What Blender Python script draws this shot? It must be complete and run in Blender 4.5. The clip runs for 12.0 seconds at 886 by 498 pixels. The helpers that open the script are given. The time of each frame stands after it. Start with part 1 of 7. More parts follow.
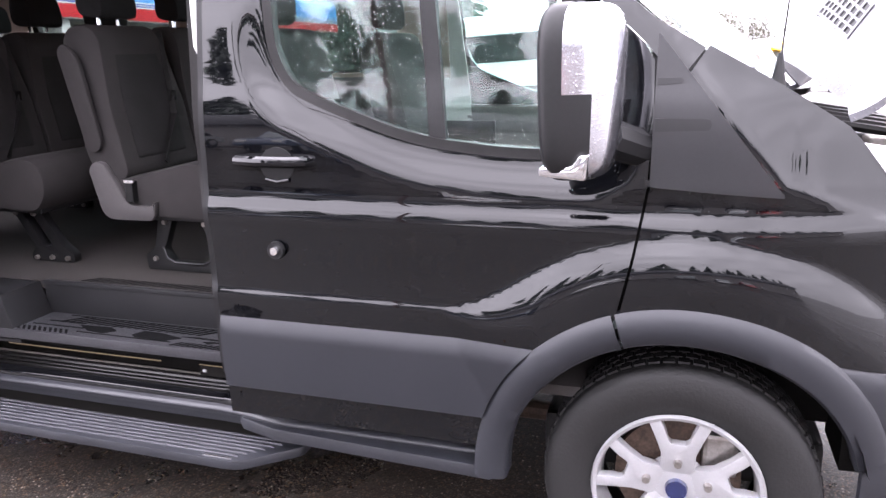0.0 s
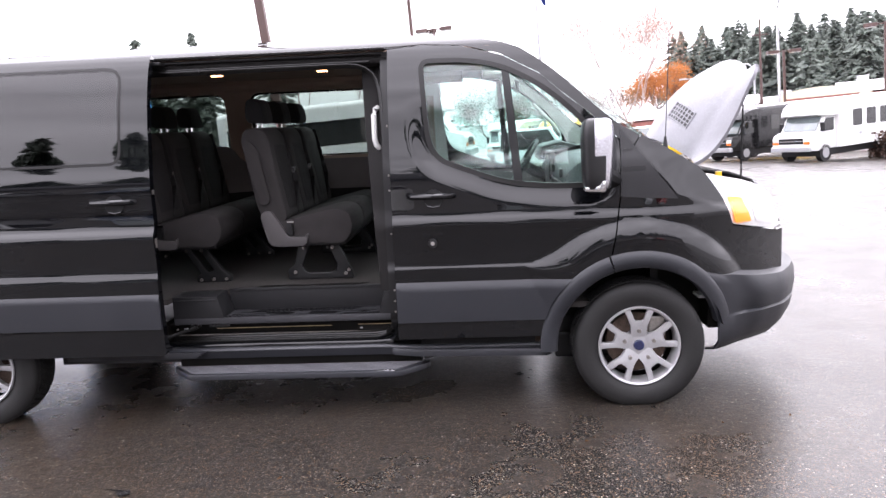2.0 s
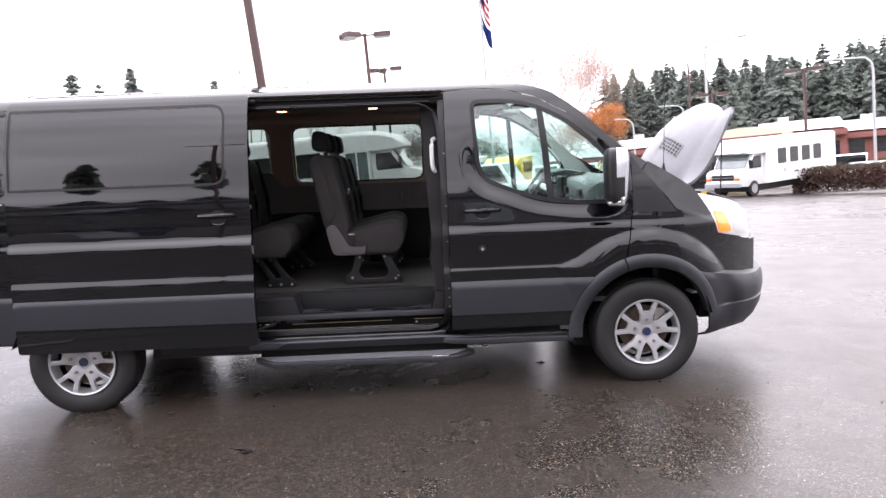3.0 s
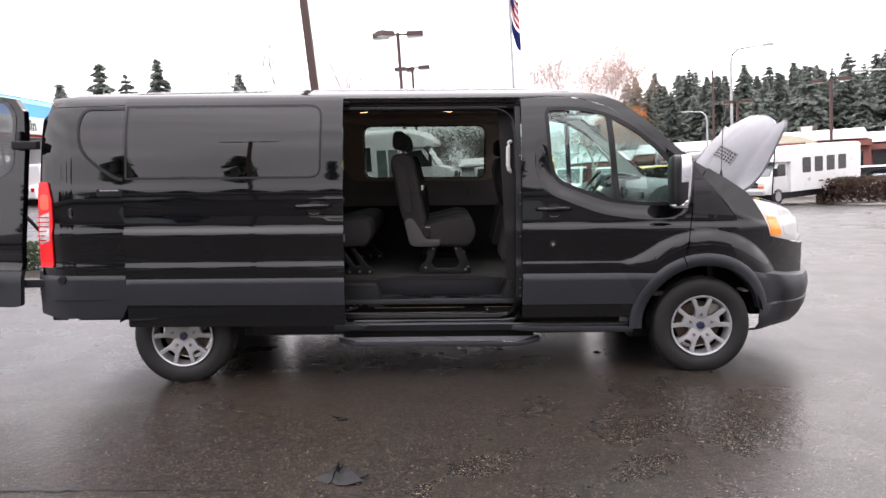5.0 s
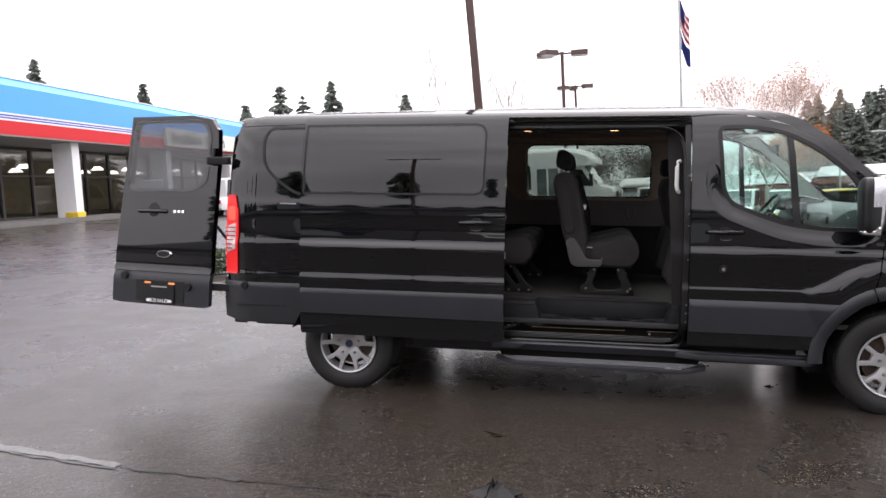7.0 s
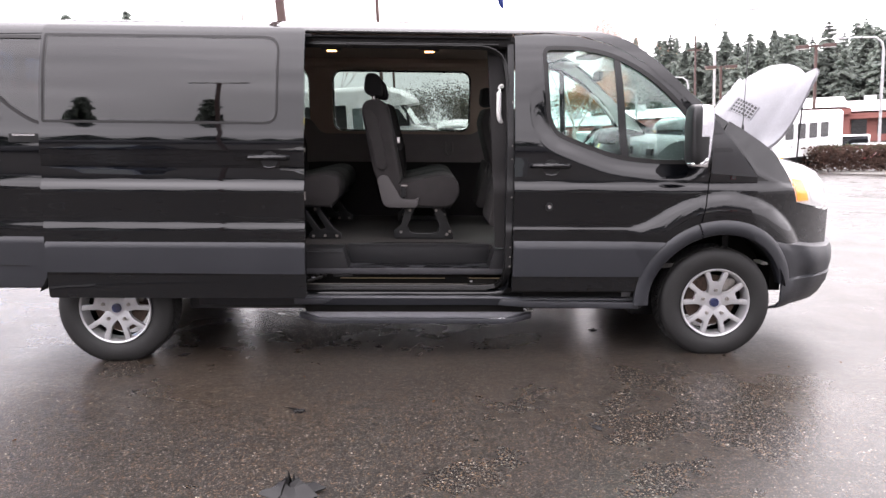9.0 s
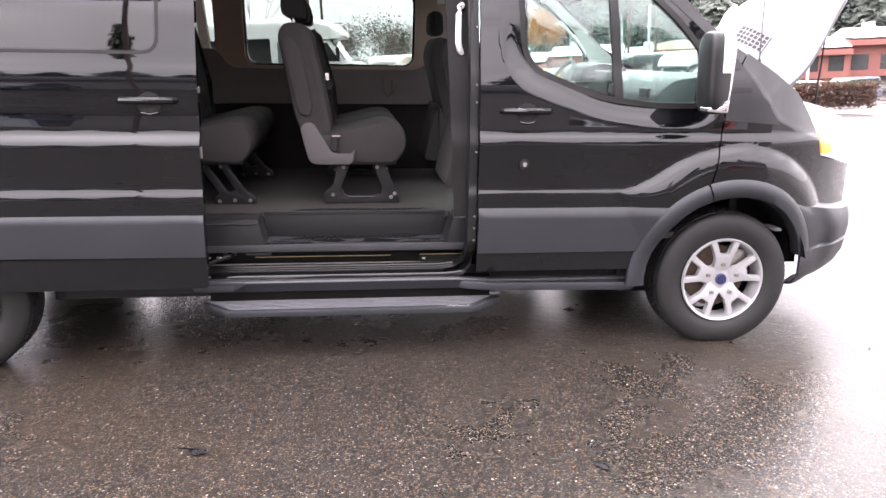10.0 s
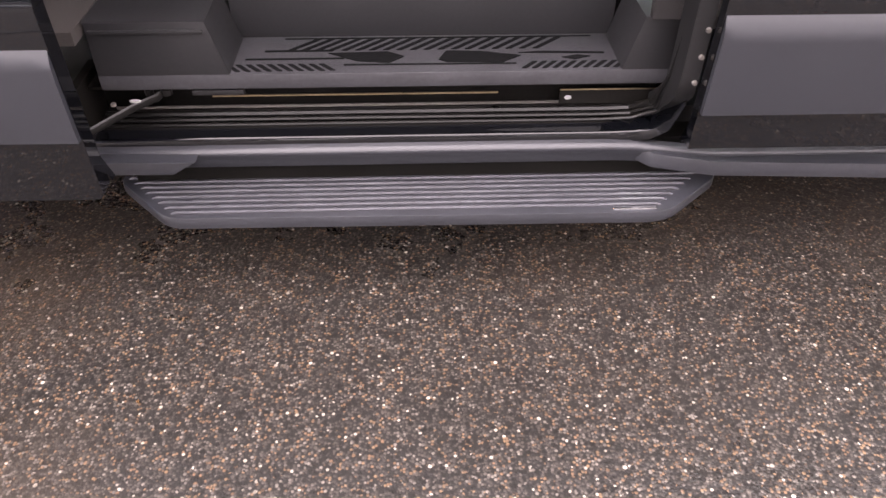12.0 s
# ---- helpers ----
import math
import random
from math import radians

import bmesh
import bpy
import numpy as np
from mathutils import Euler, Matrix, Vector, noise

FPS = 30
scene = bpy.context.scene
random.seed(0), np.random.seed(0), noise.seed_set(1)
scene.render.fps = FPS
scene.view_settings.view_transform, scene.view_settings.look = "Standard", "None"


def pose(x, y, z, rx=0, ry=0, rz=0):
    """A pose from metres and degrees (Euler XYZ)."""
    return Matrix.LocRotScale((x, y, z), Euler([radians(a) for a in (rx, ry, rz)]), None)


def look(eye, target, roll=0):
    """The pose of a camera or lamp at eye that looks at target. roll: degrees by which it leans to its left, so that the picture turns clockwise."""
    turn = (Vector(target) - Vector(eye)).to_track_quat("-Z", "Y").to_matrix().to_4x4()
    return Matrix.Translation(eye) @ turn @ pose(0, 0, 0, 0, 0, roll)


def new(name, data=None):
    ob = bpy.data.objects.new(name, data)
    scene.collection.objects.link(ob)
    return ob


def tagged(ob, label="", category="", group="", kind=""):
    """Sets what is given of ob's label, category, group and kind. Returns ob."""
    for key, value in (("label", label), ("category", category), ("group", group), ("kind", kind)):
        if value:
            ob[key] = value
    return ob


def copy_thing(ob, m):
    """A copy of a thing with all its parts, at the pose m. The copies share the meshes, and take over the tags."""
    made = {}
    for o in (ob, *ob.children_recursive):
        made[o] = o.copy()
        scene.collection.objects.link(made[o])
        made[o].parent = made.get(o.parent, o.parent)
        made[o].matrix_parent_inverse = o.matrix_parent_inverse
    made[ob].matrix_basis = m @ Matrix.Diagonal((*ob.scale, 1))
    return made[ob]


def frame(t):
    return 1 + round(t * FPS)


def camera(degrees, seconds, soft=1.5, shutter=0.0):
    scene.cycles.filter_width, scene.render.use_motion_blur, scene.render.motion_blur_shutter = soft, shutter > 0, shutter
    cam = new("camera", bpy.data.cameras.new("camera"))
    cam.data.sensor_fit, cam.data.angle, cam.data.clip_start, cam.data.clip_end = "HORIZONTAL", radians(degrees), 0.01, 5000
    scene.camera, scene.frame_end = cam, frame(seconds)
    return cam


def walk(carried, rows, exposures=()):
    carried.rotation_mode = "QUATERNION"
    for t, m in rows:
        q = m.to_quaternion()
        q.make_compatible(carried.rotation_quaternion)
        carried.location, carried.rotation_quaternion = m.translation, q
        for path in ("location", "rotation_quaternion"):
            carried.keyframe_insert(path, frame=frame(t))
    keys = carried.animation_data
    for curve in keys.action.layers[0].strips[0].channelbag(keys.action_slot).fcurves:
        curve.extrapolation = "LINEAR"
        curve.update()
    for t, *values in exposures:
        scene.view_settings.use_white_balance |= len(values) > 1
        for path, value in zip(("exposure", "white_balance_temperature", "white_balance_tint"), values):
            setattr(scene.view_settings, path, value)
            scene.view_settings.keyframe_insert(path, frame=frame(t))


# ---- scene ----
# The van's own frame: x to its nose from the front axle, y into the van from its right flank, z up.
# The lot falls 2.6 degrees towards the van's nose, and the van sits 0.7 degrees nose down on it.
VAN = pose(0, 0, 0, 0, 3.3, 0)
LOT = VAN @ pose(-1.9, 0, 0, 0, -0.66, 0) @ pose(1.9, 0, 0)
W = 2.06

cam = camera(60.9, 12.0, soft=1.5)
PATH = [
    (0, (-0.028, -1.779, 1.525), (-0.626, 0.06, 1.013), -1.3),
    (0.5, (-0.123, -2.35, 1.566), (-0.405, -0.429, 1.084), -6.0),
    (1, (-0.346, -2.858, 1.569), (-0.513, -0.894, 1.227), -2.1),
    (1.5, (-0.587, -3.389, 1.565), (-0.734, -1.42, 1.246), -2.7),
    (2, (-0.796, -3.927, 1.613), (-0.918, -1.957, 1.288), -2.5),
    (2.5, (-1.142, -4.381, 1.612), (-1.104, -2.4, 1.34), -2.0),
    (3, (-1.456, -4.836, 1.579), (-1.411, -2.85, 1.344), -2.2),
    (3.2, (-1.568, -4.961, 1.611), (-1.54, -2.978, 1.358), -2.0),
    (4.8, (-1.879, -5.258, 1.593), (-1.819, -3.275, 1.343), -0.32),
    (5, (-1.883, -5.269, 1.598), (-1.876, -3.283, 1.361), -0.51),
    (5.5, (-1.914, -5.292, 1.598), (-2.075, -3.309, 1.397), -0.66),
    (6, (-1.938, -5.293, 1.598), (-2.315, -3.336, 1.422), -0.42),
    (6.5, (-1.943, -5.284, 1.595), (-2.448, -3.357, 1.419), -0.11),
    (7, (-1.914, -5.282, 1.597), (-2.317, -3.332, 1.409), 0.27),
    (7.5, (-1.891, -5.252, 1.592), (-2.039, -3.268, 1.398), 0.64),
    (7.7, (-1.876, -5.242, 1.589), (-1.924, -3.253, 1.392), 0.51),
    (9.3, (-1.891, -4.211, 1.493), (-1.815, -2.248, 1.114), 0.69),
    (9.5, (-1.893, -3.986, 1.534), (-1.798, -2.031, 1.124), 0.79),
    (10, (-1.911, -3.473, 1.474), (-1.667, -1.549, 0.985), 0.88),
    (10.5, (-1.951, -2.894, 1.46), (-1.77, -0.99, 0.874), 0.29),
    (11, (-1.974, -2.342, 1.427), (-1.903, -0.513, 0.621), 0.1),
    (11.5, (-1.911, -1.822, 1.371), (-1.893, -0.126, 0.311), -1.0),
    (12, (-1.91, -1.368, 1.397), (-1.841, 0.141, 0.087), 0.5),
]
EXPOSURES = [(0.0, 1.58, 6240, 25), (0.5, 1.03, 6220, 24), (1.5, 0.79, 6260, 22), (2.5, 0.59, 6320, 21), (5.0, 0.01, 6530, 18), (7.7, -0.22, 6530, 17), (9.5, 1.15, 6530, 22), (10.5, 1.6, 6680, 25), (12.0, 1.78, 6950, 28)]
walk(cam, [(t, VAN @ look(eye, target, roll)) for t, eye, target, roll in PATH], EXPOSURES)

# ---- overcast daylight ----
world = bpy.data.worlds.new("overcast_sky")
scene.world = world
world.use_nodes = True
wn, wl = world.node_tree.nodes, world.node_tree.links
wn.clear()
sky = wn.new("ShaderNodeTexSky")
sky.sky_type = "NISHITA"
sky.sun_disc = False
sky.sun_elevation = radians(40)
sky.sun_rotation = radians(40)
sky.dust_density = 6.0
sky.air_density = 1.0
grey = wn.new("ShaderNodeHueSaturation")
grey.inputs["Saturation"].default_value = 0.12
cloud = wn.new("ShaderNodeMix")
cloud.data_type = "RGBA"
cloud.inputs[0].default_value = 0.82
cloud.inputs[7].default_value = (12.0, 12.0, 12.2, 1)
bg = wn.new("ShaderNodeBackground")
bg.inputs["Strength"].default_value = 0.2
wo = wn.new("ShaderNodeOutputWorld")
way = wn.new("ShaderNodeTexCoord")
split = wn.new("ShaderNodeVectorMath")
split.operation = "DOT_PRODUCT"
split.inputs[1].default_value = (-0.78, 0.55, 0.20)  # towards the thinner cloud
lift = wn.new("ShaderNodeMapRange")
lift.inputs["From Min"].default_value, lift.inputs["From Max"].default_value = -1.0, 1.0
lift.inputs["To Min"].default_value, lift.inputs["To Max"].default_value = 0.88, 1.20
wl.new(way.outputs["Generated"], split.inputs[0])
wl.new(split.outputs["Value"], lift.inputs["Value"])
puffs = wn.new("ShaderNodeTexNoise")  # soft unevenness of the cloud
puffs.inputs["Scale"].default_value, puffs.inputs["Detail"].default_value = 2.2, 5
flat = wn.new("ShaderNodeMapping")  # banks of cloud lie in long level streaks
flat.inputs["Scale"].default_value = (1.0, 1.0, 3.6)
wl.new(way.outputs["Generated"], flat.inputs["Vector"])
wl.new(flat.outputs[0], puffs.inputs["Vector"])
soft = wn.new("ShaderNodeMapRange")
soft.inputs["From Min"].default_value, soft.inputs["From Max"].default_value = 0.3, 0.7
soft.inputs["To Min"].default_value, soft.inputs["To Max"].default_value = 0.78, 1.22
wl.new(puffs.outputs[0], soft.inputs["Value"])
both = wn.new("ShaderNodeMath")
both.operation = "MULTIPLY"
wl.new(lift.outputs[0], both.inputs[0])
wl.new(soft.outputs[0], both.inputs[1])
up = wn.new("ShaderNodeSeparateXYZ")  # an overcast sky is brightest overhead
wl.new(way.outputs["Generated"], up.inputs[0])
dome = wn.new("ShaderNodeMapRange")
dome.inputs["From Min"].default_value, dome.inputs["From Max"].default_value = 0.0, 1.0
dome.inputs["To Min"].default_value, dome.inputs["To Max"].default_value = 0.80, 1.85
wl.new(up.outputs["Z"], dome.inputs["Value"])
full = wn.new("ShaderNodeMath")
full.operation = "MULTIPLY"
wl.new(both.outputs[0], full.inputs[0])
wl.new(dome.outputs[0], full.inputs[1])
bank = wn.new("ShaderNodeVectorMath")
bank.operation = "SCALE"
wl.new(sky.outputs[0], grey.inputs["Color"])
wl.new(grey.outputs[0], cloud.inputs[6])
wl.new(cloud.outputs[2], bank.inputs[0])
wl.new(full.outputs[0], bank.inputs["Scale"])
wl.new(bank.outputs[0], bg.inputs["Color"])
wl.new(bg.outputs[0], wo.inputs["Surface"])
sun = new("sun", bpy.data.lights.new("sun", "SUN"))
sun.data.energy = 0.5
sun.data.angle = radians(90)
sun.data.color = (1.0, 0.97, 0.93)
sun.matrix_world = look((0, 0, 0), (-math.sin(radians(40)), -math.cos(radians(40)), -math.tan(radians(40))))


# ---- materials ----
def material(name, base, rough=0.5, metal=0.0, vary=0.12, scale=6.0, fine=120.0, bump=0.0, bump_scale=300.0, coat=0.0,
             coords="Object", spec=0.5, rough_vary=0.08, random_tint=0.0):
    m = bpy.data.materials.new(name)
    m.use_nodes = True
    n, l = m.node_tree.nodes, m.node_tree.links
    p = n["Principled BSDF"]
    p.inputs["Roughness"].default_value = rough
    p.inputs["Metallic"].default_value = metal
    p.inputs["Specular IOR Level"].default_value = spec
    p.inputs["Coat Weight"].default_value = coat
    p.inputs["Coat Roughness"].default_value = 0.02
    p.inputs["Coat IOR"].default_value = 1.52
    tc = n.new("ShaderNodeTexCoord")
    big, small = n.new("ShaderNodeTexNoise"), n.new("ShaderNodeTexNoise")
    big.inputs["Scale"].default_value, big.inputs["Detail"].default_value = scale, 4
    small.inputs["Scale"].default_value, small.inputs["Detail"].default_value = fine, 2
    for t in (big, small):
        l.new(tc.outputs[coords], t.inputs["Vector"])
    add = n.new("ShaderNodeMath")
    add.operation = "ADD"
    l.new(big.outputs[0], add.inputs[0])
    l.new(small.outputs[0], add.inputs[1])
    rng = n.new("ShaderNodeMapRange")
    rng.inputs["From Min"].default_value, rng.inputs["From Max"].default_value = 0.6, 1.4
    rng.inputs["To Min"].default_value, rng.inputs["To Max"].default_value = 1 - vary, 1 + vary
    l.new(add.outputs[0], rng.inputs["Value"])
    mul = n.new("ShaderNodeVectorMath")
    mul.operation = "SCALE"
    mul.inputs[0].default_value = base
    l.new(rng.outputs[0], mul.inputs["Scale"])
    out = mul.outputs[0]
    if random_tint:
        info = n.new("ShaderNodeObjectInfo")
        r2 = n.new("ShaderNodeMapRange")
        r2.inputs["To Min"].default_value, r2.inputs["To Max"].default_value = 1 - random_tint, 1 + random_tint
        l.new(info.outputs["Random"], r2.inputs["Value"])
        m2 = n.new("ShaderNodeVectorMath")
        m2.operation = "SCALE"
        l.new(out, m2.inputs[0])
        l.new(r2.outputs[0], m2.inputs["Scale"])
        out = m2.outputs[0]
    l.new(out, p.inputs["Base Color"])
    if rough_vary:
        r3 = n.new("ShaderNodeMapRange")
        r3.inputs["To Min"].default_value, r3.inputs["To Max"].default_value = max(0.01, rough - rough_vary), rough + rough_vary
        l.new(big.outputs[0], r3.inputs["Value"])
        l.new(r3.outputs[0], p.inputs["Roughness"])
    if bump:
        bn = n.new("ShaderNodeTexNoise")
        bn.inputs["Scale"].default_value, bn.inputs["Detail"].default_value = bump_scale, 3
        l.new(tc.outputs[coords], bn.inputs["Vector"])
        b = n.new("ShaderNodeBump")
        b.inputs["Strength"].default_value, b.inputs["Distance"].default_value = bump, 0.002
        l.new(bn.outputs[0], b.inputs["Height"])
        l.new(b.outputs[0], p.inputs["Normal"])
    return m


def add_drops(m, scale=70.0, size=0.28, height=0.6, share=0.45):
    """Rain drops standing on a surface: small round bumps at scattered cells."""
    n, l = m.node_tree.nodes, m.node_tree.links
    p = n["Principled BSDF"]
    tc = n.new("ShaderNodeTexCoord")
    v = n.new("ShaderNodeTexVoronoi")
    v.inputs["Scale"].default_value = scale
    l.new(tc.outputs["Object"], v.inputs["Vector"])
    r = n.new("ShaderNodeMapRange")
    r.interpolation_type = "SMOOTHERSTEP"
    r.inputs["From Min"].default_value, r.inputs["From Max"].default_value = size, 0.0
    l.new(v.outputs["Distance"], r.inputs["Value"])
    sep = n.new("ShaderNodeSeparateColor")
    l.new(v.outputs["Color"], sep.inputs[0])
    gate = n.new("ShaderNodeMath")
    gate.operation = "LESS_THAN"
    gate.inputs[1].default_value = share
    l.new(sep.outputs[0], gate.inputs[0])
    mul = n.new("ShaderNodeMath")
    mul.operation = "MULTIPLY"
    l.new(r.outputs[0], mul.inputs[0])
    l.new(gate.outputs[0], mul.inputs[1])
    b = n.new("ShaderNodeBump")
    b.inputs["Strength"].default_value, b.inputs["Distance"].default_value = height, 0.004
    l.new(mul.outputs[0], b.inputs["Height"])
    l.new(b.outputs[0], p.inputs["Normal"])
    if p.inputs["Coat Weight"].default_value:
        l.new(b.outputs[0], p.inputs["Coat Normal"])
    return m


def glass(name, tint, drops=False):
    """A thin pane: tinted see-through, with the gloss of its two faces."""
    m = bpy.data.materials.new(name)
    m.use_nodes = True
    n, l = m.node_tree.nodes, m.node_tree.links
    n.remove(n["Principled BSDF"])
    see, gloss, fr, mx = n.new("ShaderNodeBsdfTransparent"), n.new("ShaderNodeBsdfGlossy"), n.new("ShaderNodeLayerWeight"), n.new("ShaderNodeMixShader")
    see.inputs["Color"].default_value = (*tint, 1)
    gloss.inputs["Roughness"].default_value = 0.01
    pw, sc = n.new("ShaderNodeMath"), n.new("ShaderNodeMapRange")
    pw.operation, pw.inputs[1].default_value = "POWER", 4.6
    sc.inputs["To Min"].default_value, sc.inputs["To Max"].default_value = 0.062, 0.9
    fr.inputs["Blend"].default_value = 0.5
    l.new(fr.outputs["Facing"], pw.inputs[0])
    l.new(pw.outputs[0], sc.inputs["Value"])
    l.new(sc.outputs[0], mx.inputs[0])
    l.new(see.outputs[0], mx.inputs[1])
    l.new(gloss.outputs[0], mx.inputs[2])
    l.new(mx.outputs[0], n["Material Output"].inputs["Surface"])
    if drops:
        tc, v, r = n.new("ShaderNodeTexCoord"), n.new("ShaderNodeTexVoronoi"), n.new("ShaderNodeMapRange")
        v.inputs["Scale"].default_value = 115
        l.new(tc.outputs["Object"], v.inputs["Vector"])
        r.interpolation_type = "SMOOTHERSTEP"
        r.inputs["From Min"].default_value, r.inputs["From Max"].default_value = 0.30, 0.0
        l.new(v.outputs["Distance"], r.inputs["Value"])
        sep, gate, mul = n.new("ShaderNodeSeparateColor"), n.new("ShaderNodeMath"), n.new("ShaderNodeMath")
        gate.operation, gate.inputs[1].default_value = "LESS_THAN", 0.5
        mul.operation = "MULTIPLY"
        l.new(v.outputs["Color"], sep.inputs[0])
        l.new(sep.outputs[0], gate.inputs[0])
        l.new(r.outputs[0], mul.inputs[0])
        l.new(gate.outputs[0], mul.inputs[1])
        b = n.new("ShaderNodeBump")
        b.inputs["Strength"].default_value, b.inputs["Distance"].default_value = 0.9, 0.006
        l.new(mul.outputs[0], b.inputs["Height"])
        bead, cap = n.new("ShaderNodeMath"), n.new("ShaderNodeMath")
        bead.operation, cap.operation = "MULTIPLY_ADD", "MINIMUM"
        bead.inputs[1].default_value, cap.inputs[1].default_value = 0.45, 0.95
        l.new(mul.outputs[0], bead.inputs[0])
        l.new(sc.outputs[0], bead.inputs[2])
        l.new(bead.outputs[0], cap.inputs[0])
        l.new(cap.outputs[0], mx.inputs[0])
        l.new(b.outputs[0], gloss.inputs["Normal"])
        l.new(b.outputs[0], fr.inputs["Normal"])
    return m


def glow(name, color, strength):
    m = bpy.data.materials.new(name)
    m.use_nodes = True
    p = m.node_tree.nodes["Principled BSDF"]
    p.inputs["Base Color"].default_value = (*color, 1)
    p.inputs["Emission Color"].default_value = (*color, 1)
    p.inputs["Emission Strength"].default_value = strength
    return m


PAINT = material("black_paint", (0.0021, 0.0023, 0.0030), 0.3, vary=0.2, coat=1.0, rough_vary=0.03, spec=0.0)
PAINT_WET = add_drops(material("wet_black_paint", (0.0021, 0.0023, 0.0030), 0.3, vary=0.2, coat=1.0, rough_vary=0.03, spec=0.0), 130, 0.28, 0.16, 0.3)
TRIM = material("grey_moulding", (0.0152, 0.0162, 0.0198), 0.42, vary=0.1, spec=0.45, bump=0.25, bump_scale=700)
BLACK = material("black_plastic", (0.008, 0.008, 0.0085), 0.42, vary=0.2, spec=0.35, bump=0.1, bump_scale=500)
RUBBER = material("rubber_seal", (0.008, 0.0075, 0.0075), 0.5, vary=0.2, spec=0.3)
SEAL = material("glossy_door_seal", (0.004, 0.0038, 0.0036), 0.3, vary=0.2, spec=0.4)
# near-black with little gloss: shade inside recesses put into the colour
RECESS_SHADE = material("recess_shade_black", (0.005, 0.0045, 0.004), 0.5, vary=0.3, spec=0.12)
GOLD = material("zinc_rail", (0.42, 0.33, 0.2), 0.3, metal=0.95, vary=0.3, scale=20)
TYRE = material("tyre_rubber", (0.0065, 0.0062, 0.0062), 0.62, vary=0.35, scale=9, bump=0.5, bump_scale=120)
ALLOY = material("silver_alloy", (0.44, 0.44, 0.45), 0.32, metal=0.55, vary=0.06, scale=20)
STEEL = material("bare_steel", (0.3, 0.28, 0.26), 0.4, metal=0.9, vary=0.25, scale=15)
RUST = material("rusty_brake", (0.09, 0.06, 0.045), 0.7, metal=0.3, vary=0.5, scale=30)
CHROME = material("chrome", (0.85, 0.85, 0.86), 0.05, metal=1.0, vary=0.03, rough_vary=0.02)
FABRIC = material("grey_seat_cloth", (0.027, 0.0245, 0.0245), 0.9, vary=0.2, scale=12, fine=400, bump=0.6, bump_scale=900, spec=0.2)
FABRIC_DARK = material("dark_seat_cloth", (0.014, 0.0135, 0.014), 0.9, vary=0.2, scale=12, fine=400, bump=0.6, bump_scale=900, spec=0.2)
FABRIC_MID = material("woven_seat_centre", (0.021, 0.0195, 0.020), 0.9, vary=0.25, scale=12, fine=500, bump=0.8, bump_scale=700, spec=0.15)
SEAT_PLASTIC = material("grey_seat_plastic", (0.058, 0.054, 0.054), 0.55, vary=0.1, bump=0.15, bump_scale=600, spec=0.25)
LINING = material("grey_lining_plastic", (0.135, 0.122, 0.119), 0.6, vary=0.1, bump=0.15, bump_scale=500, spec=0.25)
LINING_DARK = material("dark_lining", (0.014, 0.013, 0.013), 0.75, vary=0.15, bump=0.2, bump_scale=400, spec=0.2)
HEADLINER = material("beige_headliner", (0.30, 0.228, 0.185), 0.9, vary=0.06, fine=300, bump=0.2, bump_scale=700)
VINYL = material("grey_vinyl_floor", (0.040, 0.036, 0.034), 0.6, vary=0.25, scale=5, fine=260, bump=0.3, bump_scale=350, spec=0.2)
TREAD = material("step_tread_plastic", (0.030, 0.030, 0.033), 0.36, vary=0.2, bump=0.3, bump_scale=500, spec=0.35)
BOARD = material("running_board_plastic", (0.021, 0.022, 0.026), 0.36, vary=0.15, bump=0.2, bump_scale=300)
BLOCK = material("step_moulding", (0.012, 0.012, 0.013), 0.45, vary=0.15, bump=0.2, bump_scale=500, spec=0.3)
# paler than the board: the wet ribs' highlights are put into the colour
RIB_HIGHLIGHT = material("wet_rib_highlight", (0.06, 0.06, 0.068), 0.2, vary=0.25, scale=10, spec=0.6)
GLASS_CLEAR = glass("clear_wet_glass", (0.82, 0.93, 0.90), True)
GLASS_INNER = glass("tinted_glass", (0.46, 0.51, 0.485))
GLASS_DEEP = glass("deep_privacy_glass", (0.09, 0.092, 0.096))

LENS = glass("lamp_lens", (0.97, 0.97, 0.97))

AMBER = glow("amber_indicator", (1.0, 0.28, 0.0), 0.55)
RED_GLOW = glow("lit_tail_lamp", (1.0, 0.035, 0.02), 3.0)
RED_LAMP = material("red_reflector", (0.5, 0.004, 0.005), 0.15, vary=0.2, scale=40, coat=1.0)
DOME = glow("lit_dome_lamp", (1.0, 0.52, 0.22), 5.0)
BLUE_BADGE = material("blue_badge", (0.008, 0.013, 0.055), 0.2, coat=1.0, vary=0.05)
# the hood is black: the sky's sheen is put into this pale base
BEADED_SHEEN = add_drops(material("beaded_paint_sky_sheen", (0.155, 0.155, 0.168), 0.4, vary=0.14, scale=8, fine=90), 120, 0.42, 0.5, 0.8)
WHITE_PAINT = material("white_paint", (0.75, 0.75, 0.74), 0.3, vary=0.05, scale=2, coat=0.4)
WHITE_BAR = material("white_lettering", (0.8, 0.8, 0.8), 0.5, vary=0.02)


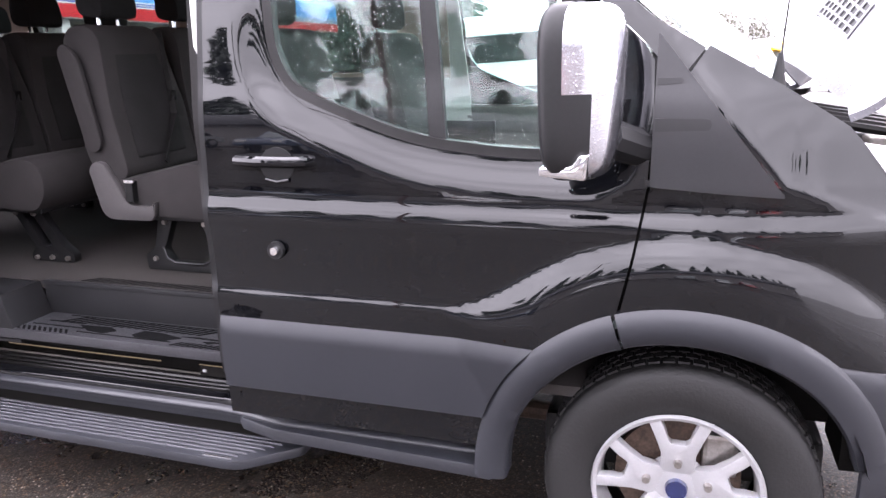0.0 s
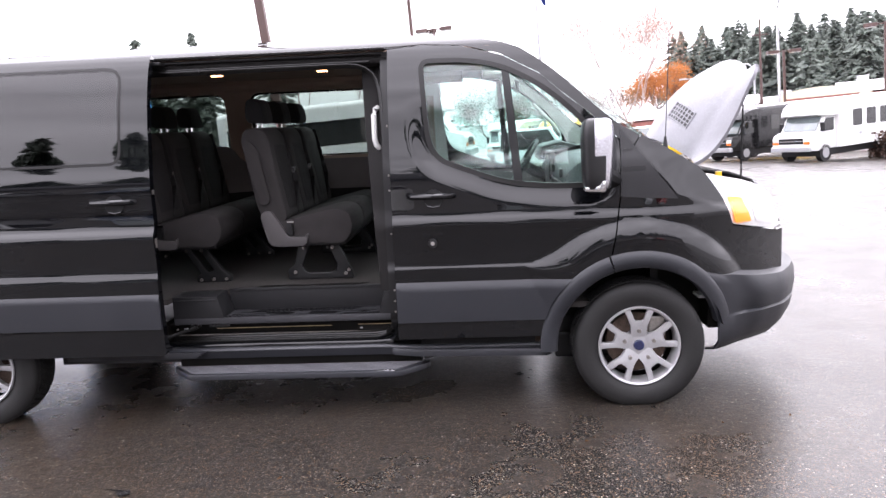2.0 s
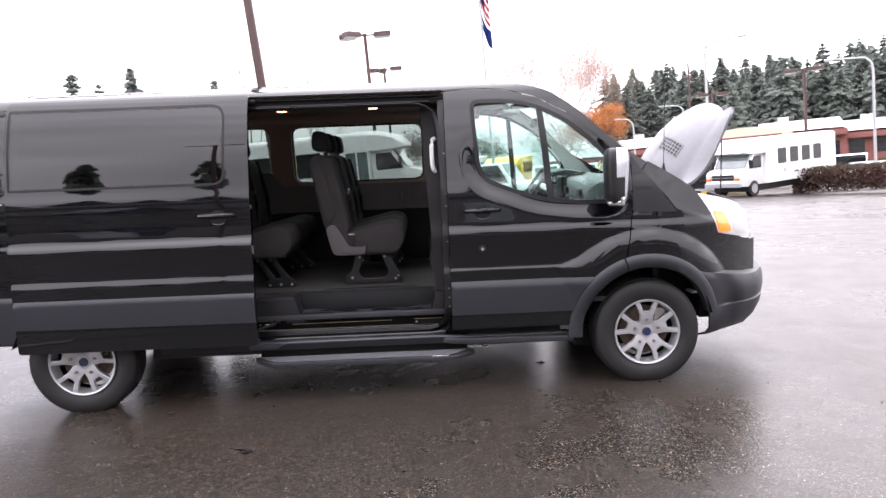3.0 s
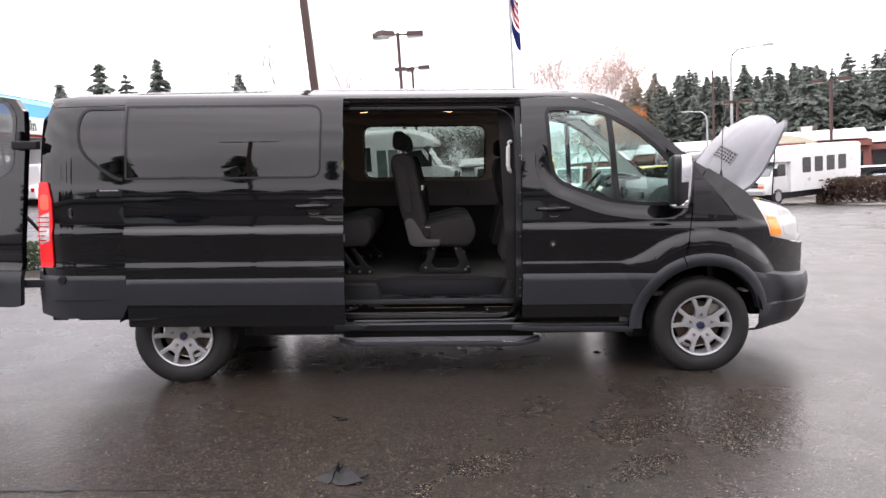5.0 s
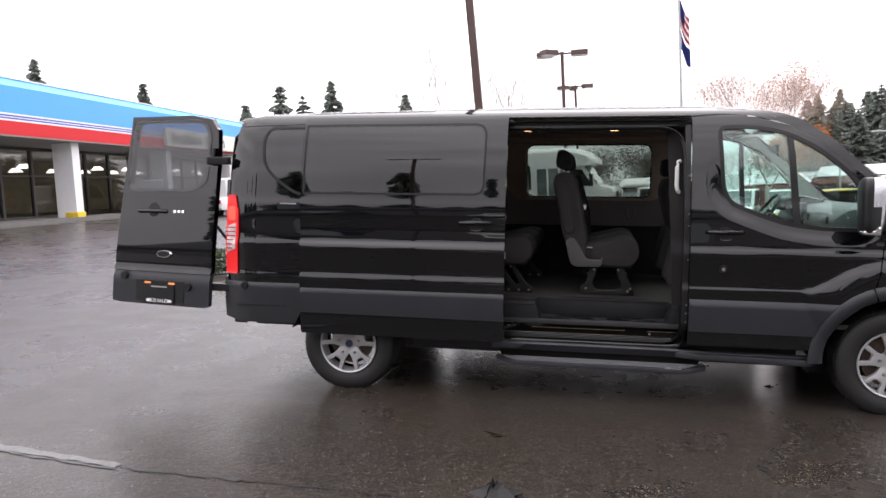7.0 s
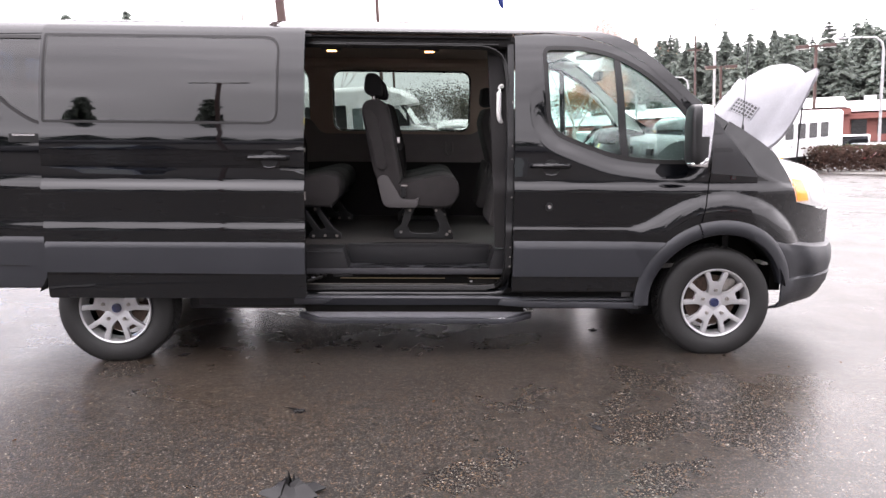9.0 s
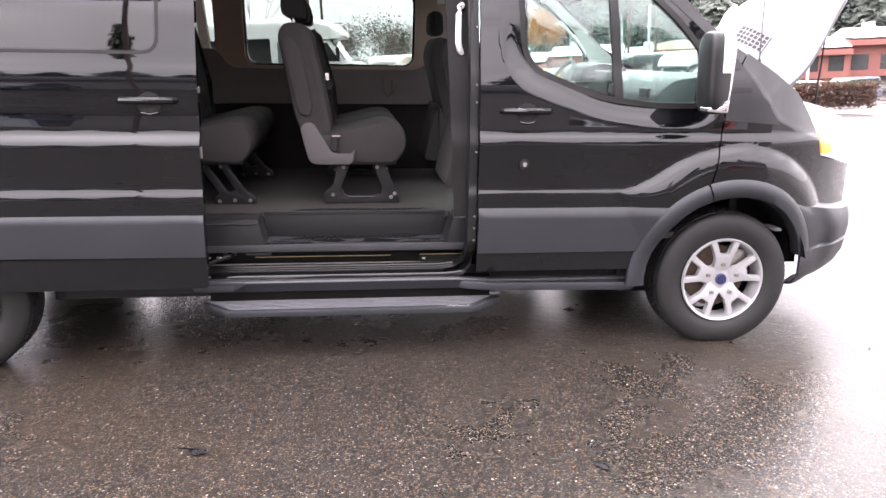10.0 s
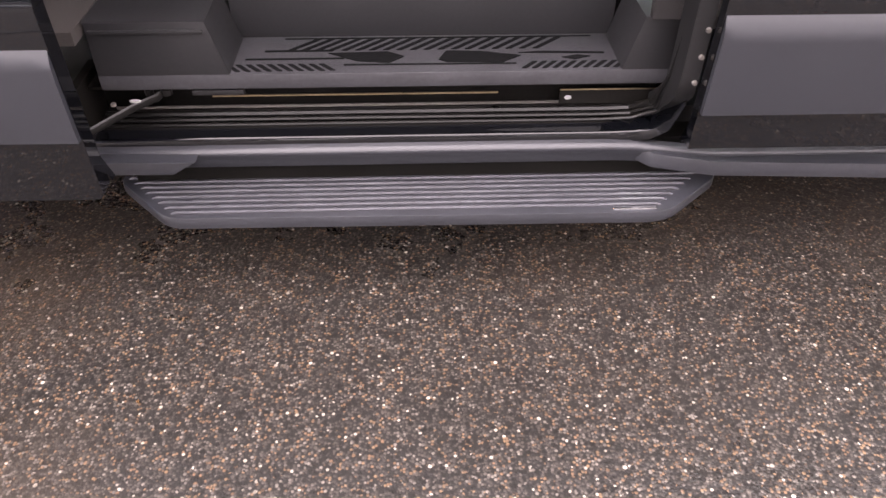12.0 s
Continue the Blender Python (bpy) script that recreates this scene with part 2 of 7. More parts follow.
# ---- building blocks ----
def part(name, bm, mat, parent, label="", smooth=False, sharp=35):
    me = bpy.data.meshes.new(name)
    bm.normal_update()
    if smooth:
        for fa in bm.faces:
            fa.smooth = True
        for e in bm.edges:
            if len(e.link_faces) == 2 and e.calc_face_angle(0) > radians(sharp):
                e.smooth = False
    lay = bm.verts.layers.float_vector.get("fair")
    fair = None
    if lay and smooth:
        fair = []
        for fa in bm.faces:
            for v in fa.verts:
                w = v[lay]
                fair.append(tuple(w) if w.length > 0.5 and w.dot(fa.normal) > 0.3 else tuple(fa.normal))
    if lay:
        bm.verts.layers.float_vector.remove(lay)
    bm.to_mesh(me)
    bm.free()
    if fair:
        me.normals_split_custom_set(fair)
    me.materials.append(mat)
    ob = new(name, me)
    ob.parent = parent
    if label:
        ob["label"] = label
    return ob


def thing(name, m, label, category, group="", kind=""):
    ob = new(name)
    ob.empty_display_size = 0.2
    ob.matrix_world = m
    return tagged(ob, label, category, group, kind)


def box(bm, x0, x1, y0, y1, z0, z1, m=None, bevel=0.0):
    g = bmesh.ops.create_cube(bm, size=1.0)
    mm = Matrix.Translation(((x0 + x1) / 2, (y0 + y1) / 2, (z0 + z1) / 2)) @ Matrix.Diagonal((abs(x1 - x0), abs(y1 - y0), abs(z1 - z0), 1))
    bmesh.ops.transform(bm, matrix=(m or Matrix()) @ mm, verts=g["verts"])
    if bevel:
        es = list({e for v in g["verts"] for e in v.link_edges})
        bmesh.ops.bevel(bm, geom=es, offset=bevel, segments=2, affect="EDGES", profile=0.6)
    return bm


def B(*args, **kw):
    return box(bmesh.new(), *args, **kw)


def cyl(bm, r0, r1, depth, m, seg=24):
    g = bmesh.ops.create_cone(bm, cap_ends=True, segments=seg, radius1=r0, radius2=r1, depth=depth)
    bmesh.ops.transform(bm, matrix=m, verts=g["verts"])
    return bm


def tube(bm, pts, r, seg=8, r_end=None, flat=1.0):
    """A round bar along points."""
    pts = [Vector(p) for p in pts]
    rings = []
    for i, p in enumerate(pts):
        d = (pts[min(i + 1, len(pts) - 1)] - pts[max(i - 1, 0)]).normalized()
        up = Vector((0, 0, 1)) if abs(d.z) < 0.9 else Vector((1, 0, 0))
        a = d.cross(up).normalized()
        b = d.cross(a).normalized()
        rr = r if r_end is None else r + (r_end - r) * i / (len(pts) - 1)
        rings.append([bm.verts.new(p + rr * (math.cos(2 * math.pi * k / seg) * a * flat + math.sin(2 * math.pi * k / seg) * b)) for k in range(seg)])
    for i in range(len(rings) - 1):
        for k in range(seg):
            bm.faces.new((rings[i][k], rings[i][(k + 1) % seg], rings[i + 1][(k + 1) % seg], rings[i + 1][k]))
    bm.faces.new(rings[0][::-1])
    bm.faces.new(rings[-1])
    return bm


def rounded(pts, r, seg=5):
    """A closed outline with its corners rounded; r a number or one for each corner."""
    out, n = [], len(pts)
    rs = r if isinstance(r, (list, tuple)) else [r] * n
    for i in range(n):
        p, a, b = Vector(pts[i]), Vector(pts[i - 1]), Vector(pts[(i + 1) % n])
        u, v = (a - p), (b - p)
        rr = min(rs[i], u.length * 0.49, v.length * 0.49)
        if rr < 1e-4:
            out.append(tuple(p))
            continue
        p0, p1 = p + u.normalized() * rr, p + v.normalized() * rr
        for k in range(seg + 1):
            t = k / seg
            out.append(tuple((1 - t) ** 2 * p0 + 2 * t * (1 - t) * p + t * t * p1))
    return out


def prism(bm, outline, a0, a1, axis="y", bevel=0.0):
    """An outline in the two other axes, drawn out along one axis."""
    def put(u, v, w):
        return {"y": (u, w, v), "x": (w, u, v), "z": (u, v, w)}[axis]
    lo = [bm.verts.new(put(u, v, a0)) for u, v in outline]
    hi = [bm.verts.new(put(u, v, a1)) for u, v in outline]
    n = len(lo)
    faces = [bm.faces.new(lo), bm.faces.new(hi[::-1])]
    for i in range(n):
        faces.append(bm.faces.new((lo[i], hi[i], hi[(i + 1) % n], lo[(i + 1) % n])))
    bmesh.ops.recalc_face_normals(bm, faces=faces)
    if bevel:
        es = [e for f0 in faces[:2] for e in f0.edges]
        bmesh.ops.bevel(bm, geom=es, offset=bevel, segments=2, affect="EDGES", profile=0.6)
    return bm


def inside(p, poly):
    hit = False
    for i in range(len(poly)):
        (x0, y0), (x1, y1) = poly[i - 1], poly[i]
        if (y0 > p[1]) != (y1 > p[1]) and p[0] < (x1 - x0) * (p[1] - y0) / (y1 - y0) + x0:
            hit = not hit
    return hit


def fine_line(poly, step):
    out = []
    for i in range(len(poly)):
        a, b = Vector(poly[i]), Vector(poly[(i + 1) % len(poly)])
        k = max(1, int((b - a).length / step))
        out += [tuple(a.lerp(b, j / k)) for j in range(k)]
    return out


def skin(outline, depth, holes=(), step=0.03, thick=0.012, place=None, fair=True):
    """A curved sheet with thickness: an outline in (u, v) with holes, laid at depth(u, v). fair: shaded by the surface's own slope."""
    from mathutils.geometry import delaunay_2d_cdt
    loops = [fine_line(outline, step)] + [fine_line(h, step) for h in holes]
    pts, edges = [], []
    for lp in loops:
        s = len(pts)
        pts += [Vector(p) for p in lp]
        edges += [(s + i, s + (i + 1) % len(lp)) for i in range(len(lp))]
    us, vs = [p[0] for p in loops[0]], [p[1] for p in loops[0]]
    border = np.array([tuple(p) for p in pts])
    u = min(us)
    while u < max(us):
        v = min(vs)
        while v < max(vs):
            if inside((u, v), loops[0]) and not any(inside((u, v), h) for h in loops[1:]):
                if ((border - (u, v)) ** 2).sum(1).min() > (0.45 * step) ** 2:
                    pts.append(Vector((u, v)))
            v += step
        u += step
    vv, _, ff, *_ = delaunay_2d_cdt(pts, edges, [], 0, 1e-5)
    bm = bmesh.new()
    place = place or (lambda u, v, d: (u, d, v))
    lay = bm.verts.layers.float_vector.new("fair") if fair else None
    front = [bm.verts.new(place(p[0], p[1], depth(p[0], p[1]))) for p in vv]
    if fair:
        h = 0.004
        for p, v in zip(vv, front):
            a, b = p[0], p[1]
            ea = Vector(place(a + h, b, depth(a + h, b))) - Vector(place(a - h, b, depth(a - h, b)))
            eb = Vector(place(a, b + h, depth(a, b + h))) - Vector(place(a, b - h, depth(a, b - h)))
            nrm = ea.cross(eb).normalized()
            inward = Vector(place(a, b, 1.0)) - Vector(place(a, b, 0.0))
            v[lay] = nrm if nrm.dot(inward) * thick < 0 else -nrm
    back = [bm.verts.new(place(p[0], p[1], depth(p[0], p[1]) + thick)) for p in vv]
    count = {}
    for t in ff:
        c = sum((vv[i] for i in t), Vector((0, 0))) / 3
        if not inside(c, loops[0]) or any(inside(c, h) for h in loops[1:]):
            continue
        bm.faces.new([front[i] for i in t])
        bm.faces.new([back[i] for i in reversed(t)])
        for i in range(3):
            e = (t[i], t[(i + 1) % 3])
            count[e] = count.get(e, 0) + 1
    for a, b in list(count):
        if (b, a) not in count:
            bm.faces.new((front[b], front[a], back[a], back[b]))
    bmesh.ops.delete(bm, geom=[v for v in bm.verts if not v.link_faces], context="VERTS")
    bmesh.ops.recalc_face_normals(bm, faces=bm.faces)
    return bm


def grid(bm, rows, closed=False):
    """A sheet through rows of points."""
    vs = [[bm.verts.new(p) for p in r] for r in rows]
    for i in range(len(vs) - 1):
        n = len(vs[i])
        for k in range(n if closed else n - 1):
            bm.faces.new((vs[i][k], vs[i][(k + 1) % n], vs[i + 1][(k + 1) % n], vs[i + 1][k]))
    return vs


def smooth01(t):
    t = min(1.0, max(0.0, t))
    return t * t * (3 - 2 * t)

# ---- ground ----
def ground_z(x, y):
    """Height of the lot: the plane that the van stands on, falling away beyond it."""
    xc, yc = max(-70.0, min(70.0, x)), max(-60.0, min(90.0, y))
    d = 0.5 * xc + 0.5 * yc - 5.5
    fall = 0.06 * (d if d > 2 else (d + 2) ** 2 / 8 if d > -2 else 0.0)
    return 0.050 - 0.03667 * xc - 0.0094 * max(-6.0, min(6.0, x)) - min(fall, 2.2)


def lot(x, y, dz=0.0, rz=0.0):
    """An upright pose on the lot."""
    return pose(x, y, ground_z(x, y) + dz, 0, 0, rz)


# ---- the van's skin ----
FLANK_Z = [0.0, 0.45, 0.70, 0.83, 0.91, 1.055, 1.085, 1.11, 1.145, 1.22, 1.31, 1.39, 1.45, 1.52, 1.66, 1.80, 1.90, 1.96, 2.0, 2.045, 2.08, 2.105]
FLANK_Y = [0.050, 0.030, 0.018, 0.015, 0.014, 0.003, 0.0, 0.003, 0.016, 0.020, 0.023, 0.030, 0.041, 0.051, 0.071, 0.100, 0.130, 0.154, 0.176, 0.216, 0.285, 0.42]


def eased(zs, ys, step=0.002):
    """A curve through points, smooth in slope, as a table."""
    zs, ys = np.array(zs), np.array(ys)
    ch = np.diff(ys) / np.diff(zs)
    sl = np.concatenate([[ch[0]], np.where(ch[1:] * ch[:-1] > 0, 2 * ch[1:] * ch[:-1] / (ch[1:] + ch[:-1] + 1e-12), 0.0), [ch[-1]]])
    z = np.arange(zs[0], zs[-1], step)
    i = np.clip(np.searchsorted(zs, z, "right") - 1, 0, len(zs) - 2)
    h = zs[i + 1] - zs[i]
    t = (z - zs[i]) / h
    y = (2 * t ** 3 - 3 * t ** 2 + 1) * ys[i] + (t ** 3 - 2 * t ** 2 + t) * h * sl[i] + (-2 * t ** 3 + 3 * t ** 2) * ys[i + 1] + (t ** 3 - t ** 2) * h * sl[i + 1]
    w = np.hanning(13)
    return z, np.convolve(np.pad(y, 6, "edge"), w / w.sum(), "valid")


TABLE_Z, TABLE_Y = eased(FLANK_Z, FLANK_Y)


def profile(z):
    return float(np.interp(z, TABLE_Z, TABLE_Y))


def nose_y(x):
    return 0.40 * (x / 0.83) ** 1.9 if x > 0 else 0.0


def flank(x, z):
    """The right flank: how far in from the widest line it lies."""
    y = profile(z) + nose_y(x)
    # the lower flank stands proud below a crease that runs along the door and climbs over the wheel
    low, ring = z - 0.872, math.hypot(x + 0.01, z - 0.40) - 0.685
    h = max(0.0, min(1.0, 0.5 + 0.5 * (ring - low) / 0.09)) * (1 - smooth01((x - 0.05) / 0.3))
    edge = ring * (1 - h) + low * h - 0.09 * h * (1 - h)
    soft_ = 0.012 - 0.006 * h
    below = 0.0 if edge > soft_ else -edge if edge < -soft_ else (soft_ - edge) ** 2 / (4 * soft_)
    y -= (0.044 - 0.037 * h) * (1 - (1 - min(1.0, below / (0.13 - 0.108 * h))) ** 2.2)
    if x < -4.45:
        y += 0.9 * (-4.45 - x) ** 2
    if x > -1.2 and z > 1.2:
        y += 0.05 * smooth01((x + 1.2) / 1.4) * (z - 1.2)
    if x > -0.2 and z > 1.0:
        # above the corner panel's slanting edge the body turns over towards the hood
        over = (z - (1.187 + 1.217 * (0.2 - x))) * 0.635 if x < 0.2 else (z - (1.187 - 0.34 * (x - 0.2))) * (0.635 + 0.3 * smooth01((x - 0.2) / 0.2))
        y += 0.055 * (1 - math.exp(-max(0.0, over) * 4.4)) * smooth01((over + 0.001) / 0.03)
    return y


def grid_sheet(rows, thick):
    """A sheet with thickness through rows of points."""
    bm = bmesh.new()
    grid(bm, rows)
    bmesh.ops.recalc_face_normals(bm, faces=bm.faces)
    bmesh.ops.solidify(bm, geom=bm.faces[:], thickness=thick)
    return bm


van = thing("passenger_van", VAN, "black passenger van with its sliding door, rear door and hood open", "van")


def mirror_y(bm):
    bmesh.ops.transform(bm, matrix=Matrix.Translation((0, W, 0)) @ Matrix.Diagonal((1, -1, 1, 1)), verts=bm.verts)
    lay = bm.verts.layers.float_vector.get("fair")
    if lay:
        for v in bm.verts:
            v[lay] = Vector((v[lay].x, -v[lay].y, v[lay].z))
    bmesh.ops.reverse_faces(bm, faces=bm.faces)
    return bm


def arc(cx, cz, r, a0, a1, n):
    return [(cx + r * math.cos(radians(a0 + (a1 - a0) * i / n)), cz + r * math.sin(radians(a0 + (a1 - a0) * i / n))) for i in range(n + 1)]


ARCH = (-0.01, 0.40)
ROOF_EDGE = [(-4.66, 2.05), (-4.26, 2.085), (-3.57, 2.095), (-2.57, 2.105), (-1.24, 2.105), (-1.04, 2.095), (-0.83, 2.07), (-0.69, 2.035),
             (-0.60, 2.0), (-0.506, 1.935), (-0.42, 1.868), (-0.32, 1.775), (-0.21, 1.67), (-0.11, 1.585), (0.004, 1.517)]
DOOR_TOP = [(-1.303, 2.02), (-1.10, 2.035), (-0.90, 2.02), (-0.70, 1.965), (-0.50, 1.855), (-0.39, 1.755), (-0.29, 1.675), (-0.205, 1.60), (-0.13, 1.53), (-0.106, 1.49)]
DOOR_FRONT = [(-0.102, 1.38), (-0.109, 1.2), (-0.135, 1.04), (-0.167, 0.89)]
door_arch = arc(*ARCH, 0.50, 109, 173, 10)
WINDOW_FRONT = rounded([(-1.135, 1.955), (-0.89, 1.955), (-0.70, 1.915), (-0.50, 1.81), (-0.33, 1.665), (-0.215, 1.535), (-0.20, 1.40), (-0.225, 1.265), (-0.45, 1.265),
                        (-0.70, 1.295), (-0.91, 1.37), (-1.055, 1.43), (-1.105, 1.53)], [0.06, 0.1, 0.1, 0.1, 0.1, 0.04, 0.06, 0.04, 0.1, 0.1, 0.1, 0.08, 0.1])


def shrink(poly, d):
    """An outline moved inwards by d."""
    out, n = [], len(poly)
    area = sum(poly[i - 1][0] * poly[i][1] - poly[i][0] * poly[i - 1][1] for i in range(n))
    sgn = 1 if area > 0 else -1
    for i in range(n):
        a, b = Vector(poly[i - 1]), Vector(poly[(i + 1) % n])
        t = (b - a).normalized()
        out.append((poly[i][0] - sgn * t.y * d, poly[i][1] + sgn * t.x * d))
    return out


def wide(poly, d):
    return shrink(poly, -d)


def window_gap(x, z):
    """Distance from the front window's edge."""
    best = 9.0
    for i in range(len(WINDOW_FRONT)):
        (ax, az), (bx, bz) = WINDOW_FRONT[i - 1], WINDOW_FRONT[i]
        dx, dz = bx - ax, bz - az
        k = max(0.0, min(1.0, ((x - ax) * dx + (z - az) * dz) / (dx * dx + dz * dz + 1e-9)))
        best = min(best, math.hypot(x - ax - k * dx, z - az - k * dz))
    return best


def door_skin(x, z):
    """The door's surface, drawn in softly towards its window."""
    if z < 1.12:
        return flank(x, z)
    amp = 0.024 * smooth01((1.80 - z) / 0.45)
    return flank(x, z) + amp * (1 - smooth01(window_gap(x, z) / 0.11) if not inside((x, z), WINDOW_FRONT) else 1.0)


# front door
front_door = part("front_door", skin([(-1.303, 0.47)] + DOOR_TOP + DOOR_FRONT + door_arch + [(-0.505, 0.40), (-0.505, 0.47)], door_skin, [WINDOW_FRONT], 0.0155, 0.03), PAINT_WET, van,
                  "closed front door in glossy black paint with rain drops", True)
part("window_seal", skin(wide(WINDOW_FRONT, 0.006), lambda x, z: door_skin(x, z) - 0.003, [shrink(WINDOW_FRONT, 0.020)], 0.02, 0.03), RUBBER, front_door, "", True)
pane = part("window_pane", skin(shrink(WINDOW_FRONT, 0.018), lambda x, z: door_skin(x, z) + 0.012, (), 0.05, 0.004), GLASS_CLEAR, front_door, "clear window glass spotted with rain", True)
pane.visible_shadow = False
part("window_bar", skin([(-0.705, 1.93), (-0.665, 1.915), (-0.605, 1.27), (-0.65, 1.275)], lambda x, z: door_skin(x, z) + 0.001, (), 0.04, 0.02), BLACK, front_door, "", True)


def moulding(outline, name, parent, off=-0.014, top=0.826):
    """Grey lower moulding with a chamfered upper edge."""
    def d(x, z):
        return flank(x, z) + off + 0.034 * max(0.0, (z - (top - 0.075)) / 0.075) ** 1.15
    return part(name, skin(outline, d, (), 0.024, 0.03), TRIM, parent, "matt dark grey plastic moulding", True)


moulding([(-1.300, 0.565), (-1.300, 0.80), (-1.285, 0.824), (-0.42, 0.815)] + arc(*ARCH, 0.525, 132, 162, 6) + [(-0.515, 0.565)], "lower_moulding", front_door)
part("sill_panel", skin([(-1.300, 0.455), (-1.300, 0.559), (-0.512, 0.559), (-0.512, 0.455)], lambda x, z: flank(x, z) - 0.002 + (0.56 - z) * 0.45, (), 0.04, 0.02), PAINT, front_door, "", True)


def door_handle(parent, x, z, y):
    """Pull handle: a scooped cup with a bar across it."""
    bm = bmesh.new()
    cup = arc(x + 0.005, z, 0.052, 0, 360, 20)[:-1]
    cup = [(px, z + (pz - z) * 0.92 - 0.012) for px, pz in cup]
    prism(bm, cup, y - 0.003, y + 0.002)
    h = part("handle_cup", bm, BLACK, parent, "", False)
    bm = bmesh.new()
    tube(bm, [(x - 0.115, y + 0.004, z - 0.002), (x - 0.105, y - 0.022, z), (x - 0.05, y - 0.036, z), (x + 0.05, y - 0.036, z), (x + 0.10, y - 0.024, z), (x + 0.112, y + 0.004, z)], 0.0155, 10)
    part("handle", bm, PAINT_WET, parent, "glossy black pull handle", True)
    bm = bmesh.new()
    tube(bm, [(x - 0.03, y - 0.005, z - 0.052), (x + 0.005, y - 0.006, z - 0.059), (x + 0.04, y - 0.005, z - 0.052)], 0.006, 8)
    part("handle_lip", bm, PAINT, parent, "", True)


door_handle(front_door, -1.085, 1.245, flank(-1.09, 1.245))
bm = cyl(bmesh.new(), 0.026, 0.024, 0.012, pose(-1.091, -0.004, 0.998, 90), 28)
lock = part("lock_surround", bm, BLACK, front_door, "", True)
part("lock_barrel", cyl(bmesh.new(), 0.014, 0.011, 0.018, pose(-1.091, -0.010, 0.998, 90), 20), CHROME, front_door, "bright metal lock barrel", True)

# fender, cowl triangle and pillar
fender_low = [p for p in arc(*ARCH, 0.505, 52, 107, 12)]
fender = part("front_fender", skin([(-0.160, 0.885), (-0.128, 1.04), (-0.102, 1.2), (-0.095, 1.38), (-0.095, 1.482), (-0.03, 1.458), (0.012, 1.522), (0.078, 1.485), (0.172, 1.432), (0.322, 1.338), (0.357, 1.30), (0.40, 1.245), (0.462, 1.158), (0.52, 1.012), (0.845, 0.945), (0.89, 0.95), (0.895, 0.715), (0.83, 0.725), (0.66, 0.738), (0.47, 0.758), (0.36, 0.785)] + fender_low, flank, (), 0.0155, 0.02), PAINT_WET, van,
              "front fender in glossy black paint", True)
CORNER = material("corner_panel_plastic", (0.016, 0.016, 0.0175), 0.34, vary=0.15, spec=0.4, bump=0.05)
corner = part("cowl_triangle", skin(rounded([(-0.100, 1.555), (-0.103, 1.205), (0.194, 1.184)], [0.01, 0.01, 0.008]), lambda x, z: flank(x, z) - 0.009, (), 0.0155, 0.012), CORNER, van, "black corner panel behind the mirror", True)
# pressed slots: their shade is put on as thin black strips
for z0, z1, x1 in ((1.332, 1.362, 0.020), (1.436, 1.452, -0.045)):
    part("slot_shade_strip", skin([(-0.097, z0), (x1, z0 + 0.004), (x1 + 0.006, (z0 + z1) / 2), (x1, z1), (-0.097, z1)], lambda x, z: flank(x, z) - 0.0105, (), 0.012, 0.004), BLACK, corner)
part("cowl_corner", skin([(-0.12, 1.28), (-0.11, 1.58), (0.0, 1.512), (0.08, 1.455), (0.18, 1.40), (0.33, 1.312), (0.28, 1.22), (0.0, 1.22)], lambda x, z: flank(x, z) + 0.022, (), 0.03, 0.01), BLACK, van, "", True)
# dark filler added so that no light shows through the door gap
part("door_gap_filler", skin([(-0.30, 0.86), (-0.22, 1.42), (0.02, 1.42), (0.02, 0.92), (-0.05, 0.90)], lambda x, z: flank(x, z) + 0.05, (), 0.05, 0.01), RECESS_SHADE, van, "", True)
part("fender_gap", skin([(-0.114, 1.22), (-0.114, 1.206), (0.19, 1.186), (0.19, 1.194)], lambda x, z: flank(x, z) - 0.003, (), 0.04, 0.01), RUBBER, van)

# roof rail, pillar over the front door and rear quarter
rail_low = [(-4.62, 1.985), (-2.605, 2.035), (-1.31, 2.035)] + [(x - 0.006, z + 0.008) for x, z in DOOR_TOP[1:]]
part("roof_rail", skin(ROOF_EDGE + [(-0.036, 1.464), (-0.096, 1.494)] + rail_low[::-1][1:], flank, (), 0.026, 0.02), PAINT_WET, van, "black cant rail and windscreen pillar wet with rain", True)
REAR_WINDOW = rounded([(-4.385, 1.975), (-4.0, 1.975), (-4.0, 1.47), (-4.13, 1.465), (-4.30, 1.57), (-4.415, 1.69), (-4.43, 1.88)], [0.08, 0.03, 0.03, 0.08, 0.1, 0.08, 0.06])
rear_arch = [(-3.749 + x, z - 0.08) for x, z in arc(0, 0.40, 0.50, 0, 180, 18)]
QUARTER = [(-2.605, 2.03), (-4.62, 1.98), (-4.70, 1.90), (-4.715, 1.46), (-4.725, 0.80), (-4.25, 0.80)] + [p for p in rear_arch[::-1] if p[1] > 0.6] + [(-3.25, 0.5), (-2.605, 0.5)]
quarter = part("rear_quarter_panel", skin(QUARTER, flank, [REAR_WINDOW], 0.034, 0.02), PAINT, van, "black rear body side", True)
part("window_seal", skin(wide(REAR_WINDOW, 0.008), lambda x, z: flank(x, z) - 0.003, [shrink(REAR_WINDOW, 0.012)], 0.05, 0.012), RUBBER, quarter, "", True)
part("window_pane", skin(shrink(REAR_WINDOW, 0.01), lambda x, z: flank(x, z) + 0.003, (), 0.05, 0.004), GLASS_DEEP, quarter, "dark privacy glass", True)
REAR_LOW = [(-4.76, 0.825), (-4.04, 0.825), (-4.06, 0.74), (-4.085, 0.64), (-4.115, 0.56), (-4.15, 0.495), (-4.61, 0.49), (-4.755, 0.52)]
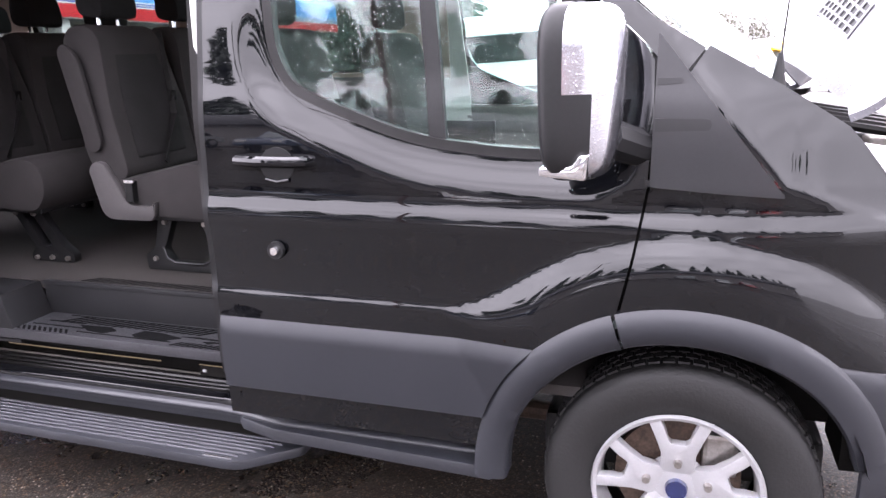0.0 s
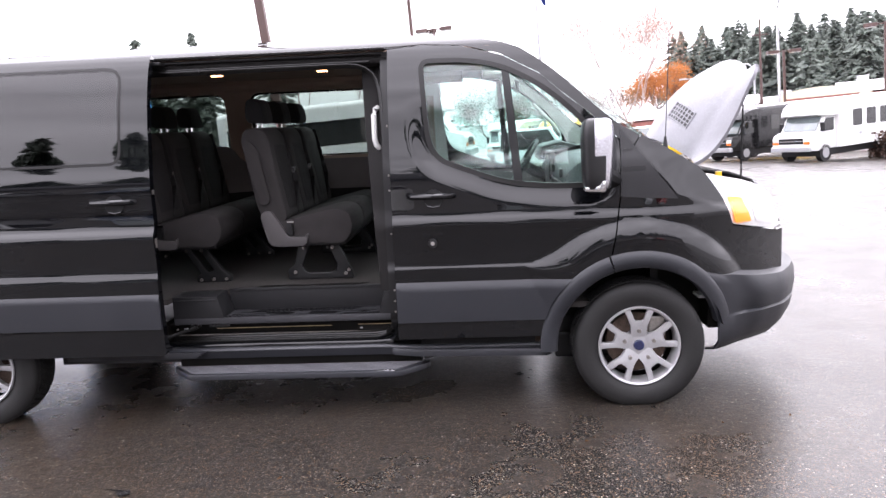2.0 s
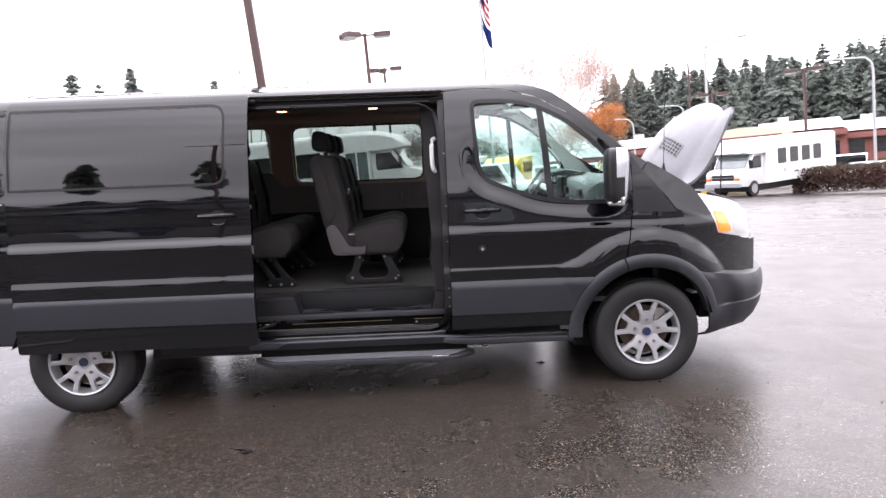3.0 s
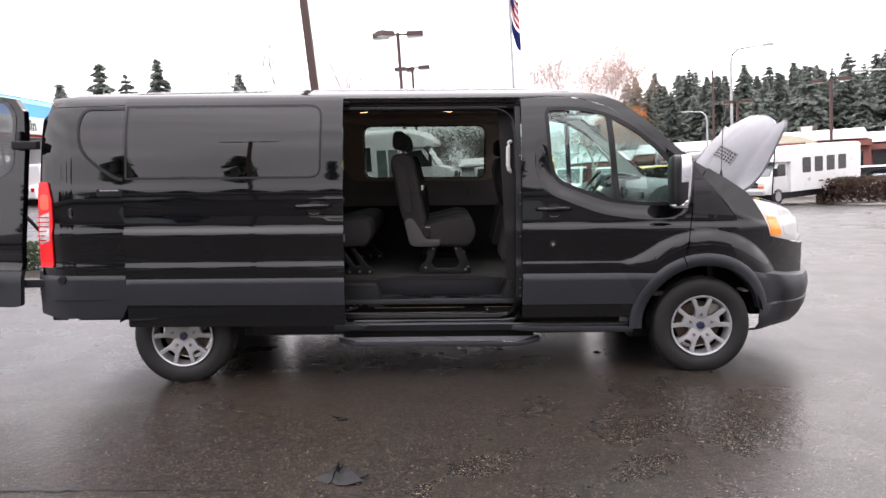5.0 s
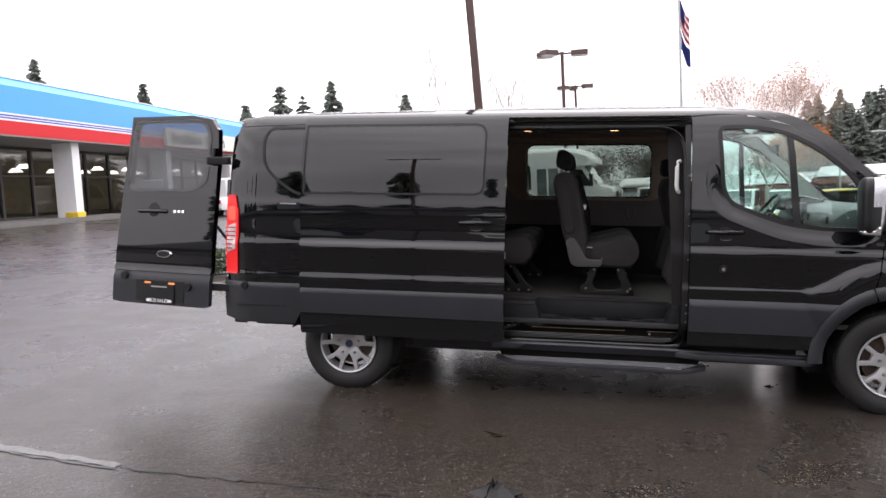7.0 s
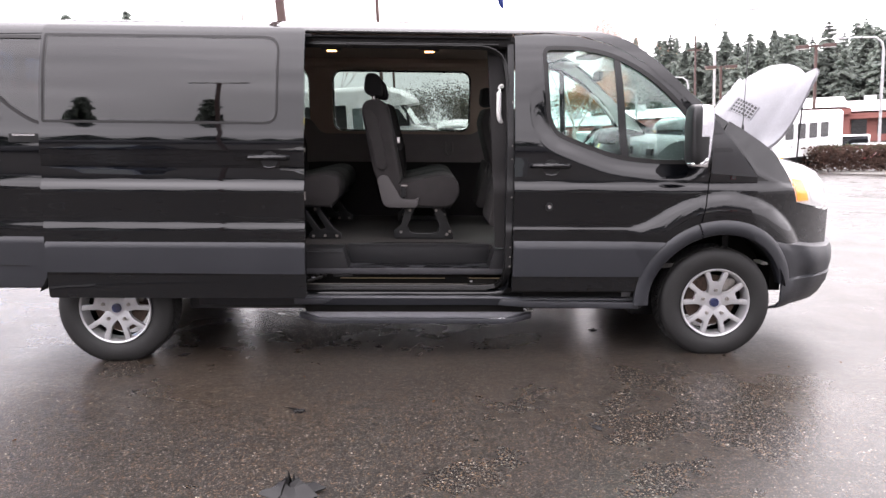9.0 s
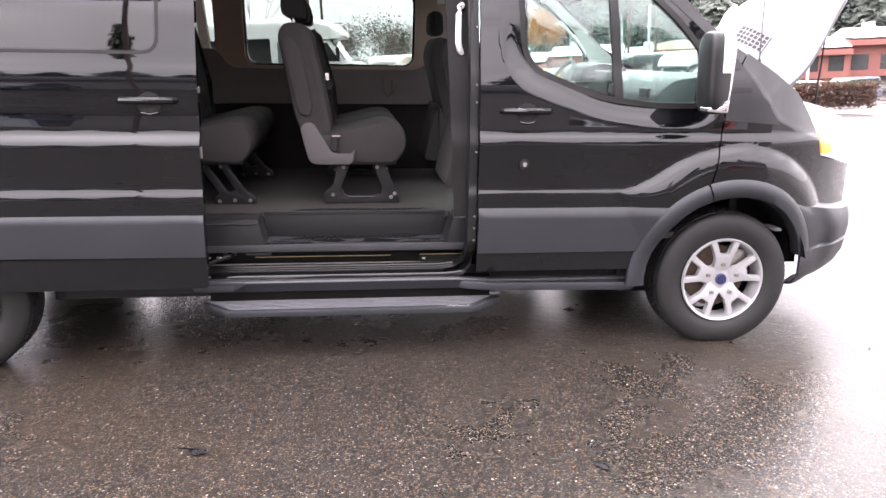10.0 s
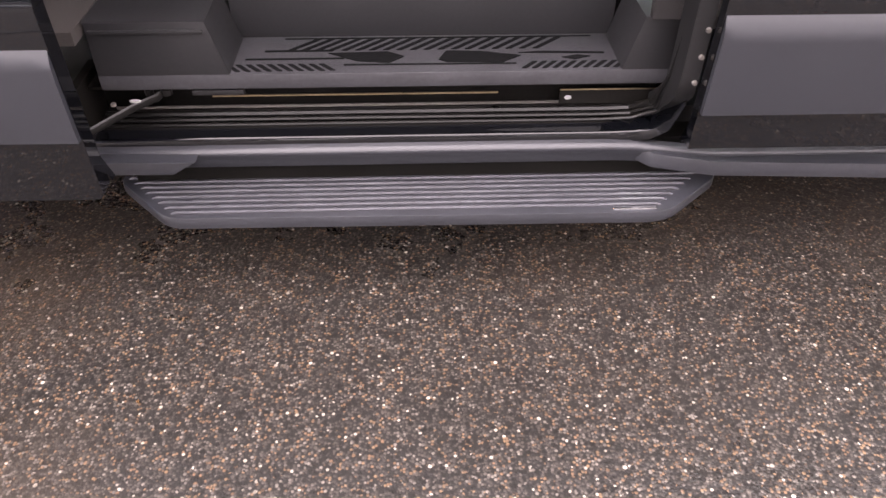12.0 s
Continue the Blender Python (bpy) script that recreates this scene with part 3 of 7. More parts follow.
bumper_rear = part("rear_bumper_corner", skin(REAR_LOW, lambda x, z: flank(x, z) - 0.012 + 0.02 * smooth01((z - 0.76) / 0.065), (), 0.03, 0.03), TRIM, van, "matt dark grey rear bumper corner", True)
part("parking_sensor", cyl(bmesh.new(), 0.032, 0.026, 0.02, pose(-4.556, flank(-4.556, 0.77) - 0.018, 0.772, 90), 20), BLACK, bumper_rear, "", True)
part("bumper_groove", B(-4.62, -4.22, flank(-4.4, 0.62) - 0.016, flank(-4.4, 0.62), 0.622, 0.628), BLACK, bumper_rear)
cover = part("door_track_cover", B(-4.285, -4.10, flank(-4.2, 1.39) - 0.012, flank(-4.2, 1.39) + 0.01, 1.355, 1.41, bevel=0.006), BLACK, quarter, "black end of the sliding door's track")
part("track_tip", B(-4.26, -4.13, flank(-4.2, 1.39) - 0.016, flank(-4.2, 1.39) - 0.011, 1.395, 1.405), CHROME, cover, "slim bright edge")

# roof, screen, rear frame and the far flank
bm = bmesh.new()
rows = []
for x, zr in [(-4.70, 2.05), (-4.5, 2.085), (-4.0, 2.105), (-3.0, 2.118), (-2.0, 2.125), (-1.24, 2.12), (-0.95, 2.095), (-0.80, 2.058)]:
    edge = flank(x, zr - 0.02)
    rows.append([(x, edge + (W - 2 * edge) * k / 16, zr - 0.02 + 0.05 * math.sin(math.pi * k / 16) ** 0.6) for k in range(17)])
grid(bm, rows)
bmesh.ops.solidify(bm, geom=bm.faces[:], thickness=0.02)
bmesh.ops.recalc_face_normals(bm, faces=bm.faces)
part("roof", bm, PAINT_WET, van, "black roof skin wet with rain", True)
bm = bmesh.new()
rows = []
for k in range(9):
    t = k / 8
    x, z = -0.80 + t * 0.90, 2.06 - t * 0.62 + 0.045 * math.sin(math.pi * t)
    e = flank(x, z) + 0.035 + 0.05 * smooth01((x + 0.1) / 0.15)
    rows.append([(x + 0.16 * math.sin(math.pi * j / 12), e + (W - 2 * e) * j / 12, z) for j in range(13)])
grid(bm, rows)
bmesh.ops.solidify(bm, geom=bm.faces[:], thickness=0.005)
pane = part("windscreen", bm, GLASS_CLEAR, van, "clear windscreen spotted with rain", True)
pane.visible_shadow = False
WINDOW_MID = rounded([(-2.588, 1.902), (-1.458, 1.902), (-1.458, 1.428), (-2.588, 1.428)], 0.075, 6)
WINDOW_BACK = rounded([(-3.75, 1.902), (-2.80, 1.902), (-2.80, 1.428), (-3.75, 1.428)], 0.075, 6)
WINDOW_LAST = rounded([(-4.50, 1.902), (-3.95, 1.902), (-3.95, 1.428), (-4.50, 1.428)], 0.075, 6)


def far_flank(x, z):
    return W - flank(x, z)


FAR = [(-4.70, 0.5)] + [(-4.70, 2.0)] + ROOF_EDGE[1:] + [(0.32, 1.32), (0.42, 1.2), (0.50, 1.05), (0.85, 0.95), (0.94, 0.82), (0.5, 0.8)] + arc(*ARCH, 0.47, 25, 165, 14) + [(-0.5, 0.45), (-3.28, 0.45)] + [(-3.749 + x, z - 0.08) for x, z in arc(0, 0.4, 0.46, 10, 170, 12)] + [(-4.25, 0.45)]
far_side = part("far_body_side", skin(FAR, far_flank, [WINDOW_FRONT, WINDOW_MID, WINDOW_BACK, WINDOW_LAST], 0.05, -0.03), PAINT, van, "black far body side", True)
for w in (WINDOW_FRONT, WINDOW_MID, WINDOW_BACK, WINDOW_LAST):
    g = GLASS_INNER if w is not WINDOW_FRONT else GLASS_CLEAR
    pane = part("window_pane", skin(shrink(w, -0.01), lambda x, z: far_flank(x, z) - 0.014, (), 0.07, 0.004), g, far_side, "", True)
    pane.visible_shadow = w is not WINDOW_FRONT
bm = mirror_y(skin([(-0.705, 1.93), (-0.665, 1.915), (-0.605, 1.27), (-0.65, 1.275)], lambda x, z: flank(x, z) + 0.001, (), 0.04, 0.02))
part("window_bar", bm, BLACK, far_side, "", True)

PILLAR_TRIM = material("pale_pillar_trim", (0.50, 0.49, 0.46), 0.7, vary=0.08, bump=0.1)
bm = mirror_y(skin([(-0.74, 1.96), (-0.62, 1.985), (-0.30, 1.74), (-0.02, 1.50), (0.10, 1.36), (-0.13, 1.36), (-0.19, 1.48), (-0.33, 1.68), (-0.52, 1.84)], lambda x, z: flank(x, z) + 0.06, (), 0.04, 0.01))
part("pillar_trim", bm, PILLAR_TRIM, far_side, "pale grey windscreen pillar trim", True)
bm = mirror_y(skin([(-1.28, 1.0), (-1.30, 1.98), (-1.14, 1.98), (-1.10, 1.50), (-1.06, 1.0)], lambda x, z: flank(x, z) + 0.06, (), 0.05, 0.01))
part("pillar_trim", bm, PILLAR_TRIM, far_side, "", True)
bm = mirror_y(skin([(-1.10, 0.75), (-1.10, 1.25), (-0.6, 1.25), (-0.2, 1.25), (-0.16, 0.75)], lambda x, z: flank(x, z) + 0.06, (), 0.06, 0.01))
part("door_lining", bm, LINING, far_side, "grey inner door lining", True)
bm = bmesh.new()
tube(bm, [(-0.42, W - 0.14, 1.735), (-0.405, W - 0.175, 1.715), (-0.30, W - 0.19, 1.60), (-0.25, W - 0.19, 1.53), (-0.235, W - 0.15, 1.50)], 0.014, 8)
part("grab_handle", bm, PILLAR_TRIM, far_side, "pale grab handle on the windscreen pillar", True)
for yy in (0.58, 1.48):
    part("sun_visor", B(-0.80, -0.66, yy - 0.22, yy + 0.22, 1.93, 1.955, bevel=0.01), PILLAR_TRIM, van, "pale folded sun visor")
part("rear_view_mirror", B(-0.60, -0.57, 0.93, 1.13, 1.80, 1.87, bevel=0.012), BLACK, van, "black inside mirror")

# inner linings, floor and headliner
bm = skin([(-4.66, 1.385), (-4.66, 1.98), (-1.18, 1.98), (-1.18, 1.385)], lambda x, z: W - 0.115 - 0.16 * max(0.0, z - 1.43), [wide(w, 0.012) for w in (WINDOW_MID, WINDOW_BACK, WINDOW_LAST)], 0.08, 0.02)
for v in bm.verts:
    if v.co.z > 1.9:
        v.co.y -= 0.25 * (v.co.z - 1.9)
part("upper_lining", bm, HEADLINER, van, "beige upper side lining", True)
bm = skin(rounded([(-4.6, 1.05), (-4.6, 1.52), (-2.78, 1.52), (-2.70, 1.395), (-1.42, 1.395), (-1.34, 1.46), (-1.22, 1.46), (-1.22, 1.18), (-1.36, 1.16), (-2.7, 1.16)], 0.06), lambda x, z: W - 0.14 - 0.02 * smooth01((z - 1.15) / 0.1), (), 0.06, 0.018)
lining = part("side_lining", bm, LINING, van, "grey moulded side lining", True)
part("lining_step", skin(rounded([(-4.6, 1.27), (-4.6, 1.31), (-1.30, 1.31), (-1.30, 1.27)], 0.01), lambda x, z: W - 0.166, (), 0.1, 0.012), LINING, lining, "", True)
bm = bmesh.new()
tube(bm, [(-1.66, W - 0.165, 1.33), (-1.66, W - 0.175, 1.25), (-1.63, W - 0.18, 1.22), (-1.60, W - 0.175, 1.25), (-1.60, W - 0.165, 1.33)], 0.012, 8)
part("coat_hook", bm, LINING, lining, "", True)
part("lower_lining", skin([(-4.6, 0.70), (-4.6, 1.17), (-0.95, 1.17), (-0.95, 0.70)], lambda x, z: W - 0.10, (), 0.12, 0.012), LINING_DARK, van, "dark lower side lining", True)
part("headliner", B(-4.62, -0.76, 0.20, W - 0.20, 2.005, 2.02), HEADLINER, van, "beige headliner")
bm = bmesh.new()
tube(bm, [(-4.6, 0.235, 1.975), (-3.5, 0.235, 1.985), (-2.6, 0.235, 1.985), (-0.95, 0.235, 1.985)], 0.045, 10)
part("headliner_edge", bm, LINING_DARK, van, "", True)
bm = bmesh.new()
tube(bm, [(-4.6, W - 0.235, 1.97), (-0.95, W - 0.235, 1.97)], 0.05, 10)
part("headliner_edge", bm, HEADLINER, van, "", True)
for x in (-2.49, -1.81):
    d = part("dome_lamp", B(x - 0.07, x + 0.07, 0.86, 0.95, 1.985, 2.004, bevel=0.006), SEAT_PLASTIC, van, "lit oval dome lamp in the headliner")
    part("dome_lens", B(x - 0.032, x + 0.032, 0.885, 0.925, 1.976, 1.984, bevel=0.003), DOME, d, "glowing warm lens")
FLOOR_Z = 0.700
part("load_floor", B(-4.65, -1.05, 0.385, W - 0.1, FLOOR_Z - 0.03, FLOOR_Z), VINYL, van, "grey speckled vinyl floor")
part("load_floor", B(-4.65, -2.625, 0.15, 0.383, FLOOR_Z - 0.03, FLOOR_Z), VINYL, van)
part("load_floor", B(-1.297, -1.05, 0.20, 0.383, FLOOR_Z - 0.03, FLOOR_Z), VINYL, van)
part("cab_floor", B(-1.05, 0.1, 0.12, W - 0.12, 0.60, 0.63), VINYL, van)
part("underbody", B(-4.6, -3.35, 0.30, W - 0.30, 0.42, 0.48), BLACK, van, "dark underbody")
# underbody set low and unseen parts added to block light from beyond
part("underbody", B(-3.349, -0.55, 0.26, W - 0.26, 0.30, 0.44), BLACK, van)
part("front_light_blocker", B(-0.42, 0.42, 0.48, W - 0.48, 0.20, 0.36, bevel=0.02), BLACK, van, "assumed front axle frame added to block light")
part("rear_light_blocker", cyl(bmesh.new(), 0.15, 0.13, 0.30, pose(-3.749, W / 2, 0.33, 90), 20), BLACK, van, "", True)
part("far_sill_blocker", B(-3.30, -0.48, W - 0.16, W - 0.03, 0.17, 0.50, bevel=0.01), BLACK, van, "assumed far sill, set low to block light")
part("floor_light_blocker", B(-2.75, -1.55, 0.95, 1.62, 0.20, 0.31, bevel=0.03), BLACK, van, "assumed tank added under the floor to block light")
part("assumed_exhaust", tube(bmesh.new(), [(-0.4, 0.72, 0.24), (-2.6, 0.70, 0.25), (-3.3, 0.66, 0.33), (-4.3, 0.62, 0.36)], 0.035, 10), RUST, van, "assumed exhaust pipe added unseen under the floor", True)
part("firewall", B(0.10, 0.14, 0.27, W - 0.27, 0.5, 1.30), BLACK, van)
part("rear_crossmember", B(-4.70, -4.60, 0.12, W - 0.12, 0.46, 0.70), BLACK, van)
part("left_rear_door", skin([(1.04, 0.58), (1.04, 2.04), (W - 0.24, 2.02), (W - 0.16, 1.85), (W - 0.07, 1.45), (W - 0.06, 0.58)], lambda y, z: -4.74, [rounded([(1.12, 1.45), (1.12, 1.93), (W - 0.27, 1.93), (W - 0.18, 1.45)], 0.06)], 0.1, 0.04, lambda u, v, d: (d, u, v)), PAINT, van, "closed left rear door")
bm = skin([(0.22, 0.62), (0.24, 1.45), (0.36, 1.95), (1.02, 1.99), (1.02, 2.05), (0.32, 2.02), (0.225, 1.9), (0.115, 1.45), (0.10, 0.62)], lambda y, z: -4.70, (), 0.08, 0.08, lambda u, v, d: (d, u, v))
part("rear_door_frame", bm, PAINT, van, "painted frame of the rear doorway", True)

# step well inside the sliding door
bm = bmesh.new()
prism(bm, [(-2.62, 0.57), (-2.322, 0.57), (-2.358, 0.702), (-2.62, 0.702)], 0.195, 0.3835, "y", 0.010)
block = part("step_side_block", bm, BLOCK, van, "dark grey moulded block beside the entry step", True)
part("block_edge", B(-2.61, -2.364, 0.189, 0.196, 0.676, 0.684, bevel=0.002), BLOCK, block)
bm = bmesh.new()
prism(bm, [(-1.432, 0.57), (-1.30, 0.57), (-1.30, 0.702), (-1.396, 0.702)], 0.195, 0.3835, "y", 0.010)
part("step_side_block", bm, BLOCK, van, "", True)
part("step_riser", B(-2.345, -1.415, 0.384, 0.40, 0.57, 0.706, bevel=0.004), BLOCK, van, "dark grey riser of the entry step", True)
part("riser_edge", B(-2.345, -1.415, 0.3775, 0.3835, 0.690, 0.707, bevel=0.003), BLOCK, van)
tread = part("step_tread", B(-2.62, -1.30, 0.195, 0.40, 0.538, 0.576, bevel=0.006), TREAD, van, "dark grey entry step with a printed grip pattern", True)
GRIP = material("tread_grip", (0.0035, 0.0035, 0.0038), 0.7, vary=0.2, bump=0.4, bump_scale=400, spec=0.08)


def grip_bars(x0, x1, y0, y1, z, slant, n, parent, fill=0.42):
    """Slanting grip bars inside a band of the step."""
    for k in range(n):
        xa = x0 + (x1 - x0) * k / n
        wd = (x1 - x0) / n * fill
        bm = bmesh.new()
        prism(bm, [(xa, y0), (xa + wd, y0), (xa + wd + slant, y1), (xa + slant, y1)], z, z + 0.002, "z")
        part("grip_bar", bm, GRIP, parent)


grip_bars(-2.21, -1.59, 0.306, 0.366, 0.5762, 0.065, 19, tread)
grip_bars(-2.315, -2.075, 0.206, 0.238, 0.5762, -0.028, 10, tread, 0.5)
grip_bars(-1.66, -1.425, 0.206, 0.238, 0.5762, 0.028, 10, tread, 0.5)
for shape in ([(-2.26, 0.302), (-2.10, 0.302), (-2.10, 0.309), (-2.26, 0.309)], [(-2.30, 0.262), (-2.07, 0.262), (-2.07, 0.268), (-2.30, 0.268)],
              [(-2.11, 0.292), (-1.97, 0.297), (-1.93, 0.272), (-1.965, 0.240), (-2.04, 0.250)], [(-1.85, 0.255), (-1.83, 0.298), (-1.75, 0.294), (-1.655, 0.270), (-1.70, 0.236), (-1.83, 0.240)],
              [(-1.66, 0.284), (-1.455, 0.276), (-1.455, 0.283), (-1.60, 0.291)], [(-2.22, 0.368), (-1.47, 0.368), (-1.47, 0.372), (-2.22, 0.372)],
              [(-2.07, 0.236), (-1.67, 0.233), (-1.67, 0.228), (-2.07, 0.230)], [(-1.56, 0.258), (-1.52, 0.270), (-1.49, 0.262), (-1.53, 0.246)]):
    part("grip_patch", prism(bmesh.new(), shape, 0.5761, 0.5778, "z"), GRIP, tread)
grip_bars(-2.2, -1.55, 0.42, 0.47, 0.7003, 0.05, 20, tread)

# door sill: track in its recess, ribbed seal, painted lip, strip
# the channel walls carry the recess's shade in their colour
sill = part("track_channel", B(-2.66, -1.31, 0.29, 0.31, 0.40, 0.575), RECESS_SHADE, van, "recess of the lower door track, its shade painted near-black")
part("channel_floor", B(-2.66, -1.31, 0.20, 0.29, 0.415, 0.436), RECESS_SHADE, sill)
part("channel_end", B(-2.68, -2.66, 0.165, 0.31, 0.40, 0.56), RECESS_SHADE, sill)
part("channel_roof", B(-2.66, -1.31, 0.22, 0.29, 0.528, 0.536), RECESS_SHADE, sill)
part("lower_track", B(-2.38, -1.71, 0.217, 0.221, 0.507, 0.510), GOLD, van, "thin zinc-coated lower door track")
part("track_clip", B(-2.42, -2.30, 0.200, 0.212, 0.520, 0.533, bevel=0.002), BLACK, van)
plate = part("track_plate", B(-1.56, -1.33, 0.226, 0.231, 0.470, 0.509), RECESS_SHADE, van, "dark end plate of the track")
part("plate_edge", B(-1.56, -1.33, 0.2245, 0.2265, 0.5075, 0.5105), GOLD, plate)
part("plate_spot", cyl(bmesh.new(), 0.007, 0.007, 0.003, pose(-1.54, 0.2255, 0.488, 90) @ Matrix.Diagonal((1.2, 0.75, 1, 1)), 14), ALLOY, plate, "pale oval plug")
part("channel_edge", B(-2.62, -1.40, 0.243, 0.247, 0.462, 0.468), STEEL, sill)
track = part("opening_track", B(-2.605, -1.315, 0.20, 0.23, 1.955, 2.03), RECESS_SHADE, van, "dark recessed upper door track in the opening")
part("track_lip", B(-2.605, -1.315, 0.150, 0.20, 2.020, 2.032, bevel=0.003), SEAL, track)
part("track_rail", tube(bmesh.new(), [(-2.60, 0.175, 2.002), (-1.33, 0.175, 2.002)], 0.006, 8), BLACK, track, "", True)
part("track_ledge", B(-2.605, -1.40, 0.165, 0.20, 1.957, 1.968, bevel=0.004), SEAL, track)


def seal_path(d):
    """The door seal's run, moved inwards by d."""
    return [(-2.64, 0.150 + d, 1.955 - 0.4 * d), (-1.52, 0.150 + d, 1.955 - 0.4 * d), (-1.465, 0.150 + d, 1.949 - 0.4 * d), (-1.42, 0.148 + d, 1.932 - 0.4 * d), (-1.385, 0.146 + d, 1.905 - 0.3 * d), (-1.36 - 0.2 * d, 0.140 + d, 1.868 - 0.2 * d), (-1.346 - 0.3 * d, 0.130 + d, 1.82), (-1.337 - 0.3 * d, 0.115 + d, 1.75), (-1.325 - 0.3 * d, 0.075 + d, 1.30),
            (-1.325 - 0.3 * d, 0.055 + d, 0.75), (-1.33 - 0.3 * d, 0.085 + d, 0.60), (-1.345 - 0.3 * d, 0.135 + d, 0.50 + 0.2 * d), (-1.39, 0.178 + d, 0.455 + 0.4 * d), (-1.46, 0.200 + d, 0.438 + 0.5 * d), (-2.64, 0.200 + d, 0.438 + 0.5 * d)]


bm = bmesh.new()
tube(bm, seal_path(0.032), 0.009, 8)
seal = part("door_seal", bm, SEAL, van, "black ribbed rubber seal round the door opening", True)
for d, r in ((0.017, 0.0055), (0.004, 0.0045)):
    bm = bmesh.new()
    tube(bm, seal_path(d), r, 8)
    part("seal_rib", bm, SEAL, seal, "", True)
bm = skin([(-1.345, 0.42), (-1.345, 2.03), (-1.306, 2.03), (-1.306, 0.42)], lambda x, z: flank(x, z) + 0.035 + 0.12 * smooth01((0.6 - z) / 0.15), (), 0.04, 0.08)
pillar_b = part("door_pillar", bm, BLACK, van, "black painted door pillar", True)
for z in (0.62, 0.68, 0.74, 1.05, 1.28, 1.36, 1.62):
    part("pillar_bolt", cyl(bmesh.new(), 0.006, 0.005, 0.007, pose(-1.3145, flank(-1.31, z) + 0.032, z, 90), 10), STEEL, pillar_b)
rows = [[(x, 0.205, 0.433), (x, 0.172, 0.4255), (x, 0.164, 0.4285), (x, 0.161, 0.4255), (x, 0.163, 0.40)] for x in (-2.66, -2.2, -1.8, -1.45)]
rows += [[(x, y0 + c, z0 + e) for c, e in ((0.041, 0.008), (0.008, -0.003), (0.0, 0.0), (-0.003, -0.003), (-0.001, -0.03))] for x, y0, z0 in ((-1.39, 0.158, 0.434), (-1.35, 0.138, 0.452), (-1.325, 0.10, 0.50), (-1.312, 0.075, 0.58))]
bm = grid_sheet(rows, 0.004)
part("sill_lip", bm, PAINT_WET, van, "black painted sill with a raised lip", True, 60)
STRIP = ((0.163, 0.409), (0.152, 0.407), (0.142, 0.399), (0.141, 0.391), (0.150, 0.381), (0.152, 0.372), (0.165, 0.345))
rows = [[(x, y - 0.036 * smooth01((x + 1.42) / 0.25), z) for y, z in STRIP] for x in [-3.26 + 0.0554 * k for k in range(51)]]
part("rocker_strip", grid_sheet(rows, 0.006), BOARD, van, "dark grey rocker strip with a rounded upper bead", True, 50)
bm = bmesh.new()
prism(bm, [(-2.66, 0.402), (-2.42, 0.398), (-2.478, 0.364), (-2.66, 0.366)], 0.105, 0.16, "y", 0.005)
part("board_bracket", bm, BOARD, van, "dark grey wedge bracket of the running board", True)
bm = bmesh.new()
prism(bm, [(-1.375, 0.160), (-1.34, 0.122), (-1.20, 0.082), (-0.50, 0.045), (-0.47, 0.08), (-0.47, 0.16)], 0.350, 0.392, "z", 0.008)
part("rocker_step", bm, BOARD, van, "dark grey sill step", True)

# running board
bm = bmesh.new()
prism(bm, rounded([(-2.64, 0.215), (-2.64, 0.185), (-2.495, 0.033), (-1.31, 0.022), (-1.15, 0.165), (-1.15, 0.215)], [0, 0.02, 0.04, 0.05, 0.02, 0]), 0.258, 0.292, "z", 0.008)
board = part("running_board", bm, BOARD, van, "dark grey ribbed running board wet with rain", True)
for k in range(8):
    y = 0.053 + 0.0205 * k
    bm = bmesh.new()
    tube(bm, [(-2.475 - 0.95 * (y - 0.04), y, 0.2905), (-2.465 - 0.95 * (y - 0.04), y, 0.2945), (-1.345 + 1.0 * (y - 0.04), y, 0.2945), (-1.335 + 1.0 * (y - 0.04), y, 0.2905)], 0.0033, 8)
    part("board_rib", bm, RIB_HIGHLIGHT, board, "", True)
# small chrome strip stands in for a glint on the wet board
part("board_glint", B(-1.44, -1.335, 0.034, 0.041, 0.291, 0.2955, bevel=0.0015), CHROME, board, "chrome strip added as a glint on the board")
part("board_backing", B(-2.6, -1.2, 0.19, 0.28, 0.27, 0.395), RECESS_SHADE, board)

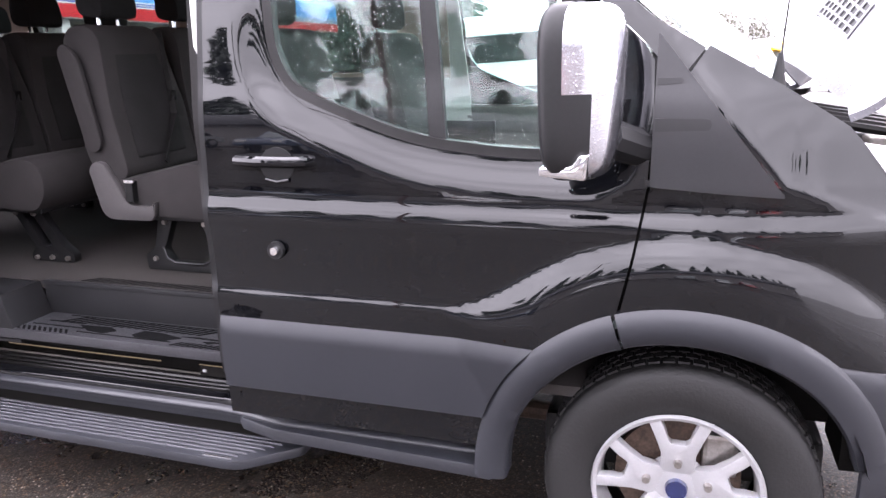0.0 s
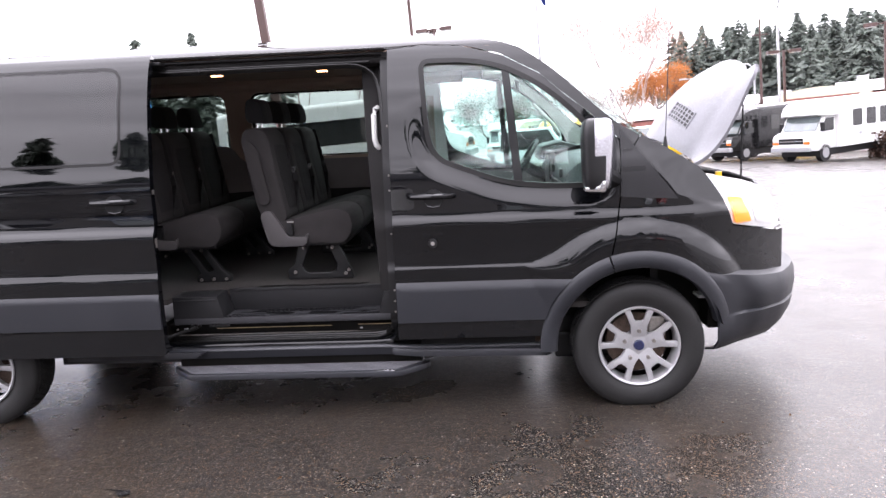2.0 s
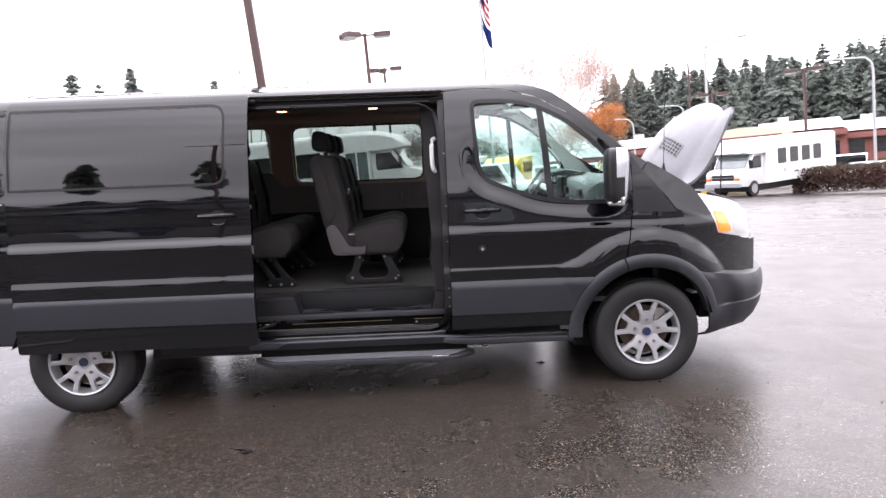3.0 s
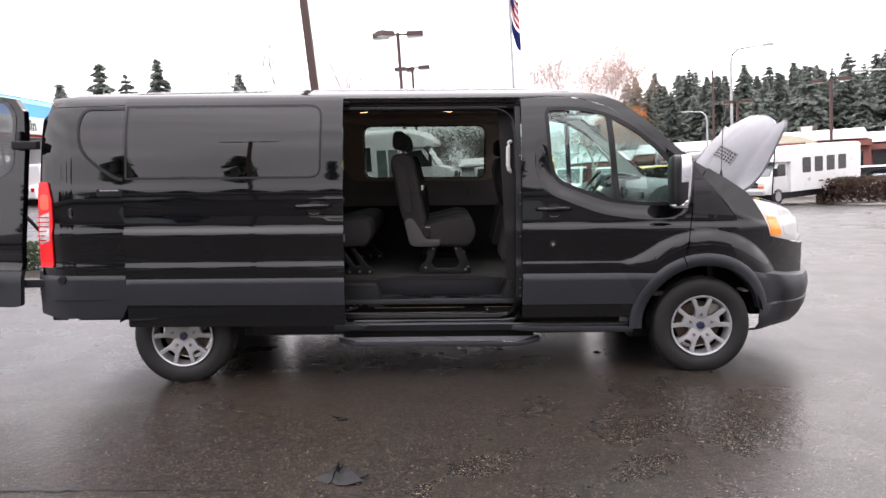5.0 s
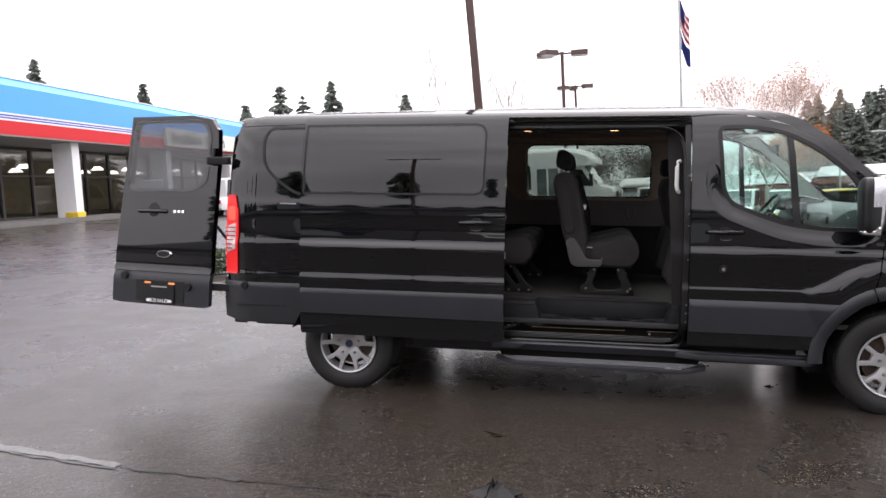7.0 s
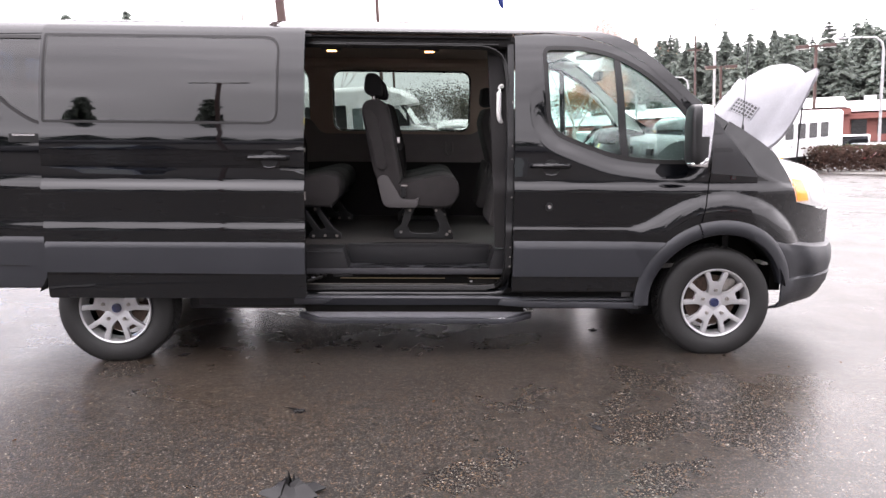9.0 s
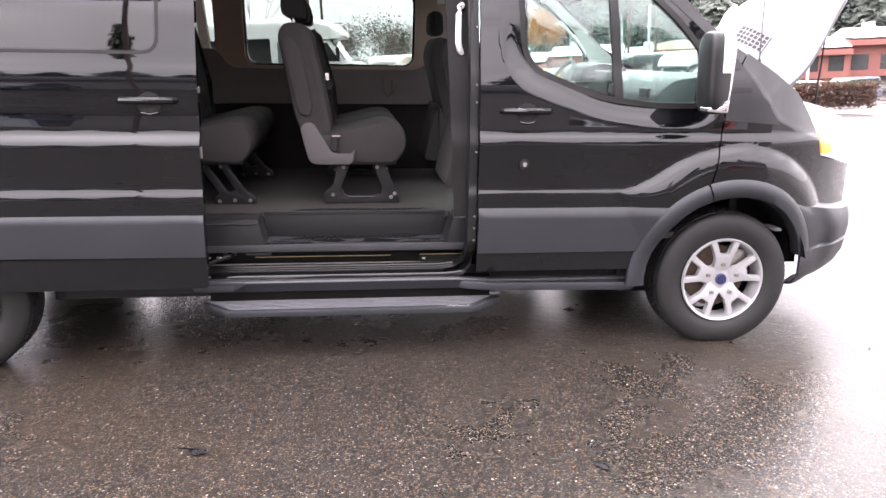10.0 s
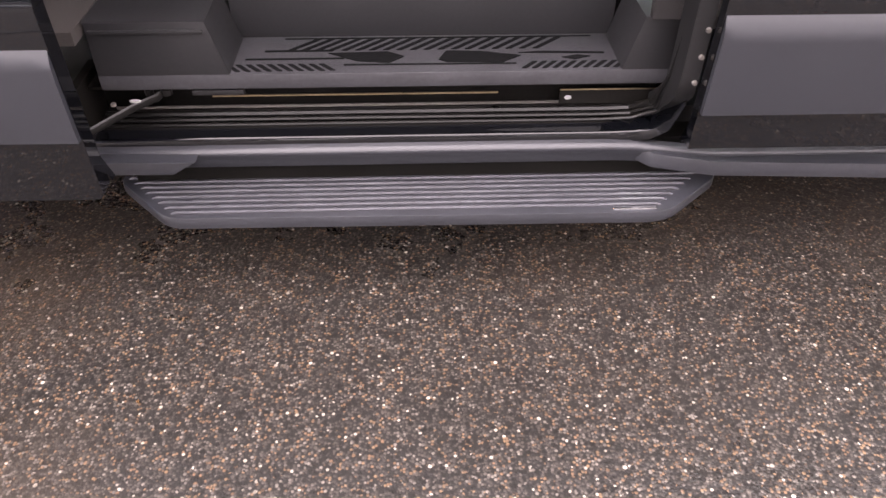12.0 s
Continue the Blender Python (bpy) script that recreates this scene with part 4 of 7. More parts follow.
# ---- wheels ----
def wheel(x, y, z, s=1):
    """A steel-belted tyre on a five-spoke alloy rim; its outer face looks along -y."""
    R, r = 0.358, 0.222
    prof = [(0.205, 0.03), (r, 0.022), (0.245, 0.008), (0.29, 0.002), (0.325, 0.008), (0.346, 0.018), (0.3515, 0.032), (0.3515, 0.20), (0.346, 0.215), (0.325, 0.23), (0.28, 0.24), (r, 0.225), (0.205, 0.20)]
    bm = bmesh.new()
    n = 56
    rows = [[(q * math.cos(2 * math.pi * k / n), d, q * math.sin(2 * math.pi * k / n)) for q, d in prof] for k in range(n)]
    grid(bm, rows + [rows[0]])
    bmesh.ops.remove_doubles(bm, verts=bm.verts, dist=1e-5)
    bmesh.ops.recalc_face_normals(bm, faces=bm.faces)
    for v in bm.verts:
        v.co.z = max(v.co.z, -0.335)
    ty = part("wheel", bm, TYRE, van, "black tyre on a silver five-spoke alloy rim", True, 50)
    ty.location = (x, y, z)
    for row, d in ((0, 0.062), (1, 0.098), (2, 0.134), (3, 0.170)):
        bm = bmesh.new()
        for k in range(60):
            a = 2 * math.pi * (k + 0.5 * (row % 2)) / 60
            if math.cos(a) > -0.9:
                box(bm, -0.014, 0.014, d - 0.015, d + 0.015, R - 0.012, R - 0.0015, Matrix.Rotation(a, 4, "Y"))
        tagged(part("tread", bm, TYRE, ty), kind="stuff")
    # rim ring
    bm = bmesh.new()
    prof = [(0.206, 0.06), (0.222, 0.014), (0.217, 0.006), (0.208, 0.010), (0.202, 0.03), (0.196, 0.10)]
    rows = [[(q * math.cos(2 * math.pi * k / n), d, q * math.sin(2 * math.pi * k / n)) for q, d in prof] for k in range(n)]
    grid(bm, rows + [rows[0]])
    bmesh.ops.remove_doubles(bm, verts=bm.verts, dist=1e-5)
    bmesh.ops.recalc_face_normals(bm, faces=bm.faces)
    part("rim", bm, ALLOY, ty, "silver alloy rim", True)
    for k in range(5):
        a = radians(90 + 72 * k)
        bm = bmesh.new()
        # one forked spoke, drawn along +u then turned
        outer = [(0.045, -0.046), (0.078, -0.043), (0.108, -0.044), (0.152, -0.060), (0.204, -0.083), (0.208, -0.050), (0.168, -0.033), (0.146, -0.027), (0.138, -0.018), (0.138, 0.018), (0.146, 0.027), (0.168, 0.033),
                 (0.208, 0.050), (0.204, 0.083), (0.152, 0.060), (0.108, 0.044), (0.078, 0.043), (0.045, 0.046)]
        prism(bm, [(u * math.cos(a) - v * math.sin(a), u * math.sin(a) + v * math.cos(a)) for u, v in outer], 0.022, 0.055, "y", 0.005)
        for v in bm.verts:
            v.co.y += 0.022 * smooth01((0.14 - math.hypot(v.co.x, v.co.z)) / 0.10) - 0.008
        part("spoke", bm, ALLOY, ty, "", True)
        # flat near-black disc stands in for the shade in the nut's pocket
        part("nut_pocket_shade", cyl(bmesh.new(), 0.021, 0.021, 0.004, pose(0.082 * math.cos(a), 0.034, 0.082 * math.sin(a), 90), 16), RECESS_SHADE, ty)
        part("lug_nut", cyl(bmesh.new(), 0.014, 0.010, 0.034, pose(0.082 * math.cos(a), 0.026, 0.082 * math.sin(a), 90), 8), STEEL, ty)
    part("hub", cyl(bmesh.new(), 0.084, 0.072, 0.03, pose(0, 0.05, 0, 90), 30), ALLOY, ty, "", True)
    part("hub_cap", cyl(bmesh.new(), 0.030, 0.027, 0.012, pose(0, 0.028, 0, 90), 24), BLUE_BADGE, ty, "dark blue hub cap", True)
    part("brake_disc", cyl(bmesh.new(), 0.165, 0.165, 0.03, pose(0, 0.12, 0, 90), 40), RUST, ty, "rusty brake disc", True)
    part("brake_caliper", B(0.06, 0.15, 0.07, 0.17, 0.03, 0.15, bevel=0.012), STEEL, ty)
    return ty


wheel(0.0, 0.055, 0.385)
wheel(-3.749, 0.055, 0.342)
for x, z in ((0.0, 0.385), (-3.749, 0.342)):
    bm = cyl(bmesh.new(), 0.35, 0.35, 0.22, pose(x, W - 0.17, z, 90), 40)
    for v in bm.verts:
        v.co.z = max(v.co.z, z - 0.335)
    part("far_wheel", bm, TYRE, van, "", True)
part("rear_axle", cyl(bmesh.new(), 0.05, 0.05, 1.6, pose(-3.749, W / 2, 0.335, 90), 16), BLACK, van)


# ---- arch trims and wheel housings ----
def arch_trim(cx, cz, a0, a1, r0, r1, name, parent):
    bm = bmesh.new()
    rows = []
    n = 40
    for i in range(n + 1):
        a = radians(a0 + (a1 - a0) * i / n)
        c, s = math.cos(a), math.sin(a)
        def at(r, d):
            x, z = cx + r * c, cz + r * s
            return (x, flank(x, max(z, 0.5)) - 0.006 + d, z)
        rows.append([at(r0, 0.07), at(r0, 0.006), at(r0 + 0.008, -0.006), at(r0 + 0.5 * (r1 - r0), -0.012), at(r1 - 0.014, -0.006), at(r1, 0.004), at(r1, 0.03)])
    grid(bm, rows)
    bmesh.ops.recalc_face_normals(bm, faces=bm.faces)
    bmesh.ops.solidify(bm, geom=bm.faces[:], thickness=0.004)
    return part(name, bm, TRIM, parent, "matt dark grey wheel arch trim", True, 50)


arch_trim(*ARCH, 108.5, 182, 0.435, 0.525, "arch_trim", front_door)
arch_trim(*ARCH, 14, 107.5, 0.435, 0.525, "arch_trim", van)
for cx, cz in ((-0.01, 0.40), (-3.749, 0.33)):
    bm = bmesh.new()
    rows = [[(cx + 0.46 * math.cos(radians(a)), y, cz + 0.46 * math.sin(radians(a))) for y in (0.06, 0.2, 0.40)] for a in range(12, 170, 9)]
    grid(bm, rows)
    bmesh.ops.solidify(bm, geom=bm.faces[:], thickness=0.006)
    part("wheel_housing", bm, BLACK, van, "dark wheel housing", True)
    # near-black wall added to stop light showing through the arch
    part("housing_light_block", B(cx - 0.62, cx + 0.60, 0.39, 0.41, cz + 0.08, cz + 0.50), RECESS_SHADE, van)
# near-black box added to block the bright view behind the bumper
part("arch_light_block", B(0.40, 0.47, 0.20, 0.42, 0.44, 0.72), RECESS_SHADE, van)
part("chassis_bracket", B(0.36, 0.43, 0.24, 0.36, 0.60, 0.615), WHITE_PAINT, van, "pale metal bracket in the wheel arch")
part("chassis_bracket", B(0.40, 0.42, 0.26, 0.30, 0.61, 0.66), WHITE_PAINT, van)


# ---- nose: bumper, headlamp, grille, engine bay ----
def nose_x(y):
    return 0.83 * (y / 0.40) ** (1 / 1.9) if y < 0.40 else 0.83 + 0.23 * (1 - ((1.03 - y) / 0.63) ** 2) if y < 1.66 else nose_x(W - y)


def nose_strip(prof, y0, y1, n=40, start=None):
    """A sheet round the nose: prof holds (z, inset) from the top to the bottom."""
    bm = bmesh.new()
    rows = []
    for i in range(n + 1):
        y = y0 + (y1 - y0) * i / n
        x = nose_x(y)
        dx, dy = nose_x(y + 0.01) - nose_x(y - 0.01), 0.02
        ln = math.hypot(dx, dy)
        nx, ny = dy / ln, -dx / ln
        rows.append([(x + nx * (-ins), y + ny * (-ins), z) for z, ins in prof])
    if start is not None:
        rows = [[(start, profile(z) - 0.012 + ins, z) for z, ins in prof]] + [[(start * (1 - k) + rows[0][j][0] * k, (profile(z) - 0.012 + ins) * (1 - k) + rows[0][j][1] * k, z) for j, (z, ins) in enumerate(prof)] for k in (0.35, 0.7)] + rows
    grid(bm, rows)
    bmesh.ops.recalc_face_normals(bm, faces=bm.faces)
    bmesh.ops.solidify(bm, geom=bm.faces[:], thickness=0.012)
    return bm


def bumper_sheet(prof):
    """The bumper: from the wheel arch round the nose and back to the other arch."""
    cols = []
    for z, ins in prof:
        xs = -0.01 + math.sqrt(0.522 ** 2 - (z - 0.40) ** 2) if z > 0.53 else 0.43
        base = []
        for k in range(16):
            bx = xs + (0.83 - xs) * k / 16
            w = smooth01((bx - xs) / 0.22)
            base.append((bx, (flank(bx, max(z, 0.6)) - 0.003) * (1 - w) + (nose_y(bx) + 0.012) * w))
        base += [(nose_x(y), y + 0.012) for y in [0.40 + 0.63 * k / 12 for k in range(13)]]
        col = []
        for i, (x, y) in enumerate(base):
            (ax, ay), (bx, by) = base[max(0, i - 1)], base[min(len(base) - 1, i + 1)]
            ln = math.hypot(bx - ax, by - ay)
            grown = ins * smooth01((x - xs) / 0.25) if ins < 0 else ins
            # the top edge falls from the arch towards the nose
            fall = max(0.0, z - 0.545) / 0.30 * (0.04 + 0.068 * smooth01((x - 0.33) / 0.5))
            col.append((x - (by - ay) / ln * grown, y + (bx - ax) / ln * grown, z - fall))
        cols.append(col + [(x, W - y, z) for x, y, z in col[-2::-1]])
    return grid_sheet(cols, 0.012)


BUMP = [(0.845, 0.06), (0.835, 0.012), (0.825, 0.0), (0.80, -0.042), (0.74, -0.058), (0.64, -0.064), (0.545, -0.056), (0.54, -0.046), (0.535, -0.046), (0.525, -0.056), (0.46, -0.044), (0.39, -0.010), (0.34, 0.034), (0.322, 0.10)]
bumper = part("front_bumper", bumper_sheet(BUMP), TRIM, van, "matt dark grey front bumper", True, 40)
part("nose_panel", nose_strip([(0.958, 0.06), (0.948, 0.03), (0.9, 0.026), (0.83, 0.022), (0.73, 0.018), (0.70, 0.03)], 0.36, W - 0.36, 30), PAINT_WET, van, "black nose panel", True, 40)
part("grille", nose_strip([(1.19, 0.17), (1.10, 0.13), (0.97, 0.09), (0.94, 0.11)], 0.64, W - 0.64, 30), BLACK, van, "black front grille", True)
LAMP_WHITE = material("pale_lamp_reflector", (0.8, 0.8, 0.8), 0.3, vary=0.12, scale=25)
HEAD = rounded([(0.359, 1.297), (0.60, 1.248), (0.77, 1.188), (0.835, 1.075), (0.852, 0.985), (0.845, 0.952), (0.525, 1.018), (0.469, 1.155)], [0.01, 0.05, 0.05, 0.05, 0.02, 0.02, 0.02, 0.04])
lamp = part("headlamp", skin(HEAD, lambda x, z: flank(x, z) + 0.025, (), 0.03, 0.01), LAMP_WHITE, van, "clear headlamp with an amber indicator", True)
part("headlamp_lens", skin(HEAD, lambda x, z: flank(x, z) - 0.006, (), 0.03, 0.004), LENS, lamp, "clear lens", True)
part("indicator", skin(rounded([(0.492, 1.168), (0.588, 1.155), (0.648, 1.022), (0.540, 1.022)], 0.01), lambda x, z: flank(x, z) + 0.012, (), 0.03, 0.01), AMBER, lamp, "lit amber indicator", True)
part("lamp_reflector", skin(rounded([(0.62, 1.225), (0.75, 1.175), (0.81, 1.07), (0.82, 0.985), (0.68, 1.01)], 0.03), lambda x, z: flank(x, z) + 0.02, (), 0.03, 0.006), WHITE_PAINT, lamp, "", True)
bm = mirror_y(skin(HEAD, lambda x, z: flank(x, z), (), 0.04, 0.02))
part("far_headlamp", bm, LENS, van, "", True)
part("engine_bay", B(0.16, 0.62, 0.50, W - 0.50, 0.6, 1.18), BLACK, van, "dark engine bay with hoses and covers")
random.seed(4)
for k in range(26):
    x, y = random.uniform(0.22, 0.60), random.uniform(0.52, 1.5)
    s = random.uniform(0.03, 0.10)
    part("engine_cover", B(x - s, x + s, y - s, y + s, 1.17, 1.19 + random.uniform(0.02, 0.09), bevel=0.008), random.choice((BLACK, BLACK, STEEL, LINING_DARK)), van)
for k in range(5):
    bm = bmesh.new()
    y = 0.55 + 0.2 * k
    tube(bm, [(0.25, y, 1.22), (0.40, y + 0.1, 1.29), (0.62, y + 0.05, 1.26), (0.72, y - 0.05, 1.22)], 0.014, 7)
    part("engine_hose", bm, RUBBER, van, "", True)
part("oil_cap", B(0.50, 0.53, 0.42, 0.45, 1.25, 1.285), material("yellow_cap", (0.7, 0.45, 0.02), 0.4), van, "yellow filler cap")

# hood, raised about its rear edge: profiles of its crown, its side crease and its skirt's edge
HOOD_T = [0.0, 0.12, 0.25, 0.5, 0.75, 1.0]
HOOD_CROWN = ([0.245, 0.275, 0.315, 0.415, 0.555, 0.735], [1.46, 1.53, 1.60, 1.735, 1.85, 1.94])
HOOD_CREASE = ([0.370, 0.402, 0.440, 0.515, 0.595, 0.690], [1.352, 1.41, 1.475, 1.60, 1.72, 1.850])
HOOD_SKIRT = ([0.345, 0.425, 0.518, 0.588, 0.650, 0.712], [1.338, 1.368, 1.475, 1.612, 1.755, 1.882])


def hood_at(u, t):
    """A place on the raised hood: u across, t up from its hinge."""
    def on(q):
        return [sum(float(np.interp(min(1.0, max(0.0, t + d)), HOOD_T, c)) for d in (-0.06, -0.02, 0.02, 0.06)) / 4 for c in q]
    c, k, s = on(HOOD_CROWN), on(HOOD_CREASE), on(HOOD_SKIRT)
    e = abs(u)
    if e < 0.78:
        f = (e / 0.78) ** 2.3
        x, z, y = c[0] + (k[0] - c[0]) * f, c[1] + (k[1] - c[1]) * f, 0.525 * e / 0.78
        x += 0.010 * smooth01((e - 0.18) / 0.08) * (1 - smooth01((e - 0.55) / 0.2)) * smooth01(t / 0.25)
    else:
        f = (e - 0.78) / 0.22
        x, z, y = k[0] + (s[0] - k[0]) * f, k[1] + (s[1] - k[1]) * f, 0.525 + (0.145 - 0.025 * t) * f ** 0.8
    return (x, 1.03 + math.copysign(y - 0.05 * smooth01((t - 0.85) / 0.15) * e, u), z)


bm = bmesh.new()
rows = [[hood_at(-1 + j / 30, i / 28) for j in range(61)] for i in range(29)]
rows.append([(x + 0.02, y, z - 0.010) for x, y, z in rows[-1]])
rows.append([(x + 0.006, y, z - 0.032) for x, y, z in rows[-1]])
grid(bm, rows)
bmesh.ops.recalc_face_normals(bm, faces=bm.faces)
bmesh.ops.solidify(bm, geom=bm.faces[:], thickness=0.02)
# pale colour carries the sky sheen on wet black paint
hood = part("hood", bm, BEADED_SHEEN, van, "raised black hood with beaded rain, sky sheen painted in pale", True, 45)
for us in (-1, 1):
    def vent_at(a, b, up):
        """a across the vent and b up it, both from -1 to 1."""
        u, t = us * (0.40 + 0.185 * a), 0.335 + 0.085 * b - 0.015 * a
        p, q, r = (Vector(hood_at(u + du, t + dt)) for du, dt in ((0, 0), (0.01, 0), (0, 0.01)))
        nrm = (q - p).cross(r - p).normalized()
        return p + nrm * up * (-1 if nrm.x > 0 else 1)
    rows = [[vent_at(-1 + 2 * i / 8, -1 + 2 * j / 4, 0.001) for j in range(5)] for i in range(9)]
    vent = part("hood_vent", grid_sheet(rows, 0.002), BLACK, hood, "black louvred vent", True)
    for k in range(8):
        a0 = -0.985 + 1.92 * k / 7
        rows = [[vent_at(a0 + da, -0.98 + 1.96 * j / 4, 0.005) for j in range(5)] for da in (0.0, 0.06)]
        part("vent_slat", grid_sheet(rows, 0.003), BEADED_SHEEN, vent)
    for b0 in (-0.98, -0.54, -0.08, 0.38, 0.86):
        rows = [[vent_at(-0.97 + 1.94 * i / 8, b0 + db, 0.005) for db in (0.0, 0.12)] for i in range(9)]
        part("vent_bar", grid_sheet(rows, 0.003), BEADED_SHEEN, vent)
bm = bmesh.new()
tube(bm, [(0.66, 0.50, 1.18), (0.655, 0.47, 1.66)], 0.005, 6)
part("hood_prop", bm, BLACK, van, "", True)
bm = bmesh.new()
tube(bm, [(0.179, 0.27, 1.44), (0.183, 0.28, 1.52), (0.22, 0.37, 2.05)], 0.0028, 6)
cone = part("aerial", bm, BLACK, van, "thin black whip aerial", True)
part("aerial_base", cyl(bmesh.new(), 0.022, 0.006, 0.10, pose(0.179, 0.27, 1.45), 12), BLACK, cone, "", True)
part("wiper_cowl", B(0.10, 0.30, 0.40, W - 0.40, 1.31, 1.35, bevel=0.01), BLACK, van, "black cowl below the windscreen")

# ---- side mirror ----
MY = -0.13
WET_CHROME = add_drops(material("wet_chrome", (0.60, 0.60, 0.64), 0.16, metal=1.0, vary=0.06, rough_vary=0.04), 150, 0.34, 0.22, 0.6)


def mirror_shell(keep, grow=1.0):
    """Part of the mirror's rounded shell: the faces whose centre passes keep(x, y, z)."""
    bm = bmesh.new()
    n, m = 44, 26
    rows = []
    for i in range(m + 1):
        ph = -math.pi / 2 + math.pi * i / m
        row = []
        for k in range(n):
            th = 2 * math.pi * k / n
            def pw(v, q):
                return math.copysign(abs(v) ** q, v)
            cx, cy, cz = pw(math.cos(th), 0.55) * pw(math.cos(ph), 0.38), pw(math.sin(th), 0.55) * pw(math.cos(ph), 0.38), pw(math.sin(ph), 0.5)
            row.append((-0.243 + 0.083 * grow * cx * (1 + 0.08 * cz), MY + 0.098 * grow * cy + 0.036 * grow * cx + 0.03 * max(0.0, cx) ** 2 * (1 if cy < 0 else 0), 1.431 + 0.181 * grow * cz))
        rows.append(row)
    vs = [[bm.verts.new(p) for p in r] for r in rows]
    for i in range(m):
        for k in range(n):
            q = (vs[i][k], vs[i][(k + 1) % n], vs[i + 1][(k + 1) % n], vs[i + 1][k])
            c = sum((v.co for v in q), Vector()) / 4
            if keep(c.x, c.y, c.z):
                bm.faces.new(q)
    bmesh.ops.delete(bm, geom=[v for v in bm.verts if not v.link_faces], context="VERTS")
    bmesh.ops.remove_doubles(bm, verts=bm.verts, dist=1e-5)
    bmesh.ops.recalc_face_normals(bm, faces=bm.faces)
    bmesh.ops.solidify(bm, geom=bm.faces[:], thickness=0.006)
    return bm


def on_rear_half(x, y, z):
    return (x < -0.218 and z < 1.455) or x < -0.262


mir = part("side_mirror", mirror_shell(lambda x, y, z: not on_rear_half(x, y, z)), WET_CHROME, van, "door mirror with a chrome cap and black rear housing", True, 60)
part("mirror_housing", mirror_shell(on_rear_half, 1.01), BLACK, mir, "matt black rear housing", True, 60)
part("mirror_core", B(-0.28, -0.225, MY - 0.04, MY + 0.04, 1.30, 1.56), RECESS_SHADE, mir)
bm = bmesh.new()
prism(bm, rounded([(-0.32, 1.262), (-0.32, 1.282), (-0.25, 1.285), (-0.235, 1.31), (-0.215, 1.31), (-0.22, 1.255)], 0.008), MY - 0.098, MY - 0.02, "y", 0.006)
part("mirror_trim", bm, CHROME, mir, "chrome lower edge", True)
bm = bmesh.new()
tube(bm, [(-0.20, MY + 0.06, 1.33), (-0.15, 0.02, 1.30), (-0.13, 0.06, 1.29)], 0.045, 10)
part("mirror_arm", bm, BLACK, mir, "", True)

# ---- sliding door, slid back along the flank ----
SO = -0.115
def slide(x, z):
    crease = 0.012 * smooth01((z - 1.095) / 0.06) * (1 - smooth01((z - 1.2) / 0.2))
    return profile(z) + SO + crease - 0.014 * smooth01((0.912 - z) / 0.05)


SLIDE = rounded([(-4.06, 0.45), (-4.06, 2.035), (-2.55, 2.035), (-2.55, 0.45)], [0.02, 0.02, 0.02, 0.02])
SWIN = rounded([(-4.045, 1.985), (-2.69, 1.985), (-2.70, 1.475), (-4.045, 1.475)], [0.02, 0.10, 0.08, 0.02], 7)
sd = part("sliding_door", skin(SLIDE, slide, [shrink(SWIN, 0.02)], 0.0155, 0.045), PAINT, van, "open sliding door in glossy black paint", True)
part("window_seal", skin(SWIN, lambda x, z: slide(x, z) - 0.002, [shrink(SWIN, 0.014)], 0.06, 0.006), RUBBER, sd, "", True)
part("window_pane", skin(shrink(SWIN, 0.011), lambda x, z: slide(x, z) + 0.001, (), 0.06, 0.004), GLASS_DEEP, sd, "dark privacy glass", True)
moul = [(-4.055, 0.61), (-4.055, 0.80), (-4.03, 0.83), (-2.575, 0.83), (-2.552, 0.80), (-2.552, 0.60)]
part("lower_moulding", skin(moul, lambda x, z: slide(x, z) - 0.014 + 0.034 * max(0.0, (z - 0.755) / 0.075) ** 1.15, (), 0.03, 0.03), TRIM, sd, "matt dark grey plastic moulding", True)
part("sill_panel", skin([(-4.055, 0.465), (-4.055, 0.60), (-2.552, 0.592), (-2.552, 0.455)], lambda x, z: slide(x, z) - 0.004 + 0.45 * (0.6 - z), (), 0.04, 0.02), PAINT, sd, "", True)
door_handle(sd, -2.755, 1.285, slide(-2.75, 1.285))
for z in (1.05, 1.075, 1.33):
    part("latch", B(-2.552, -2.545, slide(0, z) + 0.02, slide(0, z) + 0.035, z - 0.012, z + 0.012), STEEL, sd)
ARM = material("black_guide_arm", (0.004, 0.0038, 0.0036), 0.3, vary=0.3, spec=0.22)
bm = bmesh.new()
tube(bm, [(-2.66, 0.06, 0.490), (-2.62, 0.10, 0.495), (-2.55, 0.17, 0.508), (-2.50, 0.20, 0.518), (-2.485, 0.214, 0.532)], 0.010, 8, flat=0.6)
arm = part("guide_arm", bm, ARM, sd, "black lower guide arm of the sliding door", True)
part("guide_roller", cyl(bmesh.new(), 0.012, 0.012, 0.014, pose(-2.478, 0.205, 0.530), 14), ARM, sd, "", True)
part("guide_roller", cyl(bmesh.new(), 0.010, 0.010, 0.014, pose(-2.52, 0.210, 0.527), 14), ARM, sd, "", True)
part("arm_mark", cyl(bmesh.new(), 0.010, 0.010, 0.003, pose(-2.545, 0.178, 0.521) @ Matrix.Diagonal((1.3, 0.6, 1, 1)), 14), ALLOY, arm, "small pale mark")
part("arm_bolt", cyl(bmesh.new(), 0.006, 0.006, 0.006, pose(-2.588, 0.16, 0.523), 10), STEEL, arm)
part("guide_arm", B(-2.60, -2.52, 0.12, 0.19, 1.988, 2.008, bevel=0.005), BLACK, sd)

